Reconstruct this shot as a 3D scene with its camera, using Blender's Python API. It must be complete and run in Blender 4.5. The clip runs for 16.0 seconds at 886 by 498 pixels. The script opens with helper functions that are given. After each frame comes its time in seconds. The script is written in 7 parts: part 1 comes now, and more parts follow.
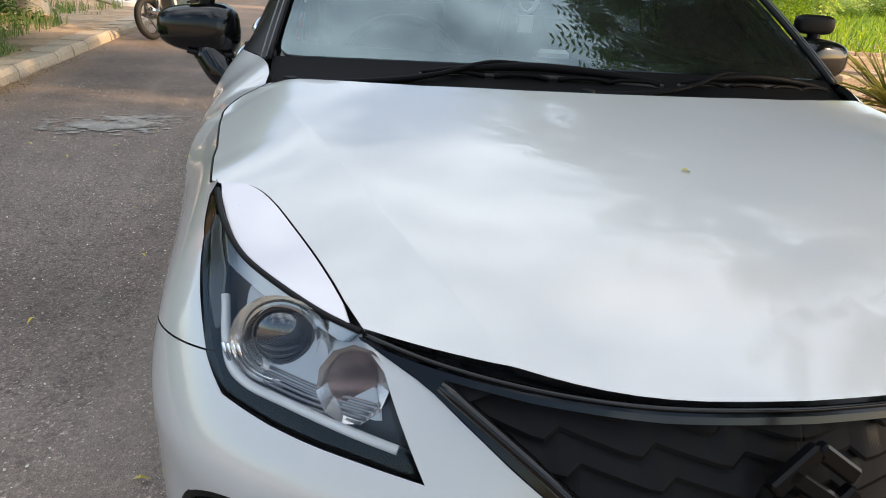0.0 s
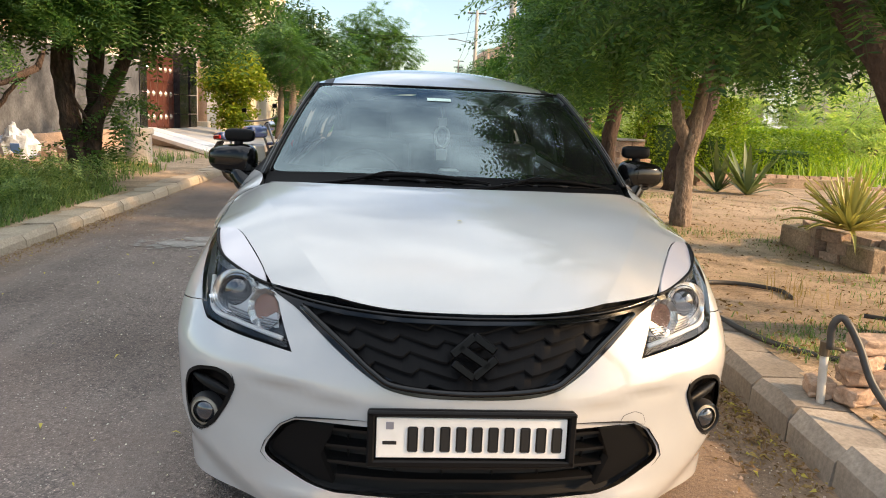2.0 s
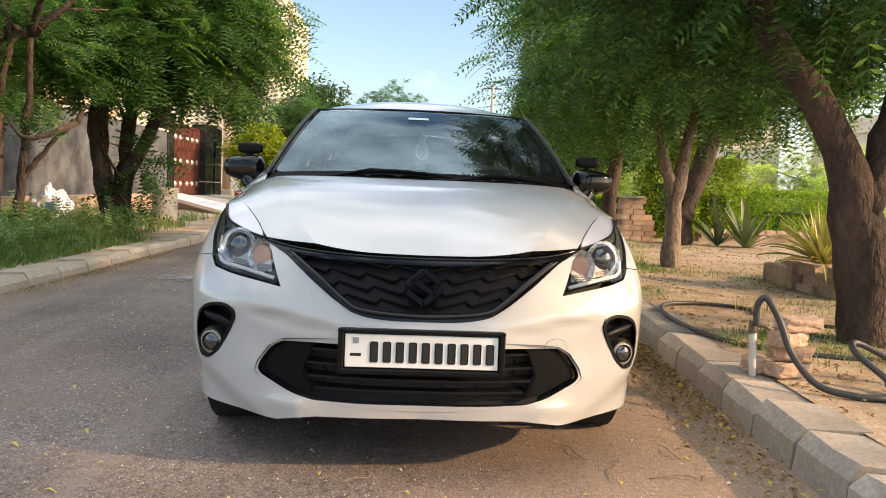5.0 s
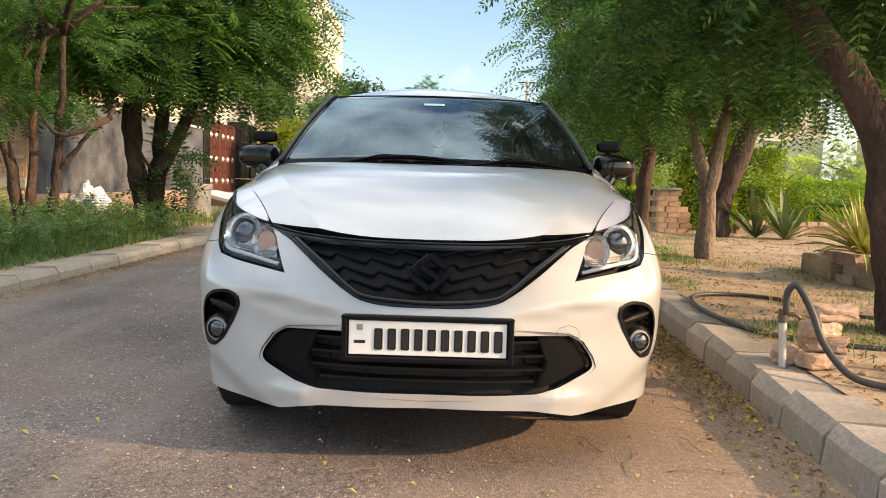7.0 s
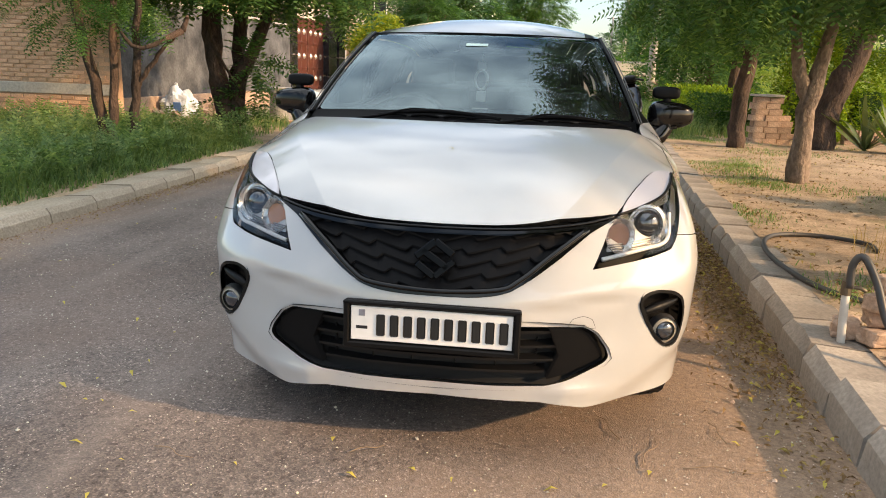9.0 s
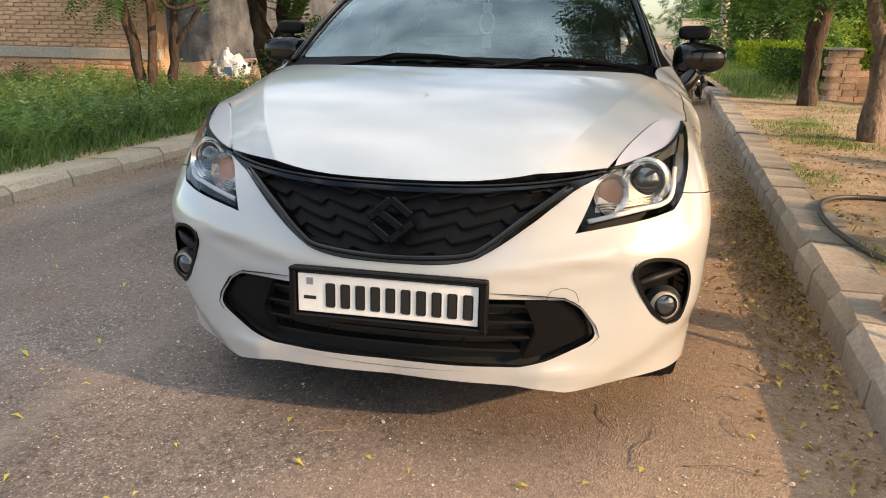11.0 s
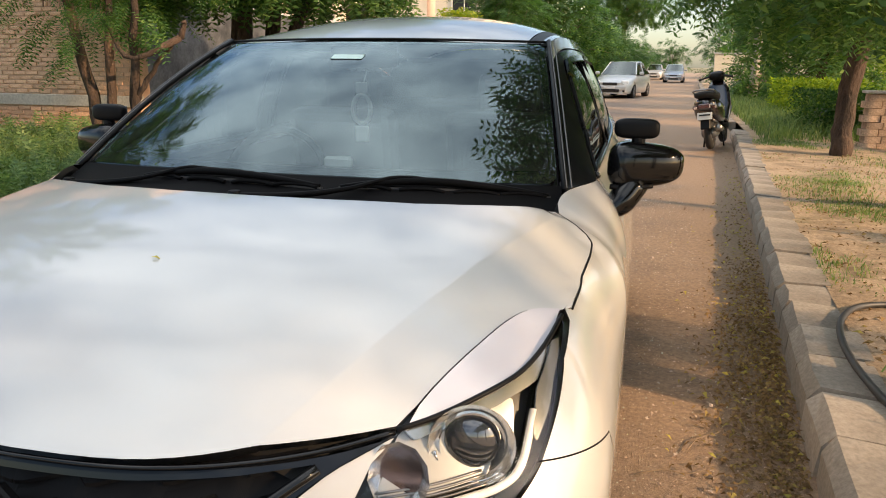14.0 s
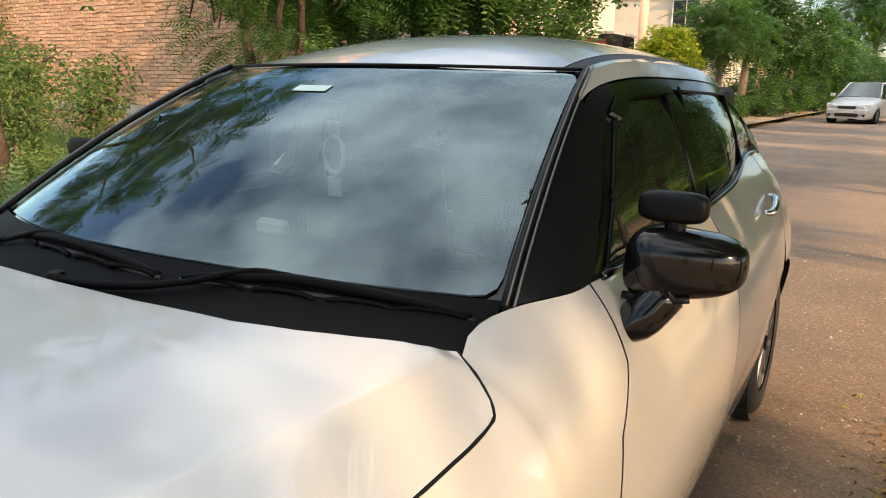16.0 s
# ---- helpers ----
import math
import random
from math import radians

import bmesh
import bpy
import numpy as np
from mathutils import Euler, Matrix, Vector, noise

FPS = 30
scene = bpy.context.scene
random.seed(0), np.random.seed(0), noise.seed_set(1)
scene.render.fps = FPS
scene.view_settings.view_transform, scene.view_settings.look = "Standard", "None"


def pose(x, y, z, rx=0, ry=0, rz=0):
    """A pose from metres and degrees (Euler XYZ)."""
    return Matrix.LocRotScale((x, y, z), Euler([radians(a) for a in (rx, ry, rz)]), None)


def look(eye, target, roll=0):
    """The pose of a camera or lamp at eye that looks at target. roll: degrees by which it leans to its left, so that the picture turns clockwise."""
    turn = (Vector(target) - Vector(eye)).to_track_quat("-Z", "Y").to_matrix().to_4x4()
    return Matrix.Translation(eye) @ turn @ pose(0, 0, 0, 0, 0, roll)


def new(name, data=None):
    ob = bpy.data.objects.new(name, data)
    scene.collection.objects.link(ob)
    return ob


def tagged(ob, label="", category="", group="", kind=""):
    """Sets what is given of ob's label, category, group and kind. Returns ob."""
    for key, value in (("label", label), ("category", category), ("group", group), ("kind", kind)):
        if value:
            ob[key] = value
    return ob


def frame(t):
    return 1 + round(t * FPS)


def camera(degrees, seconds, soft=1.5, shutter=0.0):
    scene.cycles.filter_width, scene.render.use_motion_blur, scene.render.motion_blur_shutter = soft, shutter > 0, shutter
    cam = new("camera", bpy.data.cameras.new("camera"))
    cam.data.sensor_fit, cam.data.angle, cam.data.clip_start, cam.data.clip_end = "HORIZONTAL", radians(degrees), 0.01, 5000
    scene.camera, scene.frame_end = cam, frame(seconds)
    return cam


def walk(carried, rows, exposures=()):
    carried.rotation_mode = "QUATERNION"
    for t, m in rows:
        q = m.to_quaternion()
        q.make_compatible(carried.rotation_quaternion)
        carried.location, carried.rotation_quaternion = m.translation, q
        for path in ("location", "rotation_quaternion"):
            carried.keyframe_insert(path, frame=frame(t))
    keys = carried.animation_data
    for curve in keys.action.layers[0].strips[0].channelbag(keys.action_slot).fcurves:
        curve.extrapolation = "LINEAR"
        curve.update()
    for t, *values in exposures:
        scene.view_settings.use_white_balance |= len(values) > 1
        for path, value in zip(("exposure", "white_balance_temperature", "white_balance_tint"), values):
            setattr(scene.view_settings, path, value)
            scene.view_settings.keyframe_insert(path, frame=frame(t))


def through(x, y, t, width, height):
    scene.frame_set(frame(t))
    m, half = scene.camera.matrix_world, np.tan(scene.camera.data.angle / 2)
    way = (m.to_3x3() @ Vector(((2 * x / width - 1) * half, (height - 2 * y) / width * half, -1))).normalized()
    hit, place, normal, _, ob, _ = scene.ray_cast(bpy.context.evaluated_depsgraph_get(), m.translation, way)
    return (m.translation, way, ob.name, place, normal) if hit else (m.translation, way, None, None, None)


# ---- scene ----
cam = camera(61.9, 16.0, 1.0)
PATH = [
    (0, (-0.627, -0.622, 1.235), (-0.257, 1.21, 0.524), 4.0),
    (0.5, (-0.564, -0.915, 1.242), (-0.269, 0.977, 0.666), 4.3),
    (1, (-0.474, -1.213, 1.27), (-0.247, 0.716, 0.796), 4.0),
    (1.5, (-0.285, -1.519, 1.269), (-0.108, 0.433, 0.869), 3.5),
    (2, (-0.252, -1.795, 1.271), (-0.084, 0.166, 0.915), 2.7),
    (2.5, (-0.253, -2.038, 1.277), (-0.075, -0.076, 0.934), 1.9),
    (3, (-0.216, -2.207, 1.259), (-0.057, -0.24, 0.933), 1.6),
    (3.5, (-0.159, -2.377, 1.243), (-0.031, -0.404, 0.943), 1.9),
    (4, (-0.126, -2.369, 1.123), (-0.004, -0.388, 0.874), 2.5),
    (4.2, (-0.116, -2.374, 1.063), (0.013, -0.391, 0.838), 2.7),
    (6.5, (0.013, -2.366, 0.946), (0.037, -0.371, 0.811), 1.7),
    (7, (0.029, -2.303, 0.94), (0.038, -0.311, 0.764), 1.8),
    (7.5, (0.006, -2.197, 0.96), (0.008, -0.21, 0.732), 2.0),
    (8, (0.037, -2.138, 0.989), (-0.027, -0.161, 0.692), 2.3),
    (8.5, (0.202, -2.134, 1.125), (0.029, -0.18, 0.734), 2.2),
    (9, (0.278, -2.122, 1.212), (0.05, -0.191, 0.743), 2.0),
    (11.5, (0.559, -1.633, 1.123), (0.148, 0.237, 0.543), 0.8),
    (12, (0.574, -1.456, 1.152), (0.206, 0.395, 0.491), 1.8),
    (12.5, (0.661, -1.294, 1.168), (0.274, 0.49, 0.348), 1.7),
    (13, (0.81, -1.16, 1.227), (0.22, 0.628, 0.552), 1.2),
    (13.5, (0.854, -0.953, 1.268), (0.331, 0.902, 0.732), 1.7),
    (14, (0.875, -0.717, 1.316), (0.378, 1.159, 0.831), 0.6),
    (14.5, (0.982, -0.501, 1.325), (0.305, 1.325, 0.872), 0.4),
    (15, (1.025, -0.258, 1.316), (0.235, 1.524, 0.868), 0.7),
    (15.5, (1.034, -0.025, 1.33), (0.164, 1.719, 0.878), 0.8),
    (16, (1.185, 0.113, 1.362), (0.175, 1.78, 0.914), 1.0),
]
walk(cam, [(t, look(eye, target, roll)) for t, eye, target, roll in PATH],
     [(0, 1.22, 6400, 10), (1, 1.25, 6550, 10), (2, 1.23, 6600, 10), (3.5, 1.22, 6600, 10), (6.5, 1.25, 6620, 10), (8, 1.22, 6650, 10), (12, 1.15, 6650, 10), (14.5, 1.10, 6700, 10), (16, 1.17, 6750, 10)])

# ---- world, sun, exposure ----
SUN_TO = Vector((.87, -.27, .405)).normalized()      # towards the sun: low, beyond the kerb
world = bpy.data.worlds.new("sky")
scene.world = world
world.use_nodes = True
wn, wl = world.node_tree.nodes, world.node_tree.links
wn.clear()
w_out, w_bg, w_sky = wn.new("ShaderNodeOutputWorld"), wn.new("ShaderNodeBackground"), wn.new("ShaderNodeTexSky")
w_sky.sky_type, w_sky.sun_disc = "NISHITA", False
w_sky.sun_elevation = math.asin(SUN_TO.z)
w_sky.sun_rotation = math.atan2(SUN_TO.x, SUN_TO.y)
w_sky.air_density, w_sky.dust_density, w_sky.ozone_density = 1.0, 1.2, 2.0
w_co, w_map, w_noise = wn.new("ShaderNodeTexCoord"), wn.new("ShaderNodeMapping"), wn.new("ShaderNodeTexNoise")
w_map.inputs["Scale"].default_value = (1.6, 1.6, 2.0)
w_noise.inputs["Scale"].default_value, w_noise.inputs["Detail"].default_value = 2.1, 8.0
w_noise.inputs["Roughness"].default_value = .55
w_mix, w_sep, w_el, w_sum = wn.new("ShaderNodeMix"), wn.new("ShaderNodeSeparateXYZ"), wn.new("ShaderNodeMapRange"), wn.new("ShaderNodeMath")
w_mix.data_type = "RGBA"
w_mix.inputs["B"].default_value = (7.6, 7.9, 8.1, 1)    # thin high cloud, thickest overhead
w_el.inputs["From Min"].default_value, w_el.inputs["From Max"].default_value = .30, .85
w_el.inputs["To Min"].default_value, w_el.inputs["To Max"].default_value = -1.25, -.53
w_sum.operation, w_sum.use_clamp = "MULTIPLY_ADD", True
w_sum.inputs[1].default_value = 2.4
wl.new(w_co.outputs["Generated"], w_map.inputs["Vector"])
wl.new(w_co.outputs["Generated"], w_sep.inputs["Vector"])
wl.new(w_sep.outputs["Z"], w_el.inputs["Value"])
wl.new(w_map.outputs["Vector"], w_noise.inputs["Vector"])
wl.new(w_noise.outputs["Fac"], w_sum.inputs[0])
wl.new(w_el.outputs["Result"], w_sum.inputs[2])
wl.new(w_sum.outputs["Value"], w_mix.inputs["Factor"])
w_dim = wn.new("ShaderNodeMix")
w_dim.data_type, w_dim.blend_type = "RGBA", "MULTIPLY"
w_dim.inputs["Factor"].default_value, w_dim.inputs["B"].default_value = 1.0, (.82, .775, .735, 1)      # evening haze
wl.new(w_sky.outputs["Color"], w_dim.inputs["A"])
wl.new(w_dim.outputs["Result"], w_mix.inputs["A"])
wl.new(w_mix.outputs["Result"], w_bg.inputs["Color"])
wl.new(w_bg.outputs["Background"], w_out.inputs["Surface"])
w_bg.inputs["Strength"].default_value = .15
sun = new("sun", bpy.data.lights.new("sun", "SUN"))
sun.data.energy, sun.data.angle, sun.data.color = 2.75, radians(1.1), (1.0, .66, .36)
sun.matrix_world = look((0, 0, 30), Vector((0, 0, 30)) - SUN_TO)
# ---- materials ----
def _tree(name):
    m = bpy.data.materials.new(name)
    m.use_nodes = True
    n, l = m.node_tree.nodes, m.node_tree.links
    return m, n, l, n["Principled BSDF"]


def _noise(n, l, co, scale, detail=4.0, rough=.55, stretch=None):
    t = n.new("ShaderNodeTexNoise")
    t.inputs["Scale"].default_value, t.inputs["Detail"].default_value, t.inputs["Roughness"].default_value = scale, detail, rough
    if stretch:
        mp = n.new("ShaderNodeMapping")
        mp.inputs["Scale"].default_value = stretch
        l.new(co, mp.inputs["Vector"])
        co = mp.outputs["Vector"]
    l.new(co, t.inputs["Vector"])
    return t.outputs["Fac"]


def _ramp(n, l, fac, stops):
    r = n.new("ShaderNodeValToRGB")
    e = r.color_ramp.elements
    while len(e) < len(stops):
        e.new(.5)
    for x, (p, c) in zip(e, stops):
        x.position, x.color = p, (*c, 1)
    l.new(fac, r.inputs["Fac"])
    return r.outputs["Color"]


def _mix(n, l, fac, a, b, mode="MIX"):
    x = n.new("ShaderNodeMix")
    x.data_type, x.blend_type = "RGBA", mode
    for key, v in (("Factor", fac), ("A", a), ("B", b)):
        if isinstance(v, bpy.types.NodeSocket):
            l.new(v, x.inputs[key])
        elif key == "Factor":
            x.inputs[key].default_value = v
        else:
            x.inputs[key].default_value = (*v, 1)
    return x.outputs["Result"]


def _math(n, l, op, a, b=0.0, clamp=False):
    x = n.new("ShaderNodeMath")
    x.operation, x.use_clamp = op, clamp
    for i, v in enumerate((a, b)):
        if isinstance(v, bpy.types.NodeSocket):
            l.new(v, x.inputs[i])
        else:
            x.inputs[i].default_value = v
    return x.outputs[0]


def _bump(n, l, b, height, strength, dist):
    x = n.new("ShaderNodeBump")
    x.inputs["Strength"].default_value, x.inputs["Distance"].default_value = strength, dist
    l.new(height, x.inputs["Height"])
    l.new(x.outputs["Normal"], b.inputs["Normal"])


def surface(name, c1, c2, big=2.0, fine=60.0, rough=.8, bump=.3, dist=.004, metal=0.0, coat=0.0, grain=.25, vary=0.0, stretch=None, spec=.5, island=0.0):
    """A surface with large stains between two colours, a fine grain and relief."""
    m, n, l, b = _tree(name)
    co = n.new("ShaderNodeTexCoord").outputs["Object"]
    f1 = _noise(n, l, co, big, 5, .6, stretch)
    col = _ramp(n, l, f1, [(.32, c1), (.68, c2)])
    f2 = _noise(n, l, co, fine, 3, .6, stretch)
    col = _mix(n, l, grain, col, _ramp(n, l, f2, [(.25, (.35, .35, .35)), (.75, (1.45, 1.45, 1.45))]), "MULTIPLY")
    if vary:
        ob = n.new("ShaderNodeObjectInfo").outputs["Random"]
        col = _mix(n, l, 1.0, col, _ramp(n, l, ob, [(0, (1 - vary,) * 3), (1, (1 + vary,) * 3)]), "MULTIPLY")
    if island:
        ob = n.new("ShaderNodeNewGeometry").outputs["Random Per Island"]
        col = _mix(n, l, 1.0, col, _ramp(n, l, ob, [(0, (1 - island,) * 3), (.5, (1, 1, 1)), (1, (1 + island, 1 + island * .8, 1 + island * .6))]), "MULTIPLY")
    l.new(col, b.inputs["Base Color"])
    r = _math(n, l, "ADD", _math(n, l, "MULTIPLY", f1, .15), rough - .08, True)
    l.new(r, b.inputs["Roughness"])
    b.inputs["Metallic"].default_value, b.inputs["Coat Weight"].default_value = metal, coat
    b.inputs["Specular IOR Level"].default_value = spec
    if bump:
        _bump(n, l, b, f2, bump, dist)
    return m


def plain(name, c, rough=.5, metal=0.0, coat=0.0, coat_rough=.03, spec=.5, dirt=.12):
    """A smooth manufactured surface with only a faint film of dust."""
    m, n, l, b = _tree(name)
    co = n.new("ShaderNodeTexCoord").outputs["Object"]
    f = _noise(n, l, co, 5.0, 6, .65)
    col = _mix(n, l, 1.0, c, _ramp(n, l, f, [(.3, (1 - dirt,) * 3), (.7, (1 + dirt * .4,) * 3)]), "MULTIPLY")
    l.new(col, b.inputs["Base Color"])
    l.new(_math(n, l, "ADD", _math(n, l, "MULTIPLY", f, .10), max(rough - .05, 0), True), b.inputs["Roughness"])
    b.inputs["Metallic"].default_value, b.inputs["Coat Weight"].default_value = metal, coat
    b.inputs["Coat IOR"].default_value = 1.72
    b.inputs["Coat Roughness"].default_value, b.inputs["Specular IOR Level"].default_value = coat_rough, spec
    return m


def leafy(name, c1, c2, c3=None, through=.35, rough=.5):
    """Leaves: each one its own green, some light coming through."""
    m, n, l, b = _tree(name)
    rnd = n.new("ShaderNodeNewGeometry").outputs["Random Per Island"]
    col = _ramp(n, l, rnd, [(0, c1), (.8, c2), (1, c3 or c2)])
    co = n.new("ShaderNodeTexCoord").outputs["Object"]
    f = _noise(n, l, co, .9, 3)
    col = _mix(n, l, .7, col, _ramp(n, l, f, [(.3, (.6, .65, .6)), (.7, (1.3, 1.25, 1.1))]), "MULTIPLY")
    l.new(col, b.inputs["Base Color"])
    b.inputs["Roughness"].default_value, b.inputs["Specular IOR Level"].default_value = rough, .35
    t, a = n.new("ShaderNodeBsdfTranslucent"), n.new("ShaderNodeMixShader")
    l.new(_mix(n, l, 1.0, col, (1.5, 1.5, .85), "MULTIPLY"), t.inputs["Color"])
    a.inputs["Fac"].default_value = through
    l.new(b.outputs["BSDF"], a.inputs[1])
    l.new(t.outputs["BSDF"], a.inputs[2])
    l.new(a.outputs["Shader"], n["Material Output"].inputs["Surface"])
    return m


def pane(name, tint, gloss=.02, ior=1.5, dust=0.0, coat=(1, 1, 1)):
    """A thin sheet of glass: tinted see-through with a mirror gloss on it."""
    m, n, l, b = _tree(name)
    n.remove(b)
    tr, gl, mx, fr = n.new("ShaderNodeBsdfTransparent"), n.new("ShaderNodeBsdfGlossy"), n.new("ShaderNodeMixShader"), n.new("ShaderNodeFresnel")
    tr.inputs["Color"].default_value = (*tint, 1)
    gl.inputs["Roughness"].default_value = gloss
    gl.inputs["Color"].default_value = (*coat, 1)
    fr.inputs["IOR"].default_value = ior
    l.new(fr.outputs["Fac"], mx.inputs["Fac"])
    l.new(tr.outputs["BSDF"], mx.inputs[1])
    l.new(gl.outputs["BSDF"], mx.inputs[2])
    last = mx.outputs["Shader"]
    if dust:
        co = n.new("ShaderNodeTexCoord").outputs["Object"]
        df, m2 = n.new("ShaderNodeBsdfDiffuse"), n.new("ShaderNodeMixShader")
        df.inputs["Color"].default_value = (.5, .48, .44, 1)
        l.new(_math(n, l, "MULTIPLY", _noise(n, l, co, 6, 8, .7), dust), m2.inputs["Fac"])
        l.new(last, m2.inputs[1])
        l.new(df.outputs["BSDF"], m2.inputs[2])
        last = m2.outputs["Shader"]
    l.new(last, n["Material Output"].inputs["Surface"])
    return m


def asphalt_material():
    m, n, l, b = _tree("asphalt")
    co = n.new("ShaderNodeTexCoord").outputs["Object"]
    f1 = _noise(n, l, co, .7, 6, .6)
    col = _ramp(n, l, f1, [(.34, (.124, .103, .092)), (.66, (.232, .196, .176))])
    v = n.new("ShaderNodeTexVoronoi")
    v.inputs["Scale"].default_value = 170
    l.new(co, v.inputs["Vector"])
    stone = _ramp(n, l, v.outputs["Color"], [(.30, (.62, .62, .62)), (.8, (1.25, 1.22, 1.18)), (.965, (2.9, 2.8, 2.7))])
    col = _mix(n, l, .85, col, stone, "MULTIPLY")
    pit = n.new("ShaderNodeTexVoronoi")
    pit.inputs["Scale"].default_value = 62
    l.new(co, pit.inputs["Vector"])
    col = _mix(n, l, .8, col, _ramp(n, l, pit.outputs["Color"], [(.12, (.55, .54, .54)), (.35, (.95, .95, .95)), (.9, (1.12, 1.10, 1.08)), (.985, (1.9, 1.85, 1.75))]), "MULTIPLY")
    f0 = _noise(n, l, co, 1.0, 5, .6, (2.2, .16, 1))
    col = _mix(n, l, _ramp(n, l, f0, [(.50, (0, 0, 0)), (.72, (.55, .55, .55))]), col, (.27, .225, .195))
    fp = _noise(n, l, co, .45, 4, .6)
    col = _mix(n, l, _ramp(n, l, fp, [(.52, (0, 0, 0)), (.70, (.6, .6, .6))]), col, (.21, .150, .120))
    # sandy dust blown in from both edges; its reach also paints in low sun's warmth
    xyz = n.new("ShaderNodeSeparateXYZ")
    l.new(co, xyz.inputs[0])
    f2 = _noise(n, l, co, 1.1, 7, .65)
    right = _math(n, l, "MULTIPLY_ADD", xyz.outputs["X"], .62)
    right.node.inputs[2].default_value = .26
    left = _math(n, l, "MULTIPLY_ADD", xyz.outputs["X"], -1.3)
    left.node.inputs[2].default_value = -3.55
    edge = _math(n, l, "MAXIMUM", right, left)
    far = _math(n, l, "MULTIPLY_ADD", xyz.outputs["Y"], .05)
    far.node.inputs[2].default_value = -.30
    edge = _math(n, l, "MAXIMUM", edge, _math(n, l, "MINIMUM", far, .55))
    off = _math(n, l, "SUBTRACT", _math(n, l, "MULTIPLY", f2, 1.5), .78)
    dust = _math(n, l, "ADD", edge, off, True)
    f3 = _noise(n, l, co, 45, 4, .7)
    dust = _math(n, l, "MULTIPLY", dust, _math(n, l, "ADD", _math(n, l, "MULTIPLY", f3, .7), .5), True)
    sand = _ramp(n, l, f3, [(.3, (.27, .185, .125)), (.7, (.44, .31, .21))])
    col = _mix(n, l, dust, col, sand)
    l.new(col, b.inputs["Base Color"])
    b.inputs["Roughness"].default_value, b.inputs["Specular IOR Level"].default_value = .82, .3
    h = _math(n, l, "ADD", v.outputs["Distance"], _math(n, l, "MULTIPLY", f3, .6))
    _bump(n, l, b, h, .7, .005)
    return m


def soil_material():
    m, n, l, b = _tree("sandy_soil")
    co = n.new("ShaderNodeTexCoord").outputs["Object"]
    f1, f2, f3 = _noise(n, l, co, .55, 6, .6), _noise(n, l, co, 3.0, 6, .65), _noise(n, l, co, 50, 4, .65)
    col = _ramp(n, l, f1, [(.35, (.42, .31, .21)), (.65, (.56, .42, .29))])
    # dark and greenish patches: litter and grass, with some tree shade in the colour
    col = _mix(n, l, _ramp(n, l, f2, [(.46, (0, 0, 0)), (.66, (.8, .8, .8))]), col, (.22, .165, .11))
    f4 = _noise(n, l, co, 1.3, 6, .7)
    col = _mix(n, l, _ramp(n, l, f4, [(.56, (0, 0, 0)), (.70, (.6, .6, .6))]), col, (.20, .19, .085))
    col = _mix(n, l, .75, col, _ramp(n, l, f3, [(.28, (.45, .45, .45)), (.72, (1.35, 1.35, 1.35))]), "MULTIPLY")
    l.new(col, b.inputs["Base Color"])
    b.inputs["Roughness"].default_value, b.inputs["Specular IOR Level"].default_value = .92, .2
    _bump(n, l, b, _math(n, l, "ADD", f3, f2), .6, .012)
    return m


M_ASPHALT, M_SOIL = asphalt_material(), soil_material()
M_GROUND = surface("far_ground", (.16, .15, .07), (.30, .24, .14), .12, 8, .95, .4, .03)
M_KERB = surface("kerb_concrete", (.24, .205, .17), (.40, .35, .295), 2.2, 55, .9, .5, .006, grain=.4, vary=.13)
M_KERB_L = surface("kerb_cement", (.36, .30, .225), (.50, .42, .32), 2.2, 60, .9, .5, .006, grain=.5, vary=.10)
M_CONC = surface("old_concrete", (.36, .35, .33), (.50, .48, .45), 1.6, 40, .9, .4, .006, grain=.4)
M_BRICK = surface("fired_brick", (.60, .35, .22), (.72, .46, .30), 5, 60, .9, .5, .005, grain=.4, vary=.14)
M_BRICK_J = surface("fired_brick_rows", (.60, .35, .22), (.72, .46, .30), 1.5, 60, .9, .5, .005, grain=.4, island=.16)
M_OLDBRICK = surface("weathered_brick", (.36, .25, .18), (.52, .37, .27), 4, 45, .95, .6, .006, grain=.6, vary=.25)
M_MORTAR = surface("sandy_mortar", (.46, .29, .19), (.58, .40, .28), 3, 50, .95, .5, .006)
M_PLINTH = surface("grey_plaster_band", (.40, .36, .31), (.52, .47, .41), 2, 30, .9, .3, .005, grain=.4)
M_GREYWALL = surface("stained_cement_wall", (.025, .027, .031), (.15, .155, .165), 1.5, 20, .9, .4, .006, grain=.5)
M_CREAM = surface("cream_plaster", (.62, .54, .42), (.72, .65, .52), .8, 25, .88, .2, .004)
M_PINK = surface("salmon_plaster", (.58, .38, .27), (.68, .47, .35), .9, 25, .88, .2, .004)
M_WHITEMARBLE = surface("white_marble", (.68, .67, .65), (.80, .79, .77), 1.5, 20, .5, .05, .002, grain=.1)
M_GRANITE = surface("black_granite", (.012, .012, .014), (.03, .03, .034), 6, 120, .18, .0, grain=.5)
M_GATE = surface("brown_gate_paint", (.075, .022, .016), (.12, .036, .025), 3, 40, .42, .1, .002)
M_GATE_TRIM = plain("gate_trim_steel", (.55, .50, .45), .35, .6)
M_IRON = plain("black_iron", (.02, .02, .022), .5)
M_WINDOWDARK = plain("dark_window", (.02, .024, .03), .08)
M_BARK = surface("grey_brown_bark", (.17, .125, .095), (.33, .255, .20), 3.5, 30, .95, 1.0, .03, grain=.75, stretch=(1, 1, .5))
M_BARK_D = surface("dark_bark", (.035, .024, .018), (.115, .074, .054), 4, 28, .95, 1.0, .035, grain=.75, stretch=(1, 1, .45))
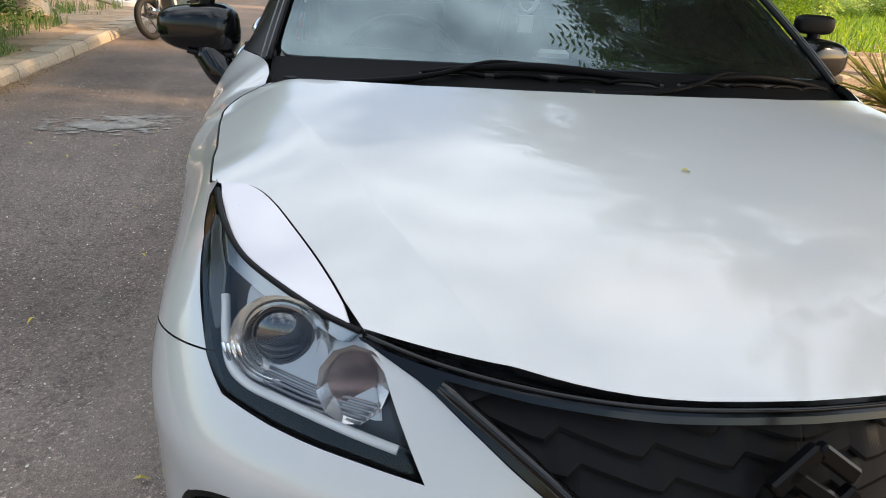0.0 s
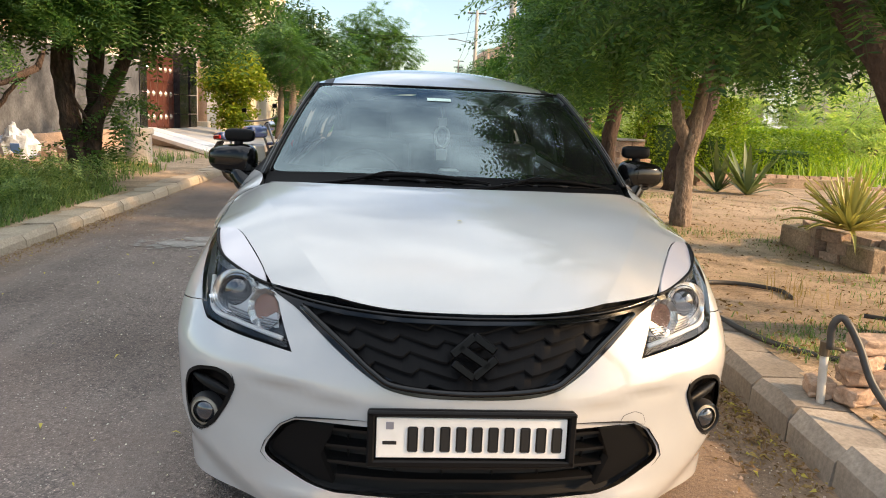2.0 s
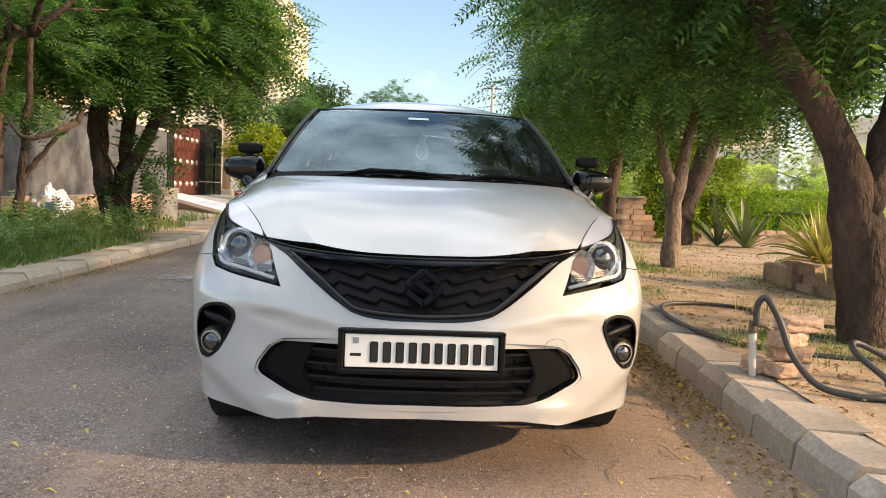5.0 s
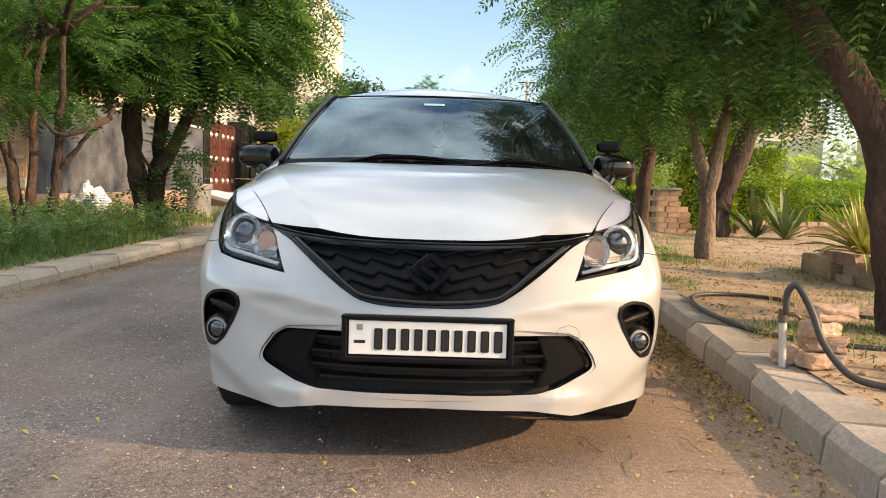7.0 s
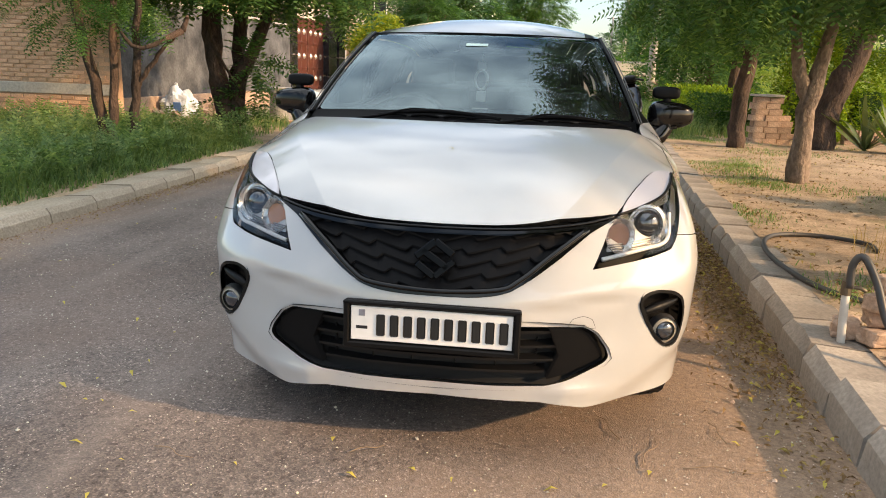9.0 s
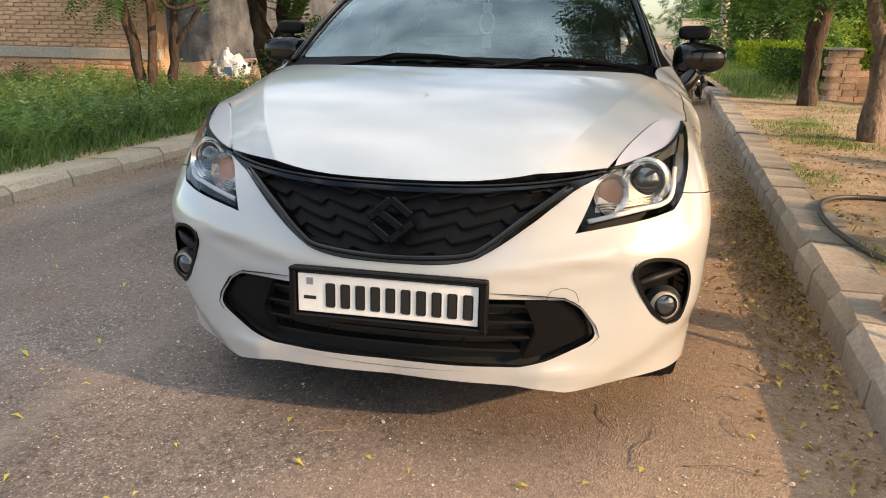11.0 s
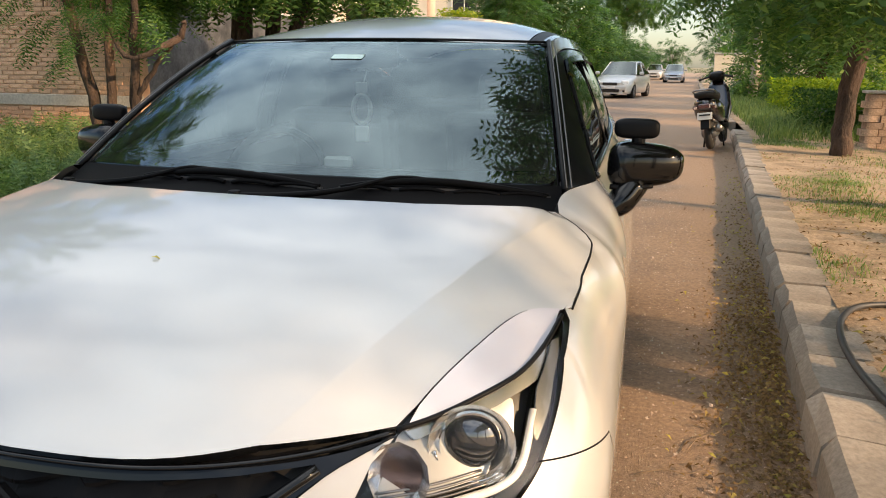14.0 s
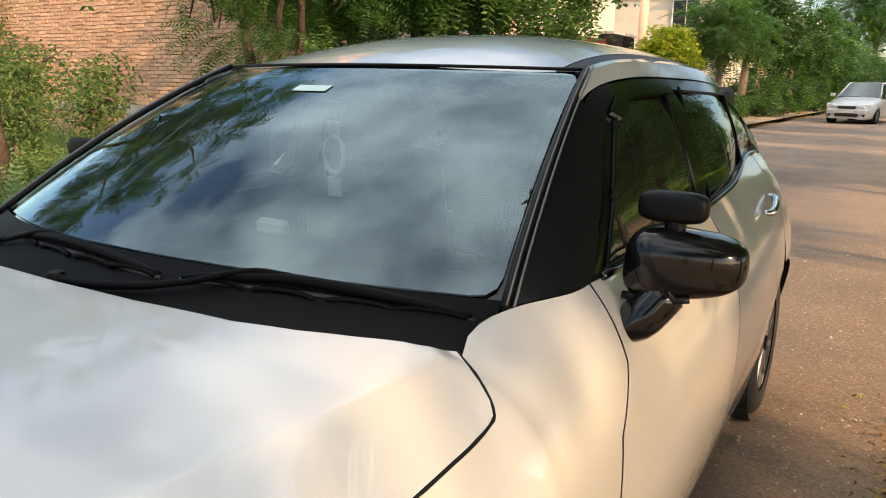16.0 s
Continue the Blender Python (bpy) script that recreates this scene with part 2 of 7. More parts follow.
M_LEAF = leafy("feathery_leaf", (.026, .076, .027), (.074, .165, .052), (.17, .28, .08), .38)
M_LEAF_L = leafy("light_feathery_leaf", (.026, .080, .025), (.078, .175, .046), (.18, .29, .065), .40)
M_LEAF_M = leafy("mid_feathery_leaf", (.034, .100, .030), (.10, .205, .058), (.21, .33, .085), .42)
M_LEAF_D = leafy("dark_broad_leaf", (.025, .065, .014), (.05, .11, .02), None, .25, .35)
M_LEAF_Y = leafy("yellow_green_leaf", (.13, .22, .02), (.29, .34, .03), (.42, .40, .04), .45)
M_HEDGE = leafy("hedge_leaf", (.10, .19, .016), (.25, .37, .026), (.38, .46, .04), .4)
# paled and yellowed: low sun and distant haze are in this leaf colour
M_HAZY = leafy("sun_haze_leaf", (.22, .33, .09), (.38, .48, .15), (.48, .52, .22), .5)
M_WEED = leafy("weed_leaf", (.085, .155, .062), (.20, .30, .12), (.30, .36, .15), .45)
M_DRY = leafy("dry_grass", (.30, .21, .09), (.44, .33, .15), (.20, .20, .06), .25, .8)
M_AGAVE = leafy("agave_leaf", (.07, .12, .06), (.16, .20, .08), (.20, .22, .09), .15, .4)
M_AGAVE_Y = leafy("variegated_leaf", (.34, .34, .12), (.46, .44, .16), (.15, .20, .06), .2, .4)
M_FALLEN = leafy("fallen_leaf", (.40, .33, .06), (.52, .44, .10), (.24, .26, .05), .2, .6)
M_LITTER = leafy("leaf_litter", (.13, .075, .035), (.30, .19, .085), (.42, .34, .10), .15, .7)
M_TWIG = surface("dry_twig", (.20, .14, .09), (.32, .23, .15), 10, 60, .9, .3, .002)
M_HOSE = plain("black_hose", (.060, .058, .056), .5, dirt=.5)
M_PVC = plain("white_pipe", (.60, .58, .54), .5, dirt=.3)
M_BRASS = plain("worn_tap_metal", (.18, .15, .11), .5, .7)
M_BAG = surface("white_plastic_sack", (.50, .56, .66), (.68, .74, .82), 9, 40, .5, .4, .01)
M_BAGBLUE = plain("blue_print", (.10, .22, .55), .5)
M_RUBBLE = surface("rubble_bits", (.36, .24, .17), (.56, .47, .40), 7, 40, .95, .6, .01, vary=.25)
M_WHITE = plain("white_car_paint", (.45, .45, .445), .32, 0, 1.0, .03, dirt=.03)
M_EYELID = plain("white_lamp_trim", (.56, .53, .56), .25, 0, 1.0, .03, dirt=.03)
M_BLACK = plain("gloss_black_plastic", (.004, .004, .0045), .09, 0, .0, .06, spec=.4)
M_MATT = plain("matt_black_plastic", (.005, .005, .0055), .42, dirt=.15, spec=.15)
M_LAMPTRIM = plain("smoked_silver", (.46, .48, .47), .20, .9)
M_SLAT = plain("slat_black_plastic", (.007, .007, .0075), .32, dirt=.2, spec=.38)
M_SCUTTLE = plain("black_scuttle_plastic", (.004, .004, .0045), .55, dirt=.2, spec=.06)
M_GRILLE = plain("satin_black_mesh", (.0045, .0045, .0052), .48, dirt=.08, spec=.11)
M_EMBLEM = plain("emblem_black", (.004, .004, .0045), .20, spec=.12, dirt=0)
M_DARK = plain("dark_void", (.010, .010, .010), .8)
M_SEAL = plain("grey_rubber_seal", (.10, .105, .11), .35, dirt=.3)
M_RUBBER = plain("rubber", (.022, .021, .021), .75, dirt=.4)
M_CHROME = plain("chrome", (.75, .76, .78), .10, 1.0)
M_STEEL = plain("dull_alloy", (.30, .30, .31), .35, .9)
M_LAMPBOWL = plain("lamp_reflector", (.86, .87, .87), .20, .85)
M_LAMPBACK = plain("lamp_silver_back", (.52, .53, .53), .28, .35)
M_LAMPGREY = plain("lamp_smoked_back", (.14, .145, .14), .25, .4)
M_LAMPDARK = plain("lamp_bezel", (.020, .020, .021), .3)
M_AMBER = plain("amber_reflector", (.42, .30, .28), .18, .8)
M_DRL = plain("light_guide", (.88, .88, .87), .2)
M_LENS = pane("clear_lamp_cover", (.97, .97, .97), .01, 1.45)
M_BULB = plain("projector_glass", (.03, .035, .045), .03, 0, 1.0, .02)
M_SCREEN = pane("windscreen_glass", (.66, .73, .71), .012, 2.05, .03, (.72, .92, 1.0))
M_TINT = pane("tinted_glass", (.035, .042, .04), .015, 2.1, .04, (.9, 1.0, 1.0))
M_PLATE = plain("plate_white", (.76, .76, .74), .38)
M_PLATE_INK = plain("plate_black", (.012, .012, .012), .45)
M_SEAT = surface("grey_seat_cloth", (.05, .05, .052), (.08, .08, .084), 6, 90, .9, .3, .003)
M_STICKER = plain("pale_sticker", (.55, .72, .66), .5)
M_ORN = plain("pale_ornament", (.86, .86, .84), .3)
M_SCOOT = plain("dark_maroon_paint", (.014, .008, .010), .22, 0, 1.0)
M_REDLAMP = plain("red_lamp", (.35, .015, .015), .15, 0, 1.0)
M_TAIL = plain("dark_red_lamp", (.10, .008, .010), .2, 0, 1.0)
M_BLUE = plain("blue_paint", (.05, .08, .22), .25, 0, 1.0)
M_POLE = surface("weathered_pole", (.42, .39, .35), (.52, .48, .43), 2, 30, .9, .3, .005)
M_CABLE = plain("cable", (.02, .02, .02), .6)
M_GRIT = leafy("pale_grit", (.36, .34, .31), (.66, .63, .57), (.74, .69, .46), .02, .9)
M_FLOWER = leafy("white_flower", (.72, .72, .62), (.80, .80, .74), None, .2, .6)

# ---- mesh tools ----


def mesh_np(name, verts, faces, material, smooth=False):
    """A mesh from numpy arrays; faces is an (n, 3) or (n, 4) array, or a list of them."""
    groups = faces if isinstance(faces, list) else [faces]
    groups = [np.asarray(g, np.int32) for g in groups if len(g)]
    me = bpy.data.meshes.new(name)
    verts = np.asarray(verts, np.float32)
    me.vertices.add(len(verts))
    me.vertices.foreach_set("co", verts.ravel())
    loops = np.concatenate([g.ravel() for g in groups])
    sizes = np.concatenate([np.full(len(g), g.shape[1], np.int32) for g in groups])
    me.loops.add(len(loops))
    me.loops.foreach_set("vertex_index", loops)
    me.polygons.add(len(sizes))
    me.polygons.foreach_set("loop_start", np.concatenate([[0], np.cumsum(sizes)[:-1]]).astype(np.int32))
    me.polygons.foreach_set("loop_total", sizes)
    me.polygons.foreach_set("use_smooth", np.full(len(sizes), smooth))
    me.update(calc_edges=True)
    me.materials.append(material)
    return me


DEPTH = .945          # how far the surroundings lie along the lane, against the plan's own numbers


def thing(name, label, category, at=(0, 0, 0), turn=0.0, group="", kind=""):
    ob = new(name)
    ob.empty_display_size = .1
    ob.matrix_basis = pose(at[0], at[1] * DEPTH, at[2], 0, 0, turn)
    return tagged(ob, label, category, group, kind)


def put_part(name, me, parent, label="", kind=""):
    ob = new(name, me)
    ob.parent = parent
    if label or kind:
        tagged(ob, label, kind=kind)
    return ob


def part(name, bm, material, parent, label="", smooth=False):
    """Links a bmesh as one mesh object under a thing or a part."""
    me = bpy.data.meshes.new(name)
    bmesh.ops.recalc_face_normals(bm, faces=bm.faces[:])
    bm.to_mesh(me)
    bm.free()
    me.polygons.foreach_set("use_smooth", [smooth] * len(me.polygons))
    me.materials.append(material)
    return put_part(name, me, parent, label)


def box_bm(size, at=(0, 0, 0), bevel=0.0, turn=None, bm=None, seg=1):
    bm = bm or bmesh.new()
    r = bmesh.ops.create_cube(bm, size=1.0)
    m = Matrix.Translation(at) @ (turn or Matrix()) @ Matrix.Diagonal((*size, 1))
    bmesh.ops.transform(bm, matrix=m, verts=r["verts"])
    if bevel:
        es = list({e for v in r["verts"] for e in v.link_edges})
        bmesh.ops.bevel(bm, geom=es, offset=bevel, segments=seg, affect="EDGES", profile=.5)
    return bm


def disc_bm(r1, r2, depth, m=None, seg=24, bm=None, caps=True):
    bm = bm or bmesh.new()
    bmesh.ops.create_cone(bm, cap_ends=caps, cap_tris=False, segments=seg, radius1=r1, radius2=r2, depth=depth, matrix=m or Matrix())
    return bm


def tube_arrays(points, radii, sides=8, wobble=0.0, seed=0, cap=True):
    """Vertices and faces of a tapered tube along points."""
    p = np.asarray(points, float)
    k = len(p)
    r = np.broadcast_to(np.asarray(radii, float), (k,))
    t = np.gradient(p, axis=0)
    t /= np.linalg.norm(t, axis=1, keepdims=True) + 1e-9
    ref = np.array([1, 0, 0]) if abs(t[0, 0]) < .8 else np.array([0, 1, 0])
    vs, g = [], np.random.default_rng(seed)
    u = np.cross(t[0], ref)
    for i in range(k):
        u = u - t[i] * (u @ t[i])
        u /= np.linalg.norm(u) + 1e-9
        w = np.cross(t[i], u)
        a = np.linspace(0, 2 * np.pi, sides, endpoint=False)
        rr = r[i] * (1 + wobble * g.uniform(-1, 1, sides))
        vs.append(p[i] + rr[:, None] * (np.cos(a)[:, None] * u + np.sin(a)[:, None] * w))
    v = np.concatenate(vs)
    i, j = np.meshgrid(np.arange(k - 1), np.arange(sides), indexing="ij")
    a, b = (i * sides + j).ravel(), (i * sides + (j + 1) % sides).ravel()
    f = np.stack([a, b, b + sides, a + sides], 1)
    tri = []
    if cap:
        v = np.concatenate([v, p[:1], p[-1:]])
        for base, c, flip in ((0, k * sides, True), ((k - 1) * sides, k * sides + 1, False)):
            for j in range(sides):
                q = (base + j, base + (j + 1) % sides, c)
                tri.append(q[::-1] if flip else q)
    return v, f, np.array(tri, int).reshape(-1, 3)


def join_arrays(items):
    vs, qs, ts, n = [], [], [], 0
    for v, q, t in items:
        vs.append(v), qs.append(np.asarray(q).reshape(-1, 4) + n), ts.append(np.asarray(t).reshape(-1, 3) + n)
        n += len(v)
    return np.concatenate(vs), [np.concatenate(qs), np.concatenate(ts)]


def curve_pts(ctrl, n=24):
    """A smooth path through control points (Catmull-Rom)."""
    c = np.asarray(ctrl, float)
    c = np.concatenate([[2 * c[0] - c[1]], c, [2 * c[-1] - c[-2]]])
    out, k = [], len(c) - 3
    for u in np.linspace(0, k, n):
        i = min(int(u), k - 1)
        t = u - i
        a, b, d, e = c[i:i + 4]
        out.append(.5 * (2 * b + (d - a) * t + (2 * a - 5 * b + 4 * d - e) * t * t + (3 * b - a - 3 * d + e) * t**3))
    return np.array(out)


def tube_part(name, ctrl, radii, material, parent, n=16, sides=10, label="", wobble=0.0, seed=0):
    pts = curve_pts(ctrl, n) if len(ctrl) > 2 else np.asarray(ctrl, float)
    if not np.isscalar(radii):
        radii = np.interp(np.linspace(0, 1, len(pts)), np.linspace(0, 1, len(radii)), radii)
    v, f = join_arrays([tube_arrays(pts, radii, sides, wobble, seed)])
    return put_part(name, mesh_np(name, v, f, material, True), parent, label)


def rand_turns(n, g, tilt_lo, tilt_hi):
    """n random rotation matrices whose x axis points out at a chosen slope (degrees above level)."""
    yaw, el, ro = g.uniform(0, 2 * np.pi, n), np.radians(g.uniform(tilt_lo, tilt_hi, n)), g.uniform(-.9, .9, n)
    x = np.stack([np.cos(yaw) * np.cos(el), np.sin(yaw) * np.cos(el), np.sin(el)], 1)
    side = np.stack([-np.sin(yaw), np.cos(yaw), 0 * yaw], 1)
    up = np.cross(x, side)
    y = side * np.cos(ro)[:, None] + up * np.sin(ro)[:, None]
    return np.stack([x, y, np.cross(x, y)], 2)


def scatter_mesh(name, tv, tf, places, turns, sizes, material):
    """Many copies of a small template joined into one mesh."""
    n, k = len(places), len(tv)
    v = np.einsum("nij,kj->nki", turns, tv) * np.asarray(sizes)[:, None, None] + places[:, None, :]
    f = (tf[None] + (np.arange(n) * k)[:, None, None]).reshape(-1, tf.shape[1])
    return mesh_np(name, v.reshape(-1, 3), f, material)


def frond(pairs=9, length=.34, leaf=.062, width=.020, droop=.10, slant=.5):
    """A feathery compound leaf along x: pairs of leaflets on a drooping stalk."""
    v, f = [], []
    for i in range(pairs):
        u = (i + .6) / pairs
        c = np.array([u * length, 0, -droop * u * u])
        ll = leaf * (1 - .45 * abs(u - .45))
        for s in (-1, 1):
            d = np.array([slant, s, -.18]) / math.hypot(1, slant)
            q = np.array([1, -s * slant, 0]) / math.hypot(1, slant)
            k = len(v)
            v += [c, c + d * ll * .5 + q * width * .5, c + d * ll, c + d * ll * .5 - q * width * .5]
            f.append([k, k + 1, k + 2, k + 3])
    k = len(v)
    tip = np.array([length, 0, -droop])
    v += [np.zeros(3), np.array([.5 * length, .0022, -.25 * droop]), tip + [leaf * .7, 0, -.01], np.array([.5 * length, -.0022, -.25 * droop])]
    f.append([k, k + 1, k + 2, k + 3])
    return np.array(v), np.array(f)


def oval_leaf(length=.09, width=.035, fold=.006):
    v = np.array([[0, 0, 0], [length * .45, width * .5, fold], [length, 0, -.01], [length * .45, -width * .5, fold]])
    return v, np.array([[0, 1, 2, 3]])


FROND, FROND_BIG = frond(7, .44, .108, .033, .13, .45), frond(5, .66, .20, .070, .2)
FROND_FINE = frond(8, .40, .084, .022, .12, .5)
FROND_NEEM = frond(7, .26, .064, .016, .07, .4)
OVAL = oval_leaf()


def crown_places(blobs, per, g, shell=.55):
    """Points gathered in leafy lumps: blobs of (x, y, z, rx, ry, rz), denser towards their skin, uneven."""
    out = []
    for x, y, z, rx, ry, rz in blobs:
        n = int(per * (rx * ry * rz) ** .6)
        d = g.normal(size=(n, 3))
        d /= np.linalg.norm(d, axis=1, keepdims=True)
        lump = 1 + .25 * np.sin(d[:, 0] * 5 + x * 3) * np.cos(d[:, 1] * 6 + y) + .15 * np.sin(d[:, 2] * 9 + z)
        r = (g.uniform(0, 1, n) ** (1 - shell)) * lump
        out.append(np.array([x, y, z]) + d * r[:, None] * np.array([rx, ry, rz]))
    return np.concatenate(out)


def spray_turns(d, g):
    """Rotation matrices whose x axes follow the directions d."""
    x = d / (np.linalg.norm(d, axis=1, keepdims=True) + 1e-9)
    side = np.cross(np.array([0, 0, 1.0]), x)
    side /= np.linalg.norm(side, axis=1, keepdims=True) + 1e-6
    ro = g.normal(0, .35, len(x))[:, None]
    up = np.cross(x, side)
    y = side * np.cos(ro) + up * np.sin(ro)
    return np.stack([x, y, np.cross(x, y)], 2)


def sprays(blobs, per, g, fan=7):
    """Places and turns of fronds in fans at the twig ends, pointing out and down."""
    c = crown_places(blobs, per / fan, g, .72)
    mid = np.array([b[:3] for b in blobs])
    near = mid[np.linalg.norm(c[:, None] - mid[None], axis=2).argmin(1)]
    out = (c - near) * [1, 1, .5]
    out /= np.linalg.norm(out, axis=1, keepdims=True) + 1e-6
    p = np.repeat(c, fan, 0) + g.normal(0, .045, (len(c) * fan, 3))
    d = np.repeat(out, fan, 0) + g.normal(0, .55, p.shape) * [1, 1, .5] - [0, 0, .30]
    return p + .10 * d * g.uniform(-1, 1, (len(p), 1)), spray_turns(d, g)


def make_tree(label, base, stems, blobs, per=900, leaf=FROND, material=None, bark=None, seed=1, size=(.8, 1.25), tilt=(-55, 25), twigs=26, flowers=0, category="tree"):
    """A tree: stems of (points from the base, radii), limbs out to the lumps of the crown, and its leaves."""
    g = np.random.default_rng(seed)
    material, bark = material or M_LEAF, bark or M_BARK
    root = thing("tree", label, category, base)
    tops = []
    for i, (pts, radii) in enumerate(stems):
        p = curve_pts(pts, 14)
        r = np.interp(np.linspace(0, 1, 14), np.linspace(0, 1, len(radii)), radii)
        p[1:-1] += g.normal(0, .012, (12, 3))
        v, f = join_arrays([tube_arrays(p, r, 16, .15, seed + i)])
        put_part("trunk" if i == 0 else "limb", mesh_np("trunk", v, f, bark, True), root)
        tops.append(p[-1])
    tops = np.array(tops)
    items = []
    bl = np.array(blobs, float)
    for k in range(twigs):
        b = bl[k % len(bl)]
        end = b[:3] + g.normal(0, .38, 3) * b[3:]
        start = tops[np.linalg.norm(tops - end, axis=1).argmin()]
        mid = (start + end) / 2 + g.normal(0, .12, 3) * np.linalg.norm(end - start) + [0, 0, .08]
        p = curve_pts([start, mid, end], 8)
        items.append(tube_arrays(p, np.linspace(.035, .006, 8) * (1 + np.linalg.norm(end - start) * .25), 6, .1, k))
    v, f = join_arrays(items)
    put_part("branchwork", mesh_np("branchwork", v, f, bark, True), root)
    if len(leaf[0]) > 8:
        pl, tn = sprays(blobs, per, g)
    else:
        pl = crown_places(blobs, per, g)
        tn = rand_turns(len(pl), g, *tilt)
    me = scatter_mesh("crown", leaf[0], leaf[1], pl, tn, g.uniform(*size, len(pl)), material)
    put_part("crown", me, root)
    if flowers:
        pf = crown_places(blobs, flowers, g, .95)
        fv, ff = oval_leaf(.10, .09, .02)
        put_part("blossom", scatter_mesh("blossom", fv, ff, pf, rand_turns(len(pf), g, 10, 80), g.uniform(.7, 1.2, len(pf)), M_FLOWER), root, "white blossoms")
    return root

# ---- ground, road, kerbs ----
def bend(y):
    """How far the road swings to the side along its length."""
    return .080 * np.clip(y, -40, 14) + np.where(y > 14, .040 * (y - 14) + .0002 * (y - 14) ** 2, 0)


def right_edge(y):
    return 1.370 + bend(np.asarray(y, float))


def left_edge(y):
    y = np.asarray(y, float)
    return -3.27 + .004 * np.clip(y, -40, 14) + np.where(y > 14, bend(y) - bend(14.0), 0)


def sheet(name, x0, x1, ys, zf, nx, material):
    """A ground sheet between two edge lines."""
    ys = np.asarray(ys, float)
    u = np.linspace(0, 1, nx)
    a, b = x0(ys), x1(ys)
    X = a[:, None] + (b - a)[:, None] * u
    Y = np.repeat(ys[:, None], nx, 1)
    Z = zf(X, Y, u[None])
    v = np.stack([X, Y, Z], -1).reshape(-1, 3)
    i, j = np.meshgrid(np.arange(len(ys) - 1), np.arange(nx - 1), indexing="ij")
    k = (i * nx + j).ravel()
    return mesh_np(name, v, np.stack([k, k + 1, k + nx + 1, k + nx], 1), material, True)


def lumps(X, Y, a=.03):
    return a * (np.sin(X * 1.7 + 1.3 * np.sin(Y * .9)) * np.cos(Y * 1.3 + .7) + .6 * np.sin(X * 4.1 + Y * 2.7) * np.sin(Y * 3.9 - X))


YS = np.concatenate([np.arange(-25, 40, .5), np.arange(40, 190, 3.0)])
tagged(new("ground", mesh_np("ground", [(-900, -900, -.10), (900, -900, -.10), (900, 7, -.10), (-900, 7, -.10), (900, 1500, -.10), (-900, 1500, -.10)], np.array([(0, 1, 2, 3), (3, 2, 4, 5)]), M_GROUND)),
       "wide dry earth running out to the horizon", "ground", kind="structure")
tagged(new("road", sheet("road", lambda y: left_edge(y) - .12, lambda y: right_edge(y) + .12, YS,
       lambda X, Y, u: .004 * np.sin(X * 2.1 + Y * .6) - .02 * np.abs(u - .5) ** 2, 24, M_ASPHALT)),
       "worn grey asphalt lane with sandy dust along its edges", "road", kind="structure")
tagged(new("pavement", sheet("verge", lambda y: right_edge(y) + .26, lambda y: right_edge(y) + 45, YS,
       lambda X, Y, u: .150 + lumps(X, Y) * np.clip(u * 30, 0, 1) * .9, 120, M_SOIL)),
       "bare sandy verge with dry litter under the trees", "ground", kind="structure")
tagged(new("verge", sheet("verge", lambda y: left_edge(y) - 45, lambda y: left_edge(y) - .28, YS,
       lambda X, Y, u: .105 + lumps(X, Y) * np.clip((1 - u) * 30, 0, 1) * .8, 120, M_SOIL)),
       "earthen verge overgrown with weeds", "ground", kind="structure")


def kerb_stone(length, width, height, g, chamfer=.05):
    """One rough kerb stone, its upper front edge sloped; length along y, front at x = 0."""
    bm = bmesh.new()
    prof = [(0, -.05), (.012, height - chamfer), (chamfer * .9, height), (width, height - .008), (width, -.05)]
    rows = []
    for y in (0, length * .5, length):
        rows.append([bm.verts.new((x + g.normal(0, .004), y, z + g.normal(0, .004))) for x, z in prof])
    for a, b in zip(rows, rows[1:]):
        for i in range(4):
            bm.faces.new((a[i], b[i], b[i + 1], a[i + 1]))
    bm.faces.new(rows[0]), bm.faces.new(rows[-1][::-1])
    bmesh.ops.bevel(bm, geom=[e for e in bm.edges if not e.is_boundary and e.calc_face_angle(0) > .5], offset=.008, segments=1, affect="EDGES")
    me = bpy.data.meshes.new("kerb_stone")
    bmesh.ops.recalc_face_normals(bm, faces=bm.faces[:])
    bm.to_mesh(me)
    bm.free()
    return me


def kerb(name, label, edge, side, y0, y1, pitch, width, height, material, chamfer):
    root = tagged(new(name), label, "kerb", kind="structure")
    g = np.random.default_rng(3)
    kinds = []
    for k in range(6):
        me = kerb_stone(pitch - .016, width * (1 + .03 * g.uniform(-1, 1)), height, g, chamfer)
        me.materials.append(material)
        kinds.append(me)
    y, k = y0, 0
    while y < y1:
        a, b = float(edge(y)), float(edge(y + pitch))
        yaw = math.degrees(math.atan2(-(b - a), pitch))
        m = pose(a + g.normal(0, .003), y, g.normal(0, .003), g.normal(0, .3), g.normal(0, .5), yaw + g.normal(0, .25))
        if side < 0:
            m = m @ Matrix.Translation((0, pitch - .016, 0)) @ pose(0, 0, 0, 0, 0, 180)
        ob = new("kerb_stone", kinds[k % 6])
        ob.parent, ob.matrix_basis = root, m
        y, k = y + pitch, k + 1
    return root


kerb("kerb_near", "row of rough grey concrete kerb stones with sloped fronts", right_edge, 1, -10.8, 14.4, .38, .29, .155, M_KERB, .055)
kerb("kerb_beyond", "concrete kerb stones further along the lane", right_edge, 1, 17.0, 60, .8, .27, .15, M_KERB, .05)
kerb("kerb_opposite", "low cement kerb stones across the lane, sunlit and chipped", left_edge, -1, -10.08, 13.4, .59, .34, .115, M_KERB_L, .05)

# ---- the parked hatchback: its surfaces ----
from mathutils import geometry

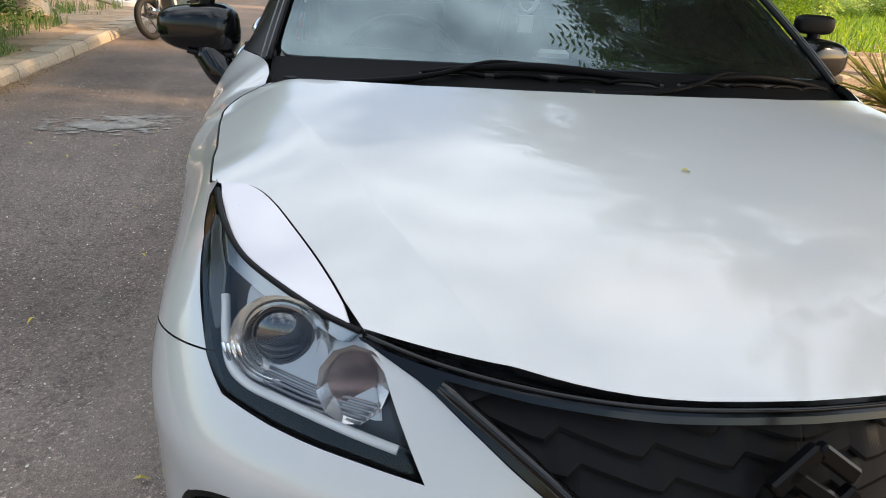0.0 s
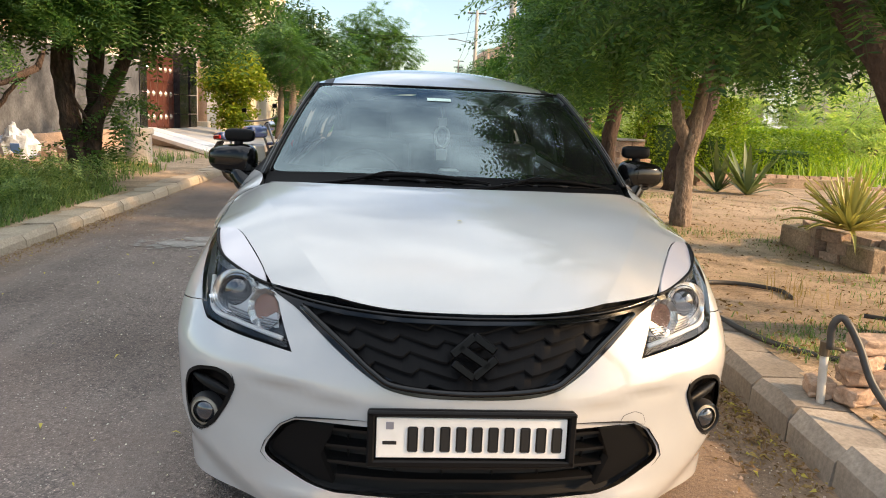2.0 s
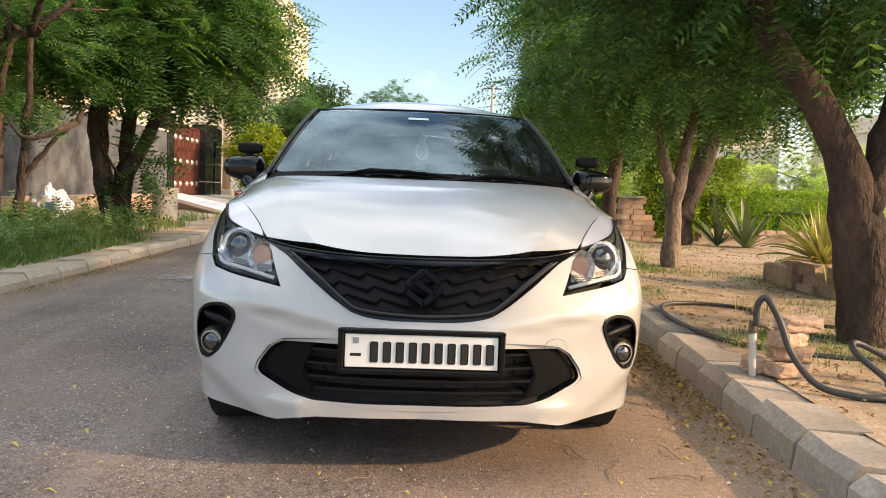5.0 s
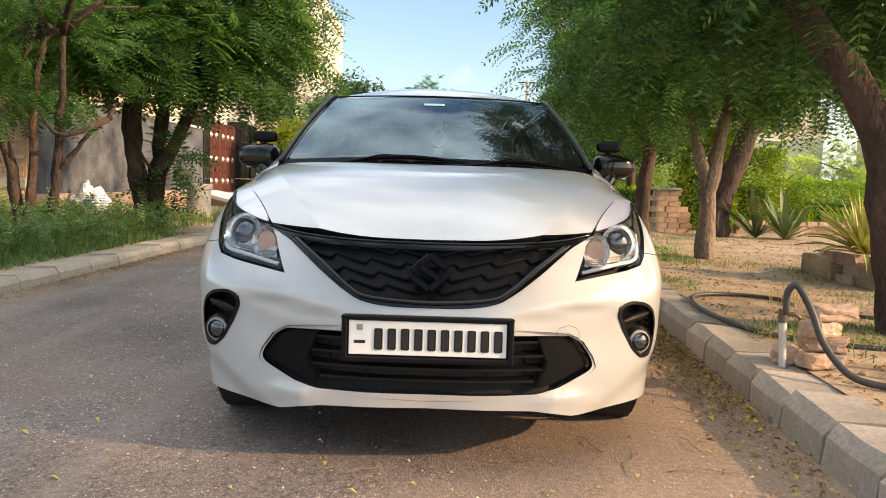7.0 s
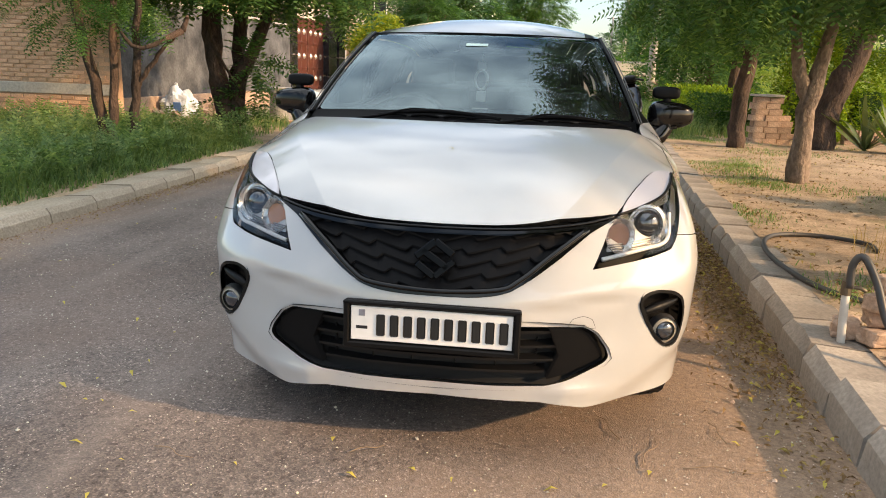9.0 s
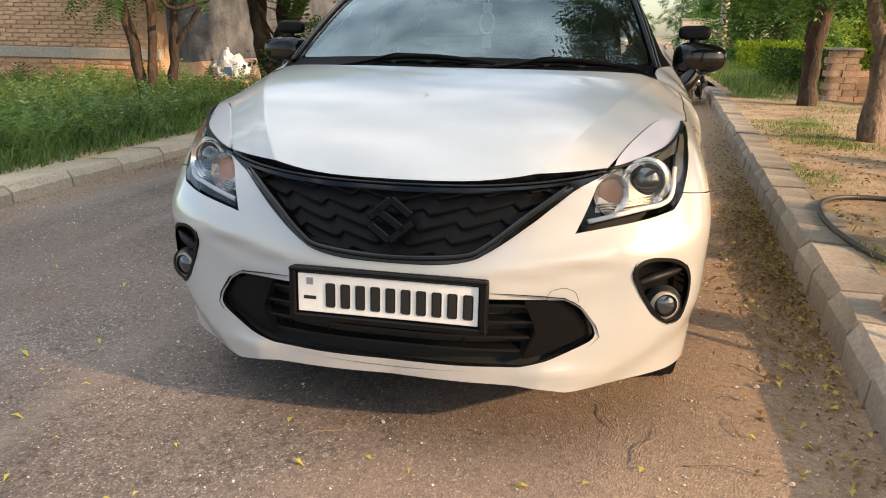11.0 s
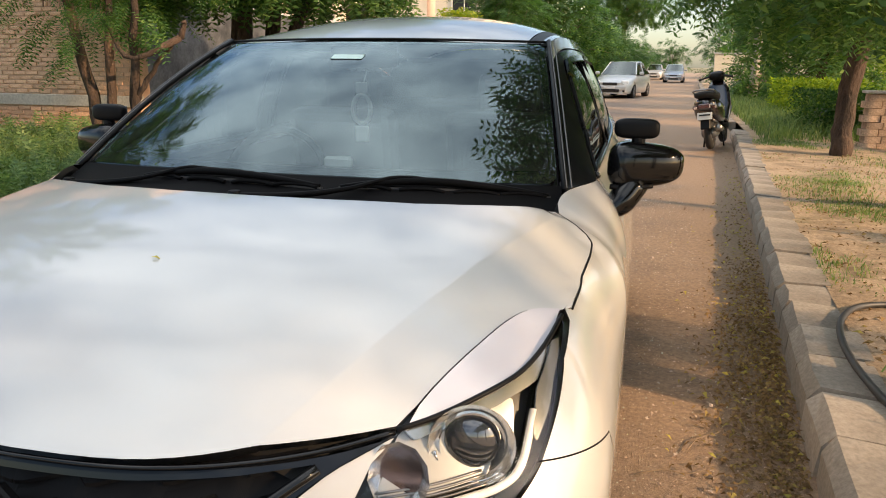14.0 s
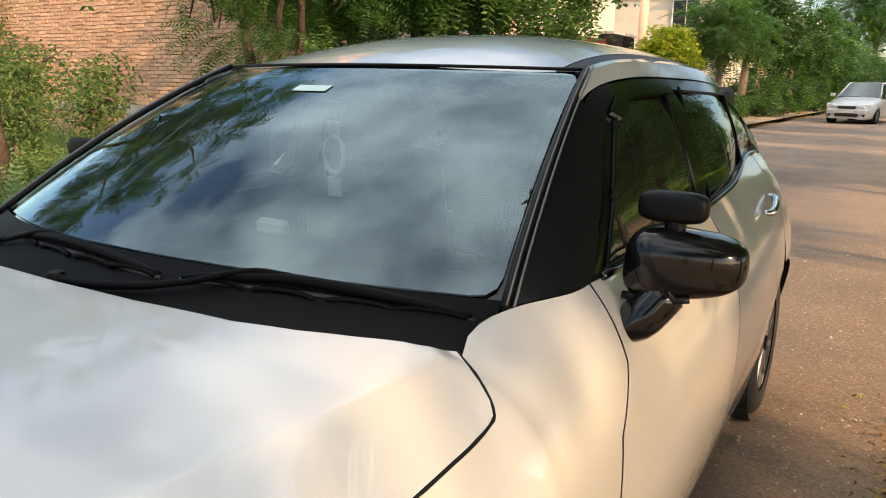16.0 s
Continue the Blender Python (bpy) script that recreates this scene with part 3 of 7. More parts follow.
def spline(xs, ys):
    """A smooth curve through a few stations (cubic Hermite with limited slopes)."""
    xs, ys = np.array(xs, float), np.array(ys, float)
    h, d = np.diff(xs), np.diff(ys) / np.diff(xs)
    m = np.concatenate([[d[0]], (d[:-1] * h[1:] + d[1:] * h[:-1]) / (h[:-1] + h[1:]), [d[-1]]])
    for i in range(1, len(m) - 1):
        lim = 3 * min(abs(d[i - 1]), abs(d[i]))
        m[i] = 0 if d[i - 1] * d[i] < 0 else max(-lim, min(lim, m[i]))
    def f(x):
        x = np.clip(np.asarray(x, float), xs[0], xs[-1])
        i = np.clip(np.searchsorted(xs, x, "right") - 1, 0, len(xs) - 2)
        t, w = (x - xs[i]) / h[i], h[i]
        return ((2 * t**3 - 3 * t**2 + 1) * ys[i] + (t**3 - 2 * t**2 + t) * w * m[i]
                + (3 * t**2 - 2 * t**3) * ys[i + 1] + (t**3 - t**2) * w * m[i + 1])
    return f


# plan of the widest line, from the nose round to the tail (half the car)
PLAN_X = [0, .25, .48, .666, .804, .867, .8725, .8725, .8725, .868, .83, .70, .40, 0]
PLAN_Y = [0, .018, .080, .172, .298, .49, .80, 1.60, 2.60, 3.30, 3.72, 3.91, 3.98, 3.995]
_k = np.concatenate([[0], np.cumsum(np.hypot(np.diff(PLAN_X), np.diff(PLAN_Y)))])
_ke = np.concatenate([[-_k[1]], _k])
plan_x, plan_y = spline(_ke, [-PLAN_X[1]] + PLAN_X), spline(_ke, [PLAN_Y[1]] + PLAN_Y)
S_END = _k[-1]
S_OF = lambda i: _k[i]
_s = [_k[i] for i in range(14)]
_sa = sorted(_s + [_k[6] + q for q in (.06, .11, .14, .17, .29, .45)])
Z_TOP = spline(_sa, [.750, .753, .768, .822, .866, .884, .916, .924, .936, .968, .994, 1.024, 1.026, 1.00, 1.03, 1.09, 1.06, 1.02, 1.0, 1.0])
D_TOP = spline(_sa, [.075, .080, .105, .140, .168, .120, .088, .085, .087, .128, .180, .160, .106, .13, .13, .19, .16, .12, .10, .10])
Z_MID = spline(_s, [.44, .44, .48, .54, .57, .60, .62, .60, .60, .62, .62, .60, .58, .58])
POW_T = spline(sorted(_s + [_k[6] + q for q in (.11, .14, .20, .45)]), [1.6, 1.6, 1.5, 1.5, 1.6, 2.0, 2.7, 4.6, 5.6, 5.0, 3.9, 2.6, 2.6, 2.4, 2.2, 2, 2, 2])
_sb = [0, .34, .41, .475, .50, .62, .80, 1.0]
_b = lambda v: (lambda s: np.interp(np.asarray(s, float), _sb + [_k[i] for i in (6, 7, 8, 9, 10, 11, 12, 13)], v))
Z_BOT = _b([.215, .211, .203, .187, .186, .187, .186, .184, .17, .18, .19, .20, .22, .24, .25, .25])
D_BOT = _b([.030, .008, -.002, .002, .004, .016, .022, .022, .03, .07, .07, .06, .06, .06, .05, .05])


def body(s, z, off=0.0):
    """A point of the lower body's skin: s along the plan, z up, off outwards."""
    s, z = np.asarray(s, float), np.asarray(z, float)
    e = .004
    tx, ty = plan_x(s + e) - plan_x(s - e), plan_y(s + e) - plan_y(s - e)
    n = np.hypot(tx, ty) + 1e-9
    nx, ny = ty / n, -tx / n
    zm = Z_MID(s)
    up = np.clip((z - zm) / (Z_TOP(s) - zm), 0, 1.3)
    dn = np.clip((zm - z) / (zm - Z_BOT(s)), 0, 1.3)
    d = D_TOP(s) * up ** POW_T(s) + D_BOT(s) * dn**1.7 - off
    return np.stack([plan_x(s) - d * nx, plan_y(s) - d * ny, z + 0 * s], -1)


HOOD_Y = spline([-.05, .05, .12, .25, .466, .70, .95, 1.1], [.64, .738, .785, .860, .947, 1.0, 1.035, 1.05])
HOOD_D = spline([.05, .2, .5, .85, 1.1], [.0, .008, .028, .052, .055])
CREASE = spline([.05, .12, .16, .25, .37, .54, .73, .97, 1.1], [.305, .354, .380, .437, .503, .580, .652, .714, .74])


def hood_z(x, y):
    x = np.abs(x)
    yy = y - .085 * (x / .55) ** 2 * np.clip(1 - y / .9, 0, 1)
    q = x - CREASE(y)
    soft = .5 * (q + np.sqrt(q * q + .000004))
    return HOOD_Y(yy) - HOOD_D(y) * (x / .785) ** 4 - .25 * soft

WS_B = lambda u: np.stack([.700 * u, .925 + .175 * u * u, 1.040 - .022 * u * u], -1)
WS_T = lambda u: np.stack([.564 * u, 1.63 + .12 * u * u, 1.390 - .006 * u * u], -1)


def screen(u, w):
    """The windscreen: u across (-1 to 1), w up (0 to 1)."""
    u, w = np.asarray(u, float), np.asarray(w, float)
    p = WS_B(u) * (1 - w)[..., None] + WS_T(u) * w[..., None]
    return p + (4 * w * (1 - w))[..., None] * np.array([0, -.012, .020])


ROOF_ZC = spline([1.61, 1.65, 1.90, 2.35, 3.0, 3.62], [1.385, 1.397, 1.460, 1.503, 1.492, 1.42])
ROOF_X = spline([1.1, 1.42, 1.75, 2.30, 3.0, 3.4, 3.62], [.69, .625, .567, .575, .560, .535, .51])
ROOF_ZE = spline([1.1, 1.42, 1.75, 2.30, 3.0, 3.4, 3.62], [1.017, 1.20, 1.384, 1.417, 1.395, 1.33, 1.27])


def roof(u, y):
    """The roof: u across (-1 to 1); its front edge bows like the windscreen's."""
    u, y = np.asarray(u, float), np.asarray(y, float)
    yy = y + .12 * u * u * np.clip((2.4 - y) / .8, 0, 1)
    x = ROOF_X(yy) * u
    z = ROOF_ZC(y) + (ROOF_ZE(yy) - ROOF_ZC(y)) * np.abs(u) ** 2.6
    return np.stack([x, yy, z], -1)


def side(y, w, off=0.0):
    """The glasshouse side: w = 0 at the belt, 1 at the roof edge."""
    y, w = np.asarray(y, float), np.asarray(w, float)
    s = S_OF(6) + (y - .80)
    b = body(s, Z_TOP(s))
    t = np.stack([ROOF_X(y), y, ROOF_ZE(y)], -1)
    p = b * (1 - w)[..., None] + t * w[..., None]
    p[..., 0] += .030 * 4 * w * (1 - w) * np.clip((y - 1.1) / .4, 0, 1) + off
    return p


def inside(poly, pts):
    x, y, n = pts[:, 0], pts[:, 1], len(poly)
    hit = np.zeros(len(pts), bool)
    for i in range(n):
        (ax, ay), (bx, by) = poly[i - 1], poly[i]
        c = (ay > y) != (by > y)
        hit ^= c & (x < (bx - ax) * (y - ay) / (by - ay + 1e-12) + ax)
    return hit


def edge_far(polys, pts, d):
    ok = np.ones(len(pts), bool)
    for poly in polys:
        for i in range(len(poly)):
            a, b = np.array(poly[i - 1]), np.array(poly[i])
            ab = b - a
            t = np.clip(((pts - a) @ ab) / (ab @ ab + 1e-12), 0, 1)
            ok &= np.linalg.norm(pts - a - t[:, None] * ab, axis=1) > d
    return ok


def dense(poly, step):
    out = []
    for i in range(len(poly)):
        a, b = np.array(poly[i - 1], float), np.array(poly[i], float)
        n = max(1, int(np.linalg.norm(b - a) / step))
        out += [a + (b - a) * k / n for k in range(n)]
    return out


def rounded(poly, r=.02, n=4):
    """Corners of an outline rounded off."""
    out, k = [], len(poly)
    for i in range(k):
        p, a, b = (np.array(poly[j % k], float) for j in (i, i - 1, i + 1))
        da, db = a - p, b - p
        la, lb = np.linalg.norm(da), np.linalg.norm(db)
        q = min(r, .45 * la, .45 * lb)
        s, e = p + da / la * q, p + db / lb * q
        out += [(1 - t) ** 2 * s + 2 * t * (1 - t) * p + t * t * e for t in np.linspace(0, 1, n)]
    return [tuple(v) for v in out]


def shrink(poly, d):
    """An outline drawn in by d (the gap between panels)."""
    p = np.array(poly, float)
    area = .5 * np.sum(p[:, 0] * np.roll(p[:, 1], -1) - np.roll(p[:, 0], -1) * p[:, 1])
    e = np.roll(p, -1, 0) - p
    e /= np.linalg.norm(e, axis=1, keepdims=True) + 1e-12
    t = e + np.roll(e, 1, 0)
    n = np.stack([-t[:, 1], t[:, 0]], 1) / (np.linalg.norm(t, axis=1, keepdims=True) + 1e-9)
    return [tuple(v) for v in p + n * d * (1 if area > 0 else -1)]


def skin(name, surf, outer, holes=(), step=.03, thick=.014, material=None, parent=None, label="", gap=.0018, mirror=False, relief=None, bstep=None, lines=()):
    """A panel cut out of a surface: outline and holes in its own coordinates, with turned-in edges and true normals."""
    polys = [dense(shrink(outer, gap), bstep or step * .6)] + [dense(shrink(h, -gap), bstep or step * .6) for h in holes]
    o = np.array(polys[0])
    lo, hi = o.min(0), o.max(0)
    gx, gy = np.meshgrid(np.arange(lo[0], hi[0], step), np.arange(lo[1], hi[1], step), indexing="ij")
    pts = np.stack([gx.ravel(), gy.ravel()], 1)
    keep = inside(polys[0], pts)
    for h in polys[1:]:
        keep &= ~inside(h, pts)
    pts = pts[keep]
    pts = pts[edge_far(polys + [list(q) + list(q)[::-1] for q in lines], pts, step * .4)]
    allp, edges = [], []
    for poly in polys:
        k = len(allp)
        allp += [Vector(p) for p in poly]
        edges += [(k + i, k + (i + 1) % len(poly)) for i in range(len(poly))]
    for q in lines:
        k = len(allp)
        allp += [Vector(p) for p in q]
        edges += [(k + i, k + i + 1) for i in range(len(q) - 1)]
    allp += [Vector(p) for p in pts]
    v2, _, faces, *_ = geometry.delaunay_2d_cdt(allp, edges, [], 0, 1e-6)
    v2 = np.array([tuple(v) for v in v2])
    tri = np.array([f for f in faces if len(f) == 3])
    c = v2[tri].mean(1)
    keep = inside(polys[0], c)
    for h in polys[1:]:
        keep &= ~inside(h, c)
    tri = tri[keep]
    f = (lambda a, b: surf(a, b)) if relief is None else (lambda a, b: relief(a, b, surf(a, b)))
    p = f(v2[:, 0], v2[:, 1])
    e = .002
    nrm = np.cross(f(v2[:, 0] + e, v2[:, 1]) - f(v2[:, 0] - e, v2[:, 1]), f(v2[:, 0], v2[:, 1] + e) - f(v2[:, 0], v2[:, 1] - e))
    nrm /= np.linalg.norm(nrm, axis=1, keepdims=True) + 1e-12
    # keep the outside outside
    tn = np.cross(p[tri[:, 1]] - p[tri[:, 0]], p[tri[:, 2]] - p[tri[:, 0]])
    tri = np.where((np.einsum("ij,ij->i", tn, nrm[tri].mean(1)) < 0)[:, None], tri[:, ::-1], tri)
    # border loops turned inwards
    way = np.concatenate([tri[:, [0, 1]], tri[:, [1, 2]], tri[:, [2, 0]]])
    key, first, cnt = np.unique(np.sort(way, 1), axis=0, return_index=True, return_counts=True)
    rim = way[first[cnt == 1]]
    if (rim[:, 1] > rim[:, 0]).mean() < .5:
        rim = rim[:, ::-1]
    n0 = len(p)
    ids = np.unique(rim)
    pos = {int(i): n0 + k for k, i in enumerate(ids)}
    m = len(ids)
    verts = np.concatenate([p, p[ids], p[ids] - nrm[ids] * thick])
    quads = np.array([(pos[int(a)], pos[int(b)], pos[int(b)] + m, pos[int(a)] + m) for a, b in rim]) if thick else np.zeros((0, 4), int)
    if not thick:
        verts = p
    normals = np.concatenate([nrm, nrm[ids], nrm[ids]]) if thick else nrm
    if mirror:
        verts = verts * [-1, 1, 1]
        normals = normals * [-1, 1, 1]
        tri, quads = tri[:, ::-1], quads[:, ::-1]
    me = mesh_np(name, verts, [tri, quads] if len(quads) else [tri], material, True)
    me.normals_split_custom_set_from_vertices([tuple(v) for v in normals])
    return put_part(name, me, parent, label)


def s_at_x(x, z):
    """Where along the plan the nose is x from the middle, at height z."""
    ss = np.linspace(0, S_OF(6), 600)
    xs = body(ss, np.full(600, z))[:, 0]
    return float(ss[np.argmax(xs >= x)]) if x < xs.max() else float(ss[xs.argmax()])


def front(poly):
    return [(s_at_x(x, z), z) for x, z in poly]


SY = lambda y: S_OF(6) + y - .80          # plan length at a place along the flank

car = thing("hatchback_car", "white hatchback car with black grille and mirrors, parked by kerb", "car")

# outlines on the nose, as (across, up)
LAMP = [(.552, .786), (.527, .745), (.480, .632), (.570, .648), (.672, .663), (.735, .678), (.762, .712), (.772, .775), (.774, .835), (.7735, .874), (.759, .886), (.745, .866), (.728, .847), (.704, .829), (.655, .812), (.599, .796)]
LID_UP = [(.552, .226), (.588, .308), (.642, .414), (.668, .466), (.694, .509), (.721, .538), (.758, .562)]
LID_LOW = [(.7575, .545), (.754, .515), (.738, .452), (.711, .388), (.665, .328), (.599, .268)]
LID_UP = [tuple(q[:2]) for q in curve_pts([(x, y, 0) for x, y in LID_UP], 19)]
LID_LOW = [tuple(q[:2]) for q in curve_pts([(x, y, 0) for x, y in LID_LOW], 13)]
FOG = [(.636, .522), (.650, .552), (.690, .562), (.750, .550), (.785, .525), (.803, .48), (.802, .42), (.785, .362), (.745, .354), (.700, .395), (.662, .46)]
LOWER = [(0, .470), (.20, .463), (.40, .456), (.465, .453), (.504, .430), (.540, .380), (.550, .352), (.534, .336), (.432, .290), (.355, .270), (.20, .266), (0, .265)]
GRILLE = [tuple(q[:2]) for q in curve_pts([(.556, .781, 0), (.519, .763, 0), (.462, .732, 0), (.352, .648, 0), (.262, .586, 0), (.205, .560, 0), (.120, .548, 0), (0, .546, 0)], 26)]
NOSE_TOP = [tuple(q[:2]) for q in curve_pts([(0, .752, 0), (.195, .754, 0), (.35, .760, 0), (.461, .770, 0), (.552, .787, 0)], 18)]

# wheel arches on the flank, as (plan length, up)
def arch(yc, r, n=18, z0=.16):
    a = [(SY(yc) + r * math.cos(t), .315 + r * math.sin(t)) for t in np.linspace(math.pi, 0, n)]
    return [(a[0][0], z0)] + a + [(a[-1][0], z0)]


def zt(s, drop=.0):
    return float(Z_TOP(s)) - drop


lamp_sz, fog_sz = front(LAMP), rounded(front(FOG), .02, 3)
front_arch, rear_arch = arch(.81, .355), arch(3.33, .355)
seam = [(s_at_x(.762, .712), .716), (S_OF(5) + .02, .690), (SY(.56), .575)]
low_left = [(s, float(Z_BOT(s))) for s in np.linspace(0, SY(.455), 16)]
grille_sz = front(GRILLE)


def bumper_relief(s, z, p):
    """The bumper's swage: a shoulder under the lamp and a scooped cheek round the lower opening."""
    x = np.abs(p[..., 0])
    fold = .515 + .045 * np.clip((x - .28) / .32, 0, 1)
    ease = lambda t: np.clip(t, 0, 1) ** 2 * (3 - 2 * np.clip(t, 0, 1))
    bulge = .008 * np.exp(-((z - fold - .03) / .06) ** 2) * ease((x - .18) / .3)
    scoop = -.014 / (1 + np.exp(-(fold - z) / .006)) * ease((x - .22) / .2) * ease((z - .30) / .16) * ease((.70 - x) / .14)
    lip = .012 * np.exp(-((z - .245) / .030) ** 2) * np.clip((x - .30) / .15, 0, 1) * np.clip((.60 - x) / .12, 0, 1)
    tuck = -.026 * ease((.200 + .58 * (x - .50) - z) / .11) * ease((x - .47) / .06)
    q = p.copy()
    q[..., 1] -= (bulge + scoop + lip + tuck)
    q[..., 0] += .4 * tuck * np.sign(p[..., 0])
    return q


# right half of the bumper's outline, then both halves in one piece
low_open = rounded(front(LOWER), .012, 3)
bump_half = (low_left + [p for p in front_arch if p[0] < SY(.56) and .2 < p[1] < .575] + seam[::-1]
             + lamp_sz[5:0:-1] + grille_sz)


def body_full(s, z):
    """Both halves of the skin: s runs below zero on the other side."""
    p = body(np.abs(s), z)
    p[..., 0] = np.where(np.asarray(s) < 0, -p[..., 0], p[..., 0])
    return p


fender_half = (seam[1:] + [p for p in front_arch if p[1] > .575 or p[0] > SY(.81)][0:-1] + [(SY(1.165), .22), (SY(1.21), .26)]
               + [(SY(1.21), .80), (SY(1.285), .90), (SY(1.29), zt(SY(1.29)))]
               + [(s, zt(s)) for s in np.linspace(SY(1.27), s_at_x(.768, .884), 26)]
               + [(s_at_x(.7735, .872) + .001, .873), (s_at_x(.772, .835) + .004, .835), (s_at_x(.772, .775) + .003, .775)] + seam[:1])


DOOR_F = [(SY(1.215), .265), (SY(2.27), .265), (SY(2.285), .80)] + [(s, zt(s)) for s in np.linspace(SY(2.285), SY(1.295), 12)] + [(SY(1.29), .90), (SY(1.215), .80)]
REAR_CUT = [p for p in rear_arch if p[0] < SY(3.28) and p[1] > .33]
DOOR_R = [(SY(2.275), .265), (SY(2.93), .265)] + REAR_CUT + [(SY(3.27), .78), (SY(3.33), .95)] + [(s, zt(s)) for s in np.linspace(SY(3.36), SY(2.29), 12)] + [(SY(2.29), .80)]
SILL = [(SY(1.175), .17), (SY(2.96), .19), (SY(2.95), .262), (SY(1.19), .262)]
_ra = [p for p in rear_arch if p[0] > SY(3.28) and p[1] > .22]
QUARTER = ([(s, float(Z_BOT(s))) for s in np.linspace(SY(3.69), S_END, 20)] + [(s, zt(s)) for s in np.linspace(S_END, SY(3.365), 26)]
           + [(SY(3.335), .95), (SY(3.275), .78)] + _ra)

flip = lambda poly: [(-x, z) for x, z in poly[::-1]]
low_full = low_open[3:-3] + [(-x, z) for x, z in low_open[3:-3][::-1]]
skin("bumper", body_full, bump_half[1:-1] + [(-x, z) for x, z in bump_half[-2:0:-1]], [fog_sz, flip(fog_sz), low_full], .026, .018, M_WHITE, car, "white painted front bumper", relief=bumper_relief)
for mirror in (False, True):
    skin("fender", body, fender_half, [], .03, .014, M_WHITE, car, mirror=mirror)
    skin("front_door", body, DOOR_F, [], .05, .014, M_WHITE, car, mirror=mirror)
    skin("rear_door", body, DOOR_R, [], .05, .014, M_WHITE, car, mirror=mirror)
    skin("sill", body, SILL, [], .06, .014, M_WHITE, car, mirror=mirror)
    skin("rear_quarter", body, QUARTER, [], .06, .014, M_WHITE, car, mirror=mirror)

# the bonnet, over (across, along)
edge_half = ([tuple(body(s_at_x(x, z), z)[:2]) for x, z in NOSE_TOP] + LID_UP[2:] + [(.776, .585), (.782, .680)]
             + [tuple(body(q, Z_TOP(q))[:2]) for q in np.linspace(SY(.73), SY(.965), 18)] + [(.655, .923), (.58, .886), (.50, .854), (.40, .828), (.20, .811), (0, .807)])
bonnet = [(x, y) for x, y in edge_half] + [(-x, y) for x, y in edge_half[-2:0:-1]]


_eq = np.linspace(SY(.60), SY(.965), 60)
_ep = body(_eq, Z_TOP(_eq))
_ed = hood_z(_ep[:, 0], _ep[:, 1]) - _ep[:, 2]


def hood_surf(x, y):
    """The bonnet, drawn down to lie flush with the wings along its sides."""
    ex, ed = np.interp(y, _ep[:, 1], _ep[:, 0]), np.interp(y, _ep[:, 1], _ed)
    t = np.clip((np.abs(x) - ex + .15) / .15, 0, 1)
    w = t * t * (3 - 2 * t) * np.clip((y - .55) / .1, 0, 1)
    return np.stack([x, y, hood_z(x, y) - w * ed], -1)


for mirror in (False, True):
    skin("lamp_eyelid", lambda x, y: hood_surf(x, y) + np.array([0, 0, .0055]), LID_UP[2:] + LID_LOW + [(.566, .240)], [], .018, .012, M_EYELID, car, "glossy white trim over the headlamp", mirror=mirror, gap=.003)
CUT = [[(sx * (float(CREASE(y)) + d), float(y)) for y in np.linspace(.135, .905, 40)] for sx in (-1, 1) for d in (-.004, .004)]
skin("bonnet", hood_surf, bonnet, [], .03, .02, M_WHITE, car, "white bonnet with two creases", gap=.0022, lines=CUT)

# black thread laid in the shut line beside the bonnet, as the gap's shadow
for sx in (-1, 1):
    gp = [(x, y) for x, y in edge_half if y > .57 and x > .66]
    tube_part("gap_shadow", [(sx * x, y, float(hood_surf(np.array(x), np.array(y))[2]) - .0015) for x, y in gp], .0021, M_MATT, car, 40, 6)

# dark inner shell, seen in the shut lines and openings
ssh = np.linspace(0, S_END, 150)
for mirror in (False, True):
    tz = np.linspace(0, 1, 12)
    S, T = np.meshgrid(ssh, tz, indexing="ij")
    back = .055 + .035 * np.exp(-((S - .75) / .35) ** 2)
    P = body(S, Z_BOT(S) + .02 + (Z_TOP(S) - Z_BOT(S) - .045) * T, -back)
    if mirror:
        P = P * [-1, 1, 1]
    ok = np.array([[not any(abs(S[i, j] - SY(yc)) < .36 and P[i, j, 2] < .67 for yc in (.81, 3.33)) for j in range(11)] for i in range(149)])
    i, j = np.nonzero(ok)
    k = i * 12 + j
    put_part("inner_shell", mesh_np("inner_shell", P.reshape(-1, 3), np.stack([k, k + 12, k + 13, k + 1], 1), M_DARK), car)
hx, hy = np.meshgrid(np.linspace(-.70, .70, 24), np.linspace(.16, .93, 14), indexing="ij")
hz = hood_z(hx, hy) - .05
ok = (np.abs(hx) < .50 + .32 * np.clip((hy - .16) / .4, 0, 1))
k = np.array([i * 14 + j for i in range(23) for j in range(13) if ok[i, j] and ok[i + 1, j]])
put_part("engine_cover", mesh_np("engine_cover", np.stack([hx, hy, hz], -1).reshape(-1, 3), np.stack([k, k + 14, k + 15, k + 1], 1), M_DARK), car)
part("floor_pan", box_bm((1.36, 3.1, .05), (0, 2.15, .23), .01), M_DARK, car)

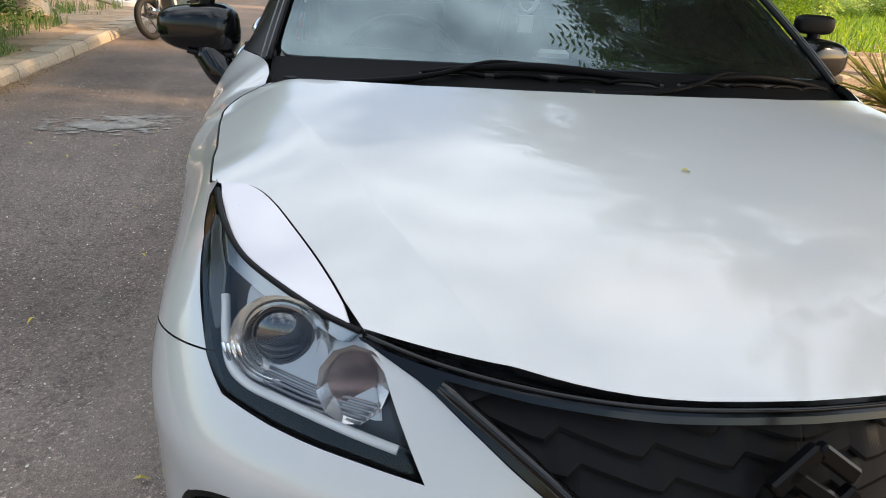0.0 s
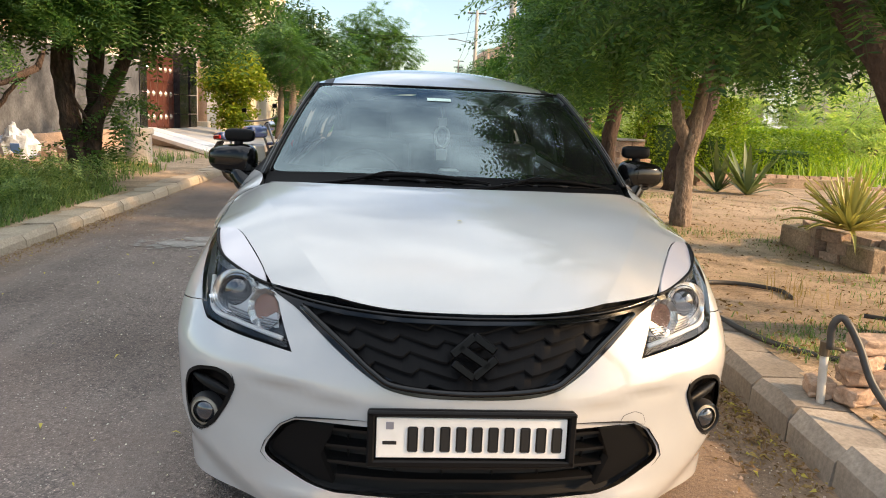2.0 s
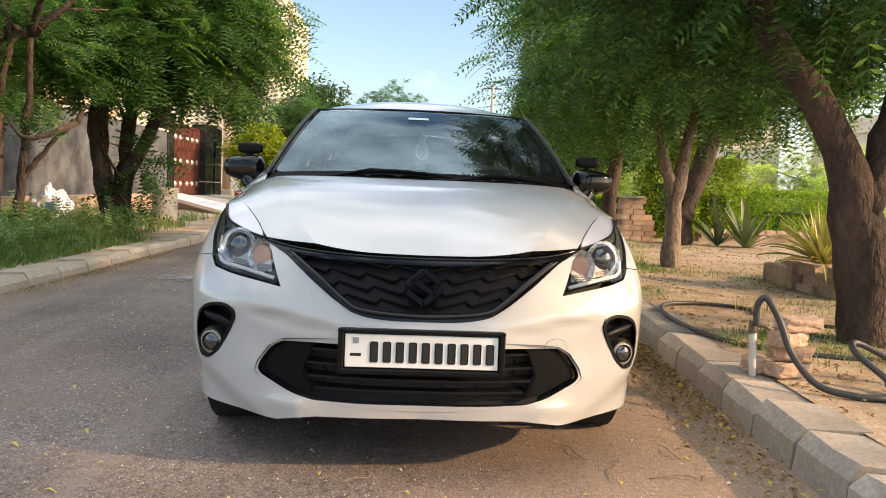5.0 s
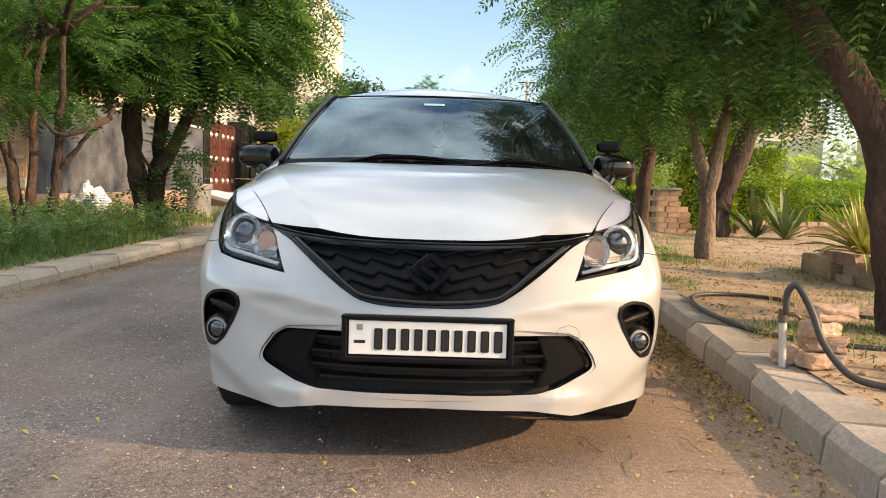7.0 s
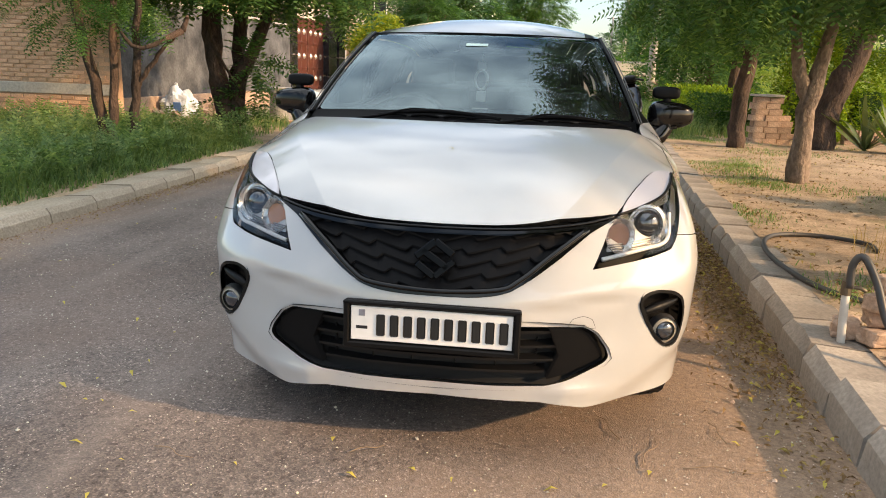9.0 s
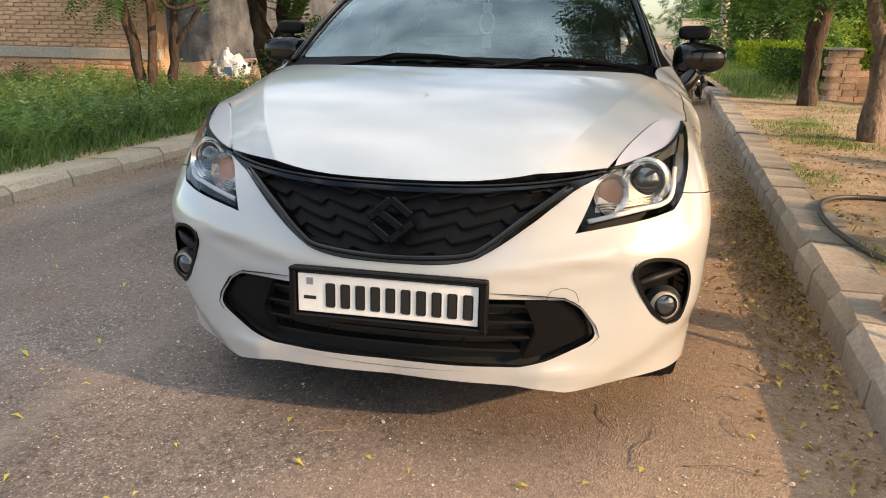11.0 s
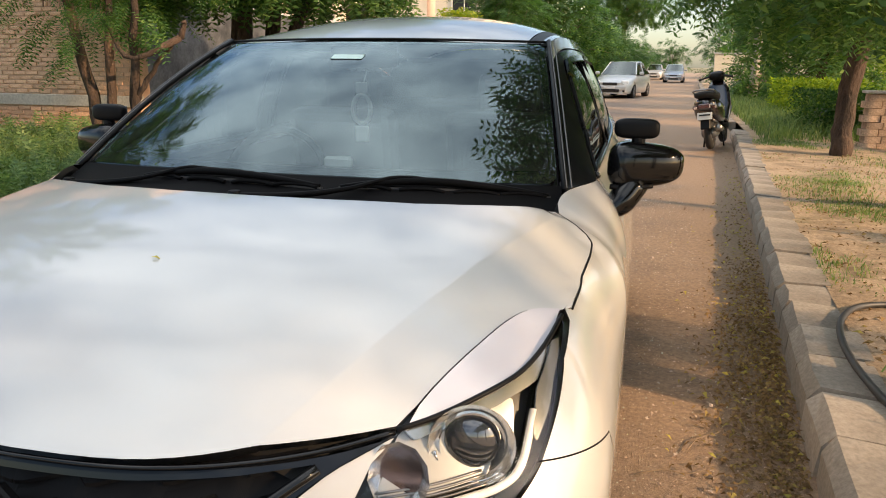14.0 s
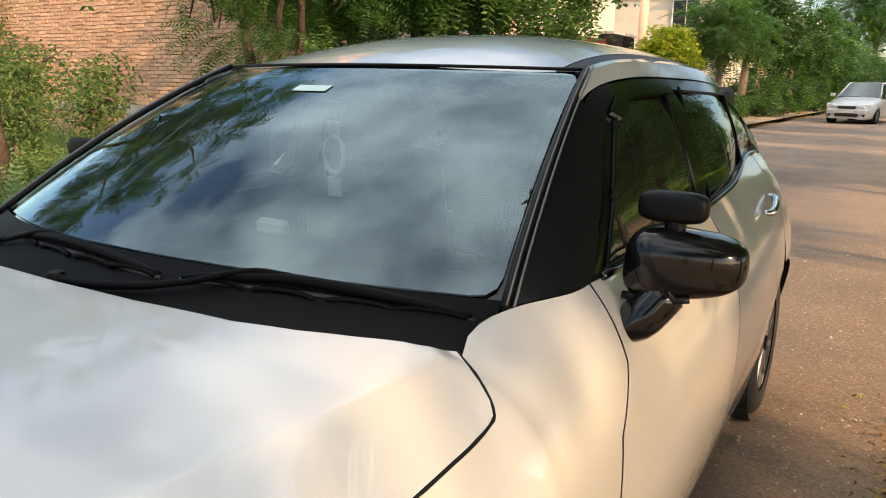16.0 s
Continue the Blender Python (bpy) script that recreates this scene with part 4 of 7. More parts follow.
# roof, rails and glass
skin("roof_panel", roof, [(-.88, 1.635), (0, 1.635), (.88, 1.635), (.88, 3.6), (-.88, 3.6)], [], .06, .015, M_WHITE, car, "white roof")
for mirror in (False, True):
    skin("roof_moulding", roof, [(.885, 1.635), (.955, 1.635), (.955, 3.6), (.885, 3.6)], [], .05, .012, M_MATT, car, "black roof strip", mirror=mirror)
    RAIL = [(1.65, 1.0), (1.65, .93), (1.72, .915), (1.81, .915), (2.3, .90), (3.0, .88), (3.45, .80), (3.6, .70), (3.6, 1.0)]
    skin("roof_rail", side, RAIL, [], .05, .012, M_WHITE, car, "white strip over the doors", mirror=mirror)
    skin("roof_edge", roof, [(.955, 1.635), (1.0, 1.635), (1.0, 3.6), (.955, 3.6)], [], .05, .010, M_WHITE, car, "white roof edge", mirror=mirror)
    # black frames, pillars and panes
    PIL = [(1.07, 0), (1.30, 0), (1.45, .43), (1.62, .68), (1.81, .86), (1.81, .912), (1.65, .912), (1.65, 1.0), (1.10, 1.0)]
    skin("front_pillar", lambda y, w: side(y, w, .001), PIL, [], .04, .012, M_MATT, car, "satin black pillar", mirror=mirror)
    FRAME = [(1.305, 0), (3.62, 0), (3.60, .69), (3.45, .79), (3.0, .87), (2.3, .89), (1.83, .905), (1.73, .82), (1.47, .45)]
    W1 = rounded([(1.40, .05), (2.20, .05), (2.17, .81), (1.86, .82), (1.74, .73), (1.56, .46)], .03)
    W2 = rounded([(2.33, .05), (2.98, .06), (3.02, .78), (2.32, .81)], .03)
    W3 = rounded([(3.06, .08), (3.42, .12), (3.38, .62), (3.08, .75)], .03)
    skin("window_frame", side, FRAME, [W1, W2, W3], .05, .014, M_BLACK, car, "black window frames", mirror=mirror)
    for w in (W1, W2, W3):
        skin("side_window", lambda y, q: side(y, q, -.006), w, [], .06, .0, M_TINT, car, "dark tinted side window", mirror=mirror, gap=-.006)
    for w in (W1, W2):
        pts = [np.array(side(np.array(a), np.array(b), .004)) * [-1 if mirror else 1, 1, 1] for a, b in w + w[:1]]
        tube_part("window_seal", pts, .0045, M_MATT, car, 60, 6)
    VIS = [(1.72, .79), (1.82, .865), (2.22, .85), (2.22, .80), (1.86, .815), (1.76, .73)]
    skin("rain_visor", lambda y, w: side(y, w, .016), VIS, [], .04, .01, M_BLACK, car, mirror=mirror)
skin("windscreen", screen, rounded([(-.985, .02), (.985, .02), (.985, .985), (-.985, .985)], .06), [], .07, .004, M_SCREEN, car, "large windscreen reflecting sky and branches", gap=.004)
_wo = [(-1.0, -.03), (1.0, -.03), (1.0, 1.0), (-1.0, 1.0)]
_wi = rounded([(-.955, .10), (-.5, .075), (0, .07), (.5, .075), (.955, .10), (.945, .982), (-.945, .982)], .05)
skin("windscreen_band", lambda u, w: screen(u, w) + np.array([0, .004, -.006]), _wo, [_wi], .07, .004, M_BLACK, car, "black border of the windscreen", gap=.0)
# sealing strips beside the glass
for sx in (-1, 1):
    pts = screen(np.full(10, sx * 1.003), np.linspace(-.01, 1.0, 10)) + [0, -.004, .006]
    tube_part("screen_seal", list(pts), .008, M_MATT, car, 14, 8)
    for d in (.004, .016):
        tube_part("seal_lip", [p + np.array([sx * d, .2 * d, .007 - .1 * d]) for p in pts], .0022, M_SEAL, car, 14, 6, "thin grey rubber lip")
pts = screen(np.linspace(-1, 1, 15), np.full(15, 1.004)) + [0, 0, .003]
tube_part("screen_seal", list(pts), .004, M_MATT, car, 20, 8)


def cowl(x, q):
    """The black scuttle between bonnet and windscreen."""
    x = np.asarray(x, float)
    a = np.abs(x)
    y0 = .798 + .120 * (a / .66) ** 3
    f = np.stack([x, y0, hood_z(x, y0) - .028], -1)
    u = x / .70
    b = screen(u, np.full(np.shape(x), .03)) + np.array([0, -.012, -.004])
    q = np.asarray(q, float)[..., None]
    return f * (1 - q) + b * q + (4 * q * (1 - q)) * np.array([0, 0, -.012])


skin("scuttle", cowl, [(-.70, 0), (.70, 0), (.70, 1.0), (-.70, 1.0)], [], .05, .01, M_SCUTTLE, car, "black plastic scuttle panel with wiper shafts", gap=0)
# wipers, one asleep on each half
def on_glass(x, w, h):
    q = screen(np.array(x / .71), np.array(w))
    return tuple(q + np.array([0, -.45, .9]) * h)


for x0, x1 in ((.190, .672), (-.385, .140)):
    wip = new("wiper")
    wip.parent = car
    at = lambda t, w, h: on_glass(x0 + t * (x1 - x0), w, h)
    part("pivot_cap", disc_bm(.022, .014, .034, Matrix.Translation(at(-.50, -.125, .020)), 16), M_MATT, wip)
    tube_part("wiper_arm", [at(-.50, -.125, .024), at(-.30, -.112, .022), at(-.10, -.088, .020), at(.03, -.062, .018)], [.010, .0085, .0075, .006], M_SCUTTLE, wip, 14, 8)
    tube_part("arm_rod", [at(.02, -.064, .018), at(.09, -.050, .019), at(.24, -.008, .020), at(.34, .000, .020), at(.50, -.006, .018)], [.006, .0055, .005, .0045, .004], M_SCUTTLE, wip, 18, 8)
    tube_part("blade_frame", [at(.0, -.034, .008), at(.16, -.020, .012), at(.40, -.008, .016), at(.62, -.012, .015), at(.84, -.024, .011), at(1.0, -.036, .008)], [.004, .0075, .0095, .0095, .0075, .004], M_SCUTTLE, wip, 24, 8)
    for t in (.14, .40, .66, .88):
        tube_part("blade_yoke", [at(t - .11, -.034 - .006 * t, .006), at(t - .05, -.028 - .006 * t, .008), at(t + .05, -.028 - .008 * t, .008), at(t + .11, -.036 - .008 * t, .006)], .0050, M_SCUTTLE, wip, 10, 6)
    tube_part("blade_rubber", [at(-.01, -.038, .003), at(.5, -.026, .003), at(1.01, -.044, .003)], .0055, M_RUBBER, wip, 14, 6)


# ---- the hatchback: lamps, grille, wheels and the rest ----
def grow(poly, d):
    return shrink(poly, -d)


def placed(p, fwd, up=(0, 0, 1)):
    """A pose at p whose z axis looks along fwd."""
    f = Vector(fwd).normalized()
    r = Vector(up).cross(f).normalized()
    u = f.cross(r)
    return Matrix(((r.x, u.x, f.x, p[0]), (r.y, u.y, f.y, p[1]), (r.z, u.z, f.z, p[2]), (0, 0, 0, 1)))


LAMP_FACE = [(.556, .783), (.530, .745), (.486, .636), (.570, .652), (.672, .667), (.733, .682), (.760, .712), (.7705, .775), (.7725, .835), (.7720, .871), (.761, .883), (.748, .862), (.731, .843), (.705, .825), (.655, .808), (.599, .792)]
for sx in (1, -1):
    mirror = sx < 0
    F = np.array([sx, 1, 1])
    lampr = new("headlamp")
    lampr.parent = car
    tagged(lampr, "clear swept-back headlamp with dark bezel")
    lf = rounded(front(LAMP_FACE), .012, 3)
    skin("lamp_cover", lambda s, z: body(s, z, .001), lf, [], .02, .0, M_LENS, lampr, "clear plastic cover", mirror=mirror)
    skin("lamp_housing", lambda s, z: body(s, z, -.046), shrink(front(LAMP), .005), [], .02, -.016, M_LAMPDARK, lampr, "dark housing", mirror=mirror)
    # silver upper strip along the lid
    strip = front([(.562, .780), (.599, .793), (.649, .808), (.692, .823), (.724, .836), (.742, .854), (.755, .866), (.766, .860), (.769, .845), (.766, .815), (.742, .803), (.700, .788), (.640, .778), (.585, .760)])
    skin("chrome_strip", lambda s, z: body(s, z, -.018), rounded(strip, .01, 3), [], .02, .012, M_LAMPTRIM, lampr, "smoked silver upper strip", mirror=mirror)
    edge = np.array([body(s_at_x(x, z), z, .002) for x, z in LAMP[10:] + LAMP[:1]]) * F
    tube_part("lamp_border", list(edge), .0045, M_MATT, lampr, 24, 8, "black border under the lid")
    # light guide running down the outside and along the foot
    guide = [(.752, .775), (.742, .712), (.715, .690), (.66, .682), (.58, .668), (.515, .655)]
    gp = np.array([body(s_at_x(x, z), z, -.016) for x, z in guide]) * F
    tube_part("light_guide", list(gp), .0070, M_DRL, lampr, 26, 8, "white light guide")
    backp = front([(.562, .768), (.600, .786), (.690, .802), (.738, .790), (.742, .715), (.700, .694), (.600, .680), (.535, .668)])
    skin("lamp_backplate", lambda s, z: body(s, z, -.038), rounded(backp, .02, 3), [], .02, .006, M_LAMPBACK, lampr, "dull silver backplate", mirror=mirror)
    outer = rounded(front([(.744, .806), (.7575, .862), (.7695, .860), (.7715, .81), (.7695, .77), (.757, .735), (.748, .75)]), .008, 3)
    skin("lamp_side", lambda s, z: body(s, z, -.008), outer, [], .02, .004, M_LAMPGREY, lampr, "smoked grey side of the lamp", mirror=mirror)
    # projector
    s0 = s_at_x(.672, .748)
    c = body(s0, .748, -.031) * F
    ax = np.array([.22 * sx, -1, .06])
    m = placed(c, ax)
    part("reflector", disc_bm(.045, .068, .026, m @ Matrix.Translation((0, 0, .012)), 28, caps=False), M_LAMPBOWL, lampr, "bright bowl", True)
    bm = disc_bm(.053, .050, .010, m @ Matrix.Translation((0, 0, .016)), 28, caps=False)
    part("bezel_ring", bm, M_CHROME, lampr, "chrome ring", True)
    bm = bmesh.new()
    bmesh.ops.create_uvsphere(bm, u_segments=20, v_segments=12, radius=.045, matrix=m @ Matrix.Translation((0, 0, .004)) @ Matrix.Diagonal((1, 1, .50, 1)))
    part("projector_lens", bm, M_BULB, lampr, "dark glass projector dome", True)
    for k, r in enumerate((.058, .066, .075, .083)):
        a0 = np.linspace(math.pi * 1.05, math.pi * 1.75, 12)
        v, f = join_arrays([tube_arrays([np.array(m @ Vector((r * math.cos(a), r * math.sin(a), .024 - .004 * k))) for a in a0], .0026, 6)])
        put_part("bezel_rib", mesh_np("bezel_rib", v, f, M_CHROME, True), lampr)
    # indicator bowl beside it
    s1 = s_at_x(.575, .722)
    c1 = body(s1, .722, -.027) * F
    m1 = placed(c1, (.1 * sx, -1, .05))
    part("indicator_bowl", disc_bm(.036, .056, .024, m1 @ Matrix.Diagonal((.85, 1.05, 1, 1)) @ Matrix.Translation((0, 0, .010)), 11, caps=False), M_LAMPBOWL, lampr, "faceted bowl")
    part("indicator_back", disc_bm(.038, .038, .006, m1 @ Matrix.Diagonal((.85, 1.05, 1, 1)), 14), M_AMBER, lampr, "reddish indicator back")
    # ribbed plate between the bowls and the foot
    for k in range(5):
        x0, z0 = .545 + .006 * k, .692 - .006 * k
        gp = np.array([body(s_at_x(x, z), z, -.035) for x, z in ((x0, z0), (x0 + .08, z0 + .006), (x0 + .15, z0 + .014))]) * F
        tube_part("lamp_rib", list(gp), .0025, M_STEEL, lampr, 8, 6)

    # fog lamp pocket
    fog = new("fog_lamp")
    fog.parent = car
    tagged(fog, "round fog lamp in a black pocket")
    skin("pocket", lambda s, z: body(s, z, -.050), grow(fog_sz, .004), [], .02, -.052, M_MATT, fog, "matt black pocket", mirror=mirror)
    rim_out, rim_in = grow(fog_sz, .003), shrink(fog_sz, .010)
    skin("pocket_rim", lambda s, z: body(s, z, .0015), rim_out, [rim_in], .02, .012, M_MATT, fog, mirror=mirror, gap=0)
    s2 = s_at_x(.742, .415)
    c2 = body(s2, .415, -.020) * F
    m2 = placed(c2, (.30 * sx, -1, .0))
    part("lamp_ring", disc_bm(.052, .046, .030, m2 @ Matrix.Translation((0, 0, .014)), 28, caps=False), M_STEEL, fog, "grey ring", True)
    part("ring_face", disc_bm(.046, .033, .010, m2 @ Matrix.Translation((0, 0, .022)), 28, caps=False), plain("ring_putty", (.36, .33, .27), .5) if sx > 0 else bpy.data.materials["ring_putty"], fog, "dusty ring", True)
    part("reflector", disc_bm(.012, .037, .022, m2 @ Matrix.Translation((0, 0, .010)), 24, caps=True), M_LAMPBOWL, fog, "bright bowl", True)
    bm = bmesh.new()
    bmesh.ops.create_uvsphere(bm, u_segments=18, v_segments=10, radius=.034, matrix=m2 @ Matrix.Translation((0, 0, .012)) @ Matrix.Diagonal((1, 1, .6, 1)))
    part("lens", bm, M_BULB, fog, "glass lens", True)
    gp = np.array([body(s_at_x(x, z), z, -.012) for x, z in ((.655, .487), (.70, .498), (.745, .506), (.778, .512))]) * F
    tube_part("pocket_ledge", list(gp), [.010, .017, .015, .008], M_MATT, fog, 12, 8)

    # door handles
    for y, z in ((2.10, .90), (3.02, .935)):
        s = SY(y)
        hnd = [body(s + d, z + .015 * d / .1, o) * F for d, o in ((-.11, .002), (-.09, .030), (0, .036), (.09, .030), (.11, .002))]
        tube_part("door_handle", hnd, [.010, .014, .014, .014, .010], M_CHROME, car, 14, 10, "chrome door handle")
    tube_part("belt_trim", [np.array(side(np.array(y), np.array(.012), .006)) * F for y in np.linspace(1.36, 3.44, 12)], .008, M_BLACK, car, 24, 8)

    # wing mirror with a small extra mirror on top
    mir = new("wing_mirror")
    mir.parent = car
    tagged(mir, "gloss black wing mirror with an extra blind-spot mirror on top")
    def blob(center, rx, ry, rz, e=.7, m=None):
        bm = bmesh.new()
        bmesh.ops.create_uvsphere(bm, u_segments=28, v_segments=16, radius=1.0)
        for v in bm.verts:
            x, y, z = v.co
            v.co = Vector((math.copysign(abs(x) ** e, x) * rx, math.copysign(abs(y) ** e, y) * ry, math.copysign(abs(z) ** e, z) * rz))
        bmesh.ops.transform(bm, matrix=Matrix.Translation(center) @ (m or Matrix()), verts=bm.verts)
        return bm
    bm = blob((0, 0, 0), .105, .070, .066, .62)
    for v in bm.verts:          # tapers towards its outer end, flat at the back
        t = (v.co.x + .105) / .21
        v.co.z = v.co.z * (1.12 - .38 * t) + .012 * t
        v.co.y = min(v.co.y, .035) + .03 * t
    bmesh.ops.transform(bm, matrix=Matrix.Translation((.893 * sx, 1.425, 1.042)) @ Matrix.Diagonal((sx, 1, 1, 1)) @ pose(0, 0, 0, 0, 3, 8), verts=bm.verts)
    part("mirror_cap", bm, M_BLACK, mir, "gloss black cap", True)
    part("mirror_glass", box_bm((.16, .004, .095), (.885 * sx, 1.468, 1.04), .001, pose(0, 0, 0, 0, 0, 10 * sx)), M_CHROME, mir, "mirror glass")
    tube_part("mirror_stalk", [(.800 * sx, 1.350, .925), (.832 * sx, 1.375, .950), (.868 * sx, 1.405, 1.0)], [.024, .040, .040], M_BLACK, mir, 8, 12)
    tube_part("lower_trim", [(.80 * sx, 1.375, .990), (.86 * sx, 1.372, .990), (.915 * sx, 1.385, .996)], [.008, .009, .006], M_MATT, mir, 10, 8)
    part("aux_stem", disc_bm(.020, .018, .05, Matrix.Translation((.868 * sx, 1.435, 1.112)), 12), M_MATT, mir)
    part("aux_base", box_bm((.055, .05, .014), (.868 * sx, 1.435, 1.100), .004), M_MATT, mir)
    bm = blob((.862 * sx, 1.435, 1.148), .062, .024, .028, .55)
    part("blind_spot_mirror", bm, M_MATT, mir, "black blind-spot mirror", True)
    part("blind_spot_glass", box_bm((.10, .003, .042), (.862 * sx, 1.4595, 1.148), .001), M_CHROME, mir)

# main grille: a waved black mesh in a gloss surround
gin = [(.452, .752), (.345, .676), (.262, .610), (.200, .580), (.120, .570), (0, .568)]


def mirrored(half):
    """A closed outline from its right half, listed from the outside to the middle and back."""
    return half + [(-x, z) for x, z in half[::-1] if abs(x) > 1e-6]


def nose(x, z, off=0.0):
    """The nose's skin over (across, up)."""
    x = np.asarray(x, float)
    z = np.broadcast_to(np.asarray(z, float), x.shape)
    a = np.abs(x)
    s = a.copy()
    for _ in range(9):
        s = s + (a - body(s, z)[..., 0])
    p = body(s, z, off)
    p[..., 0] = np.where(x < 0, -p[..., 0], p[..., 0])
    return p


gr_out = mirrored(GRILLE) + [(-x, z - .009) for x, z in NOSE_TOP[:0:-1]] + [(x, z - .009) for x, z in NOSE_TOP]
gr_in = [(x, z) for x, z in gin] + [(-x, z) for x, z in gin[-2::-1]] + [(-.455, .751), (-.35, .741), (-.195, .734), (0, .732), (.195, .734), (.35, .741), (.455, .751)]
skin("grille_surround", lambda x, z: nose(x, z, .004), gr_out, [gr_in], .03, .03, M_BLACK, car, "gloss black grille surround", gap=.001)


tube_part("hood_seal", [nose(np.array(x), np.array(z - .006), -.004) for x, z in [(-a, b) for a, b in NOSE_TOP[:0:-1]] + NOSE_TOP], .0045, M_BLACK, car, 60, 8, "black rubber lip under the bonnet edge")


def grille_scales():
    """Five staggered rows of slanting scales: each rises outwards to a peak and then drops, its lower lip proud of the row below."""
    rows, v, f = 6, [], []
    pitch, wide = .0385, .122
    def saw(x, jj):
        a = (np.abs(x) / wide + .98 + .23 * (4 - jj)) % 1.0
        return a, np.interp(a, (0, .14, .84, 1), (0, .04, 1, 0))
    def lower(x, jj):
        return .546 + pitch * jj + .080 * np.abs(x) + .015 * saw(x, jj)[1]
    xs = np.linspace(-.50, .50, 401)
    for j in range(rows):
        lo, up = np.minimum(lower(xs, j), .765), np.minimum(lower(xs, j + 1), .765)
        a, h = saw(xs, j)
        out = .010 + .008 * (1 - h)
        k, n = len(v), len(xs)
        prof = [nose(xs, up + .006, -.036), nose(xs, up * .62 + lo * .38, -.036), nose(xs, lo + .004, -.036), nose(xs, lo - .002, -.036), nose(xs, lo - .004, -.046)]
        prof[1][:, 1] -= .40 * out
        prof[2][:, 1] -= out
        prof[3][:, 1] -= .88 * out
        for q in prof:
            v += list(q)
        for r in range(4):
            f += [(k + r * n + i, k + r * n + i + 1, k + (r + 1) * n + i + 1, k + (r + 1) * n + i) for i in range(n - 1)]
    v, f = np.array(v), np.array(f)
    f = f[inside(grow(gr_in, .016), v[f].mean(1)[:, [0, 2]])]
    return put_part("grille_mesh", mesh_np("grille_mesh", v, f[:, ::-1], M_GRILLE, False), car, "black grille of wavy staggered scales")


grille_scales()
skin("grille_back", lambda x, z: nose(x, z, -.050), grow(gr_in, .006), [], .04, .0, M_DARK, car, "", gap=0)
# piping inside the surround
tube_part("grille_piping", [nose(np.array(x), np.array(z), .010) for x, z in [(.455, .748), (.345, .672), (.258, .604), (.19, .574), (0, .563), (-.19, .574), (-.258, .604), (-.345, .672), (-.455, .748)]], .009, M_BLACK, car, 44, 8)
# plain emblem: a hollow lozenge with one slanting bar
emb = new("emblem")
emb.parent = car
tagged(emb, "plain gloss black lozenge emblem")
ce = nose(np.array(0.0), np.array(.655), .006)
em = placed(ce, (0, -1, .22))
for a, b in (((-.058, .004), (0, .054)), ((0, .054), (.054, .016)), ((.058, -.004), (0, -.054)), ((0, -.054), (-.054, -.016)), ((-.040, .026), (.040, -.026))):
    d = Vector((b[0] - a[0], b[1] - a[1], 0))
    mid = em @ Matrix.Translation(((a[0] + b[0]) / 2, (a[1] + b[1]) / 2, 0)) @ pose(0, 0, 0, 0, 0, math.degrees(math.atan2(d.y, d.x)))
    part("emblem_bar", box_bm((d.length + .004, .024, .020), (0, 0, 0), .004, None), M_EMBLEM, emb).matrix_basis = mid

# lower opening with slats
low = [(x, z) for x, z in LOWER]
low_out = low + [(-x, z) for x, z in low[-2:0:-1]]
skin("lower_back", lambda x, z: nose(x, z, -.075), grow(low_out, .01), [], .05, -.075, M_DARK, car, "dark lower opening", gap=0)
wing = [(.365, .448), (.462, .447), (.500, .426), (.535, .378), (.544, .353), (.530, .340), (.430, .297), (.365, .280), (.40, .36)]
for mirror in (False, True):
    skin("lower_wing", lambda x, z: nose(x, z, -.022), wing, [], .02, .03, M_MATT, car, "black end piece", mirror=mirror)
for k, z in enumerate((.434, .387, .342, .303)):
    hw = (.420, .405, .385, .360)[k]
    P = np.array([nose(np.array(x), np.array(z), -.030) for x in np.linspace(-hw, hw, 15)])
    prof = [(0, -.004), (0, .004), (.055, .018), (.055, -.010)]
    v = np.concatenate([P + [0, dy, dz] for dy, dz in prof])
    n = len(P)
    f = [(a * n + i, a * n + i + 1, ((a + 1) % 4) * n + i + 1, ((a + 1) % 4) * n + i) for a in range(4) for i in range(n - 1)]
    put_part("slat", mesh_np("slat", v, np.array(f)[:, ::-1], M_SLAT), car)
for x in (-.33, -.20, -.07, .07, .20, .33):
    q = nose(np.array(x), np.array(.352), -.030)
    part("fin", box_bm((.006, .030, .130 if abs(x) < .3 else .10), tuple(q + np.array([0, .040, .006])), .001), M_MATT, car)
TOW = rounded([(.415, .4565), (.428, .482), (.462, .490), (.490, .479), (.503, .446), (.470, .4555)], .008, 3)
on_bumper = lambda off: lambda x, z: bumper_relief(None, z, nose(x, z)) + np.array([0, -off, 0])
skin("tow_seam", on_bumper(.0006), grow(TOW, .0012), [], .02, .0, M_MATT, car, "", gap=0)
skin("tow_cover", on_bumper(.0014), TOW, [], .02, .0, M_WHITE, car, "small round tow cover", gap=0)

# number plate in its holder
plate = new("number_plate")
plate.parent = car
tagged(plate, "white number plate in a black holder")
tilt = Matrix.Translation((0, -.006, .450)) @ pose(0, 0, 0, -2, 0, 0)
for nm, bmx, mt in (("plate_holder", box_bm((.545, .024, .152), (0, .010, -.004), .008, None, None, 2), M_MATT), ("plate_face", box_bm((.497, .004, .108), (0, -.006, .001), .0015), M_PLATE)):
    part(nm, bmx, mt, plate).matrix_basis = tilt
for sxx, sz, ctr in ((.545, .014, (0, -.009, .066)), (.545, .018, (0, -.009, -.067)), (.018, .145, (-.262, -.009, 0)), (.018, .145, (.262, -.009, 0))):
    part("holder_rim", box_bm((sxx, .016, sz), ctr, .004), M_MATT, plate).matrix_basis = tilt
xs = np.linspace(-.155, .222, 10)
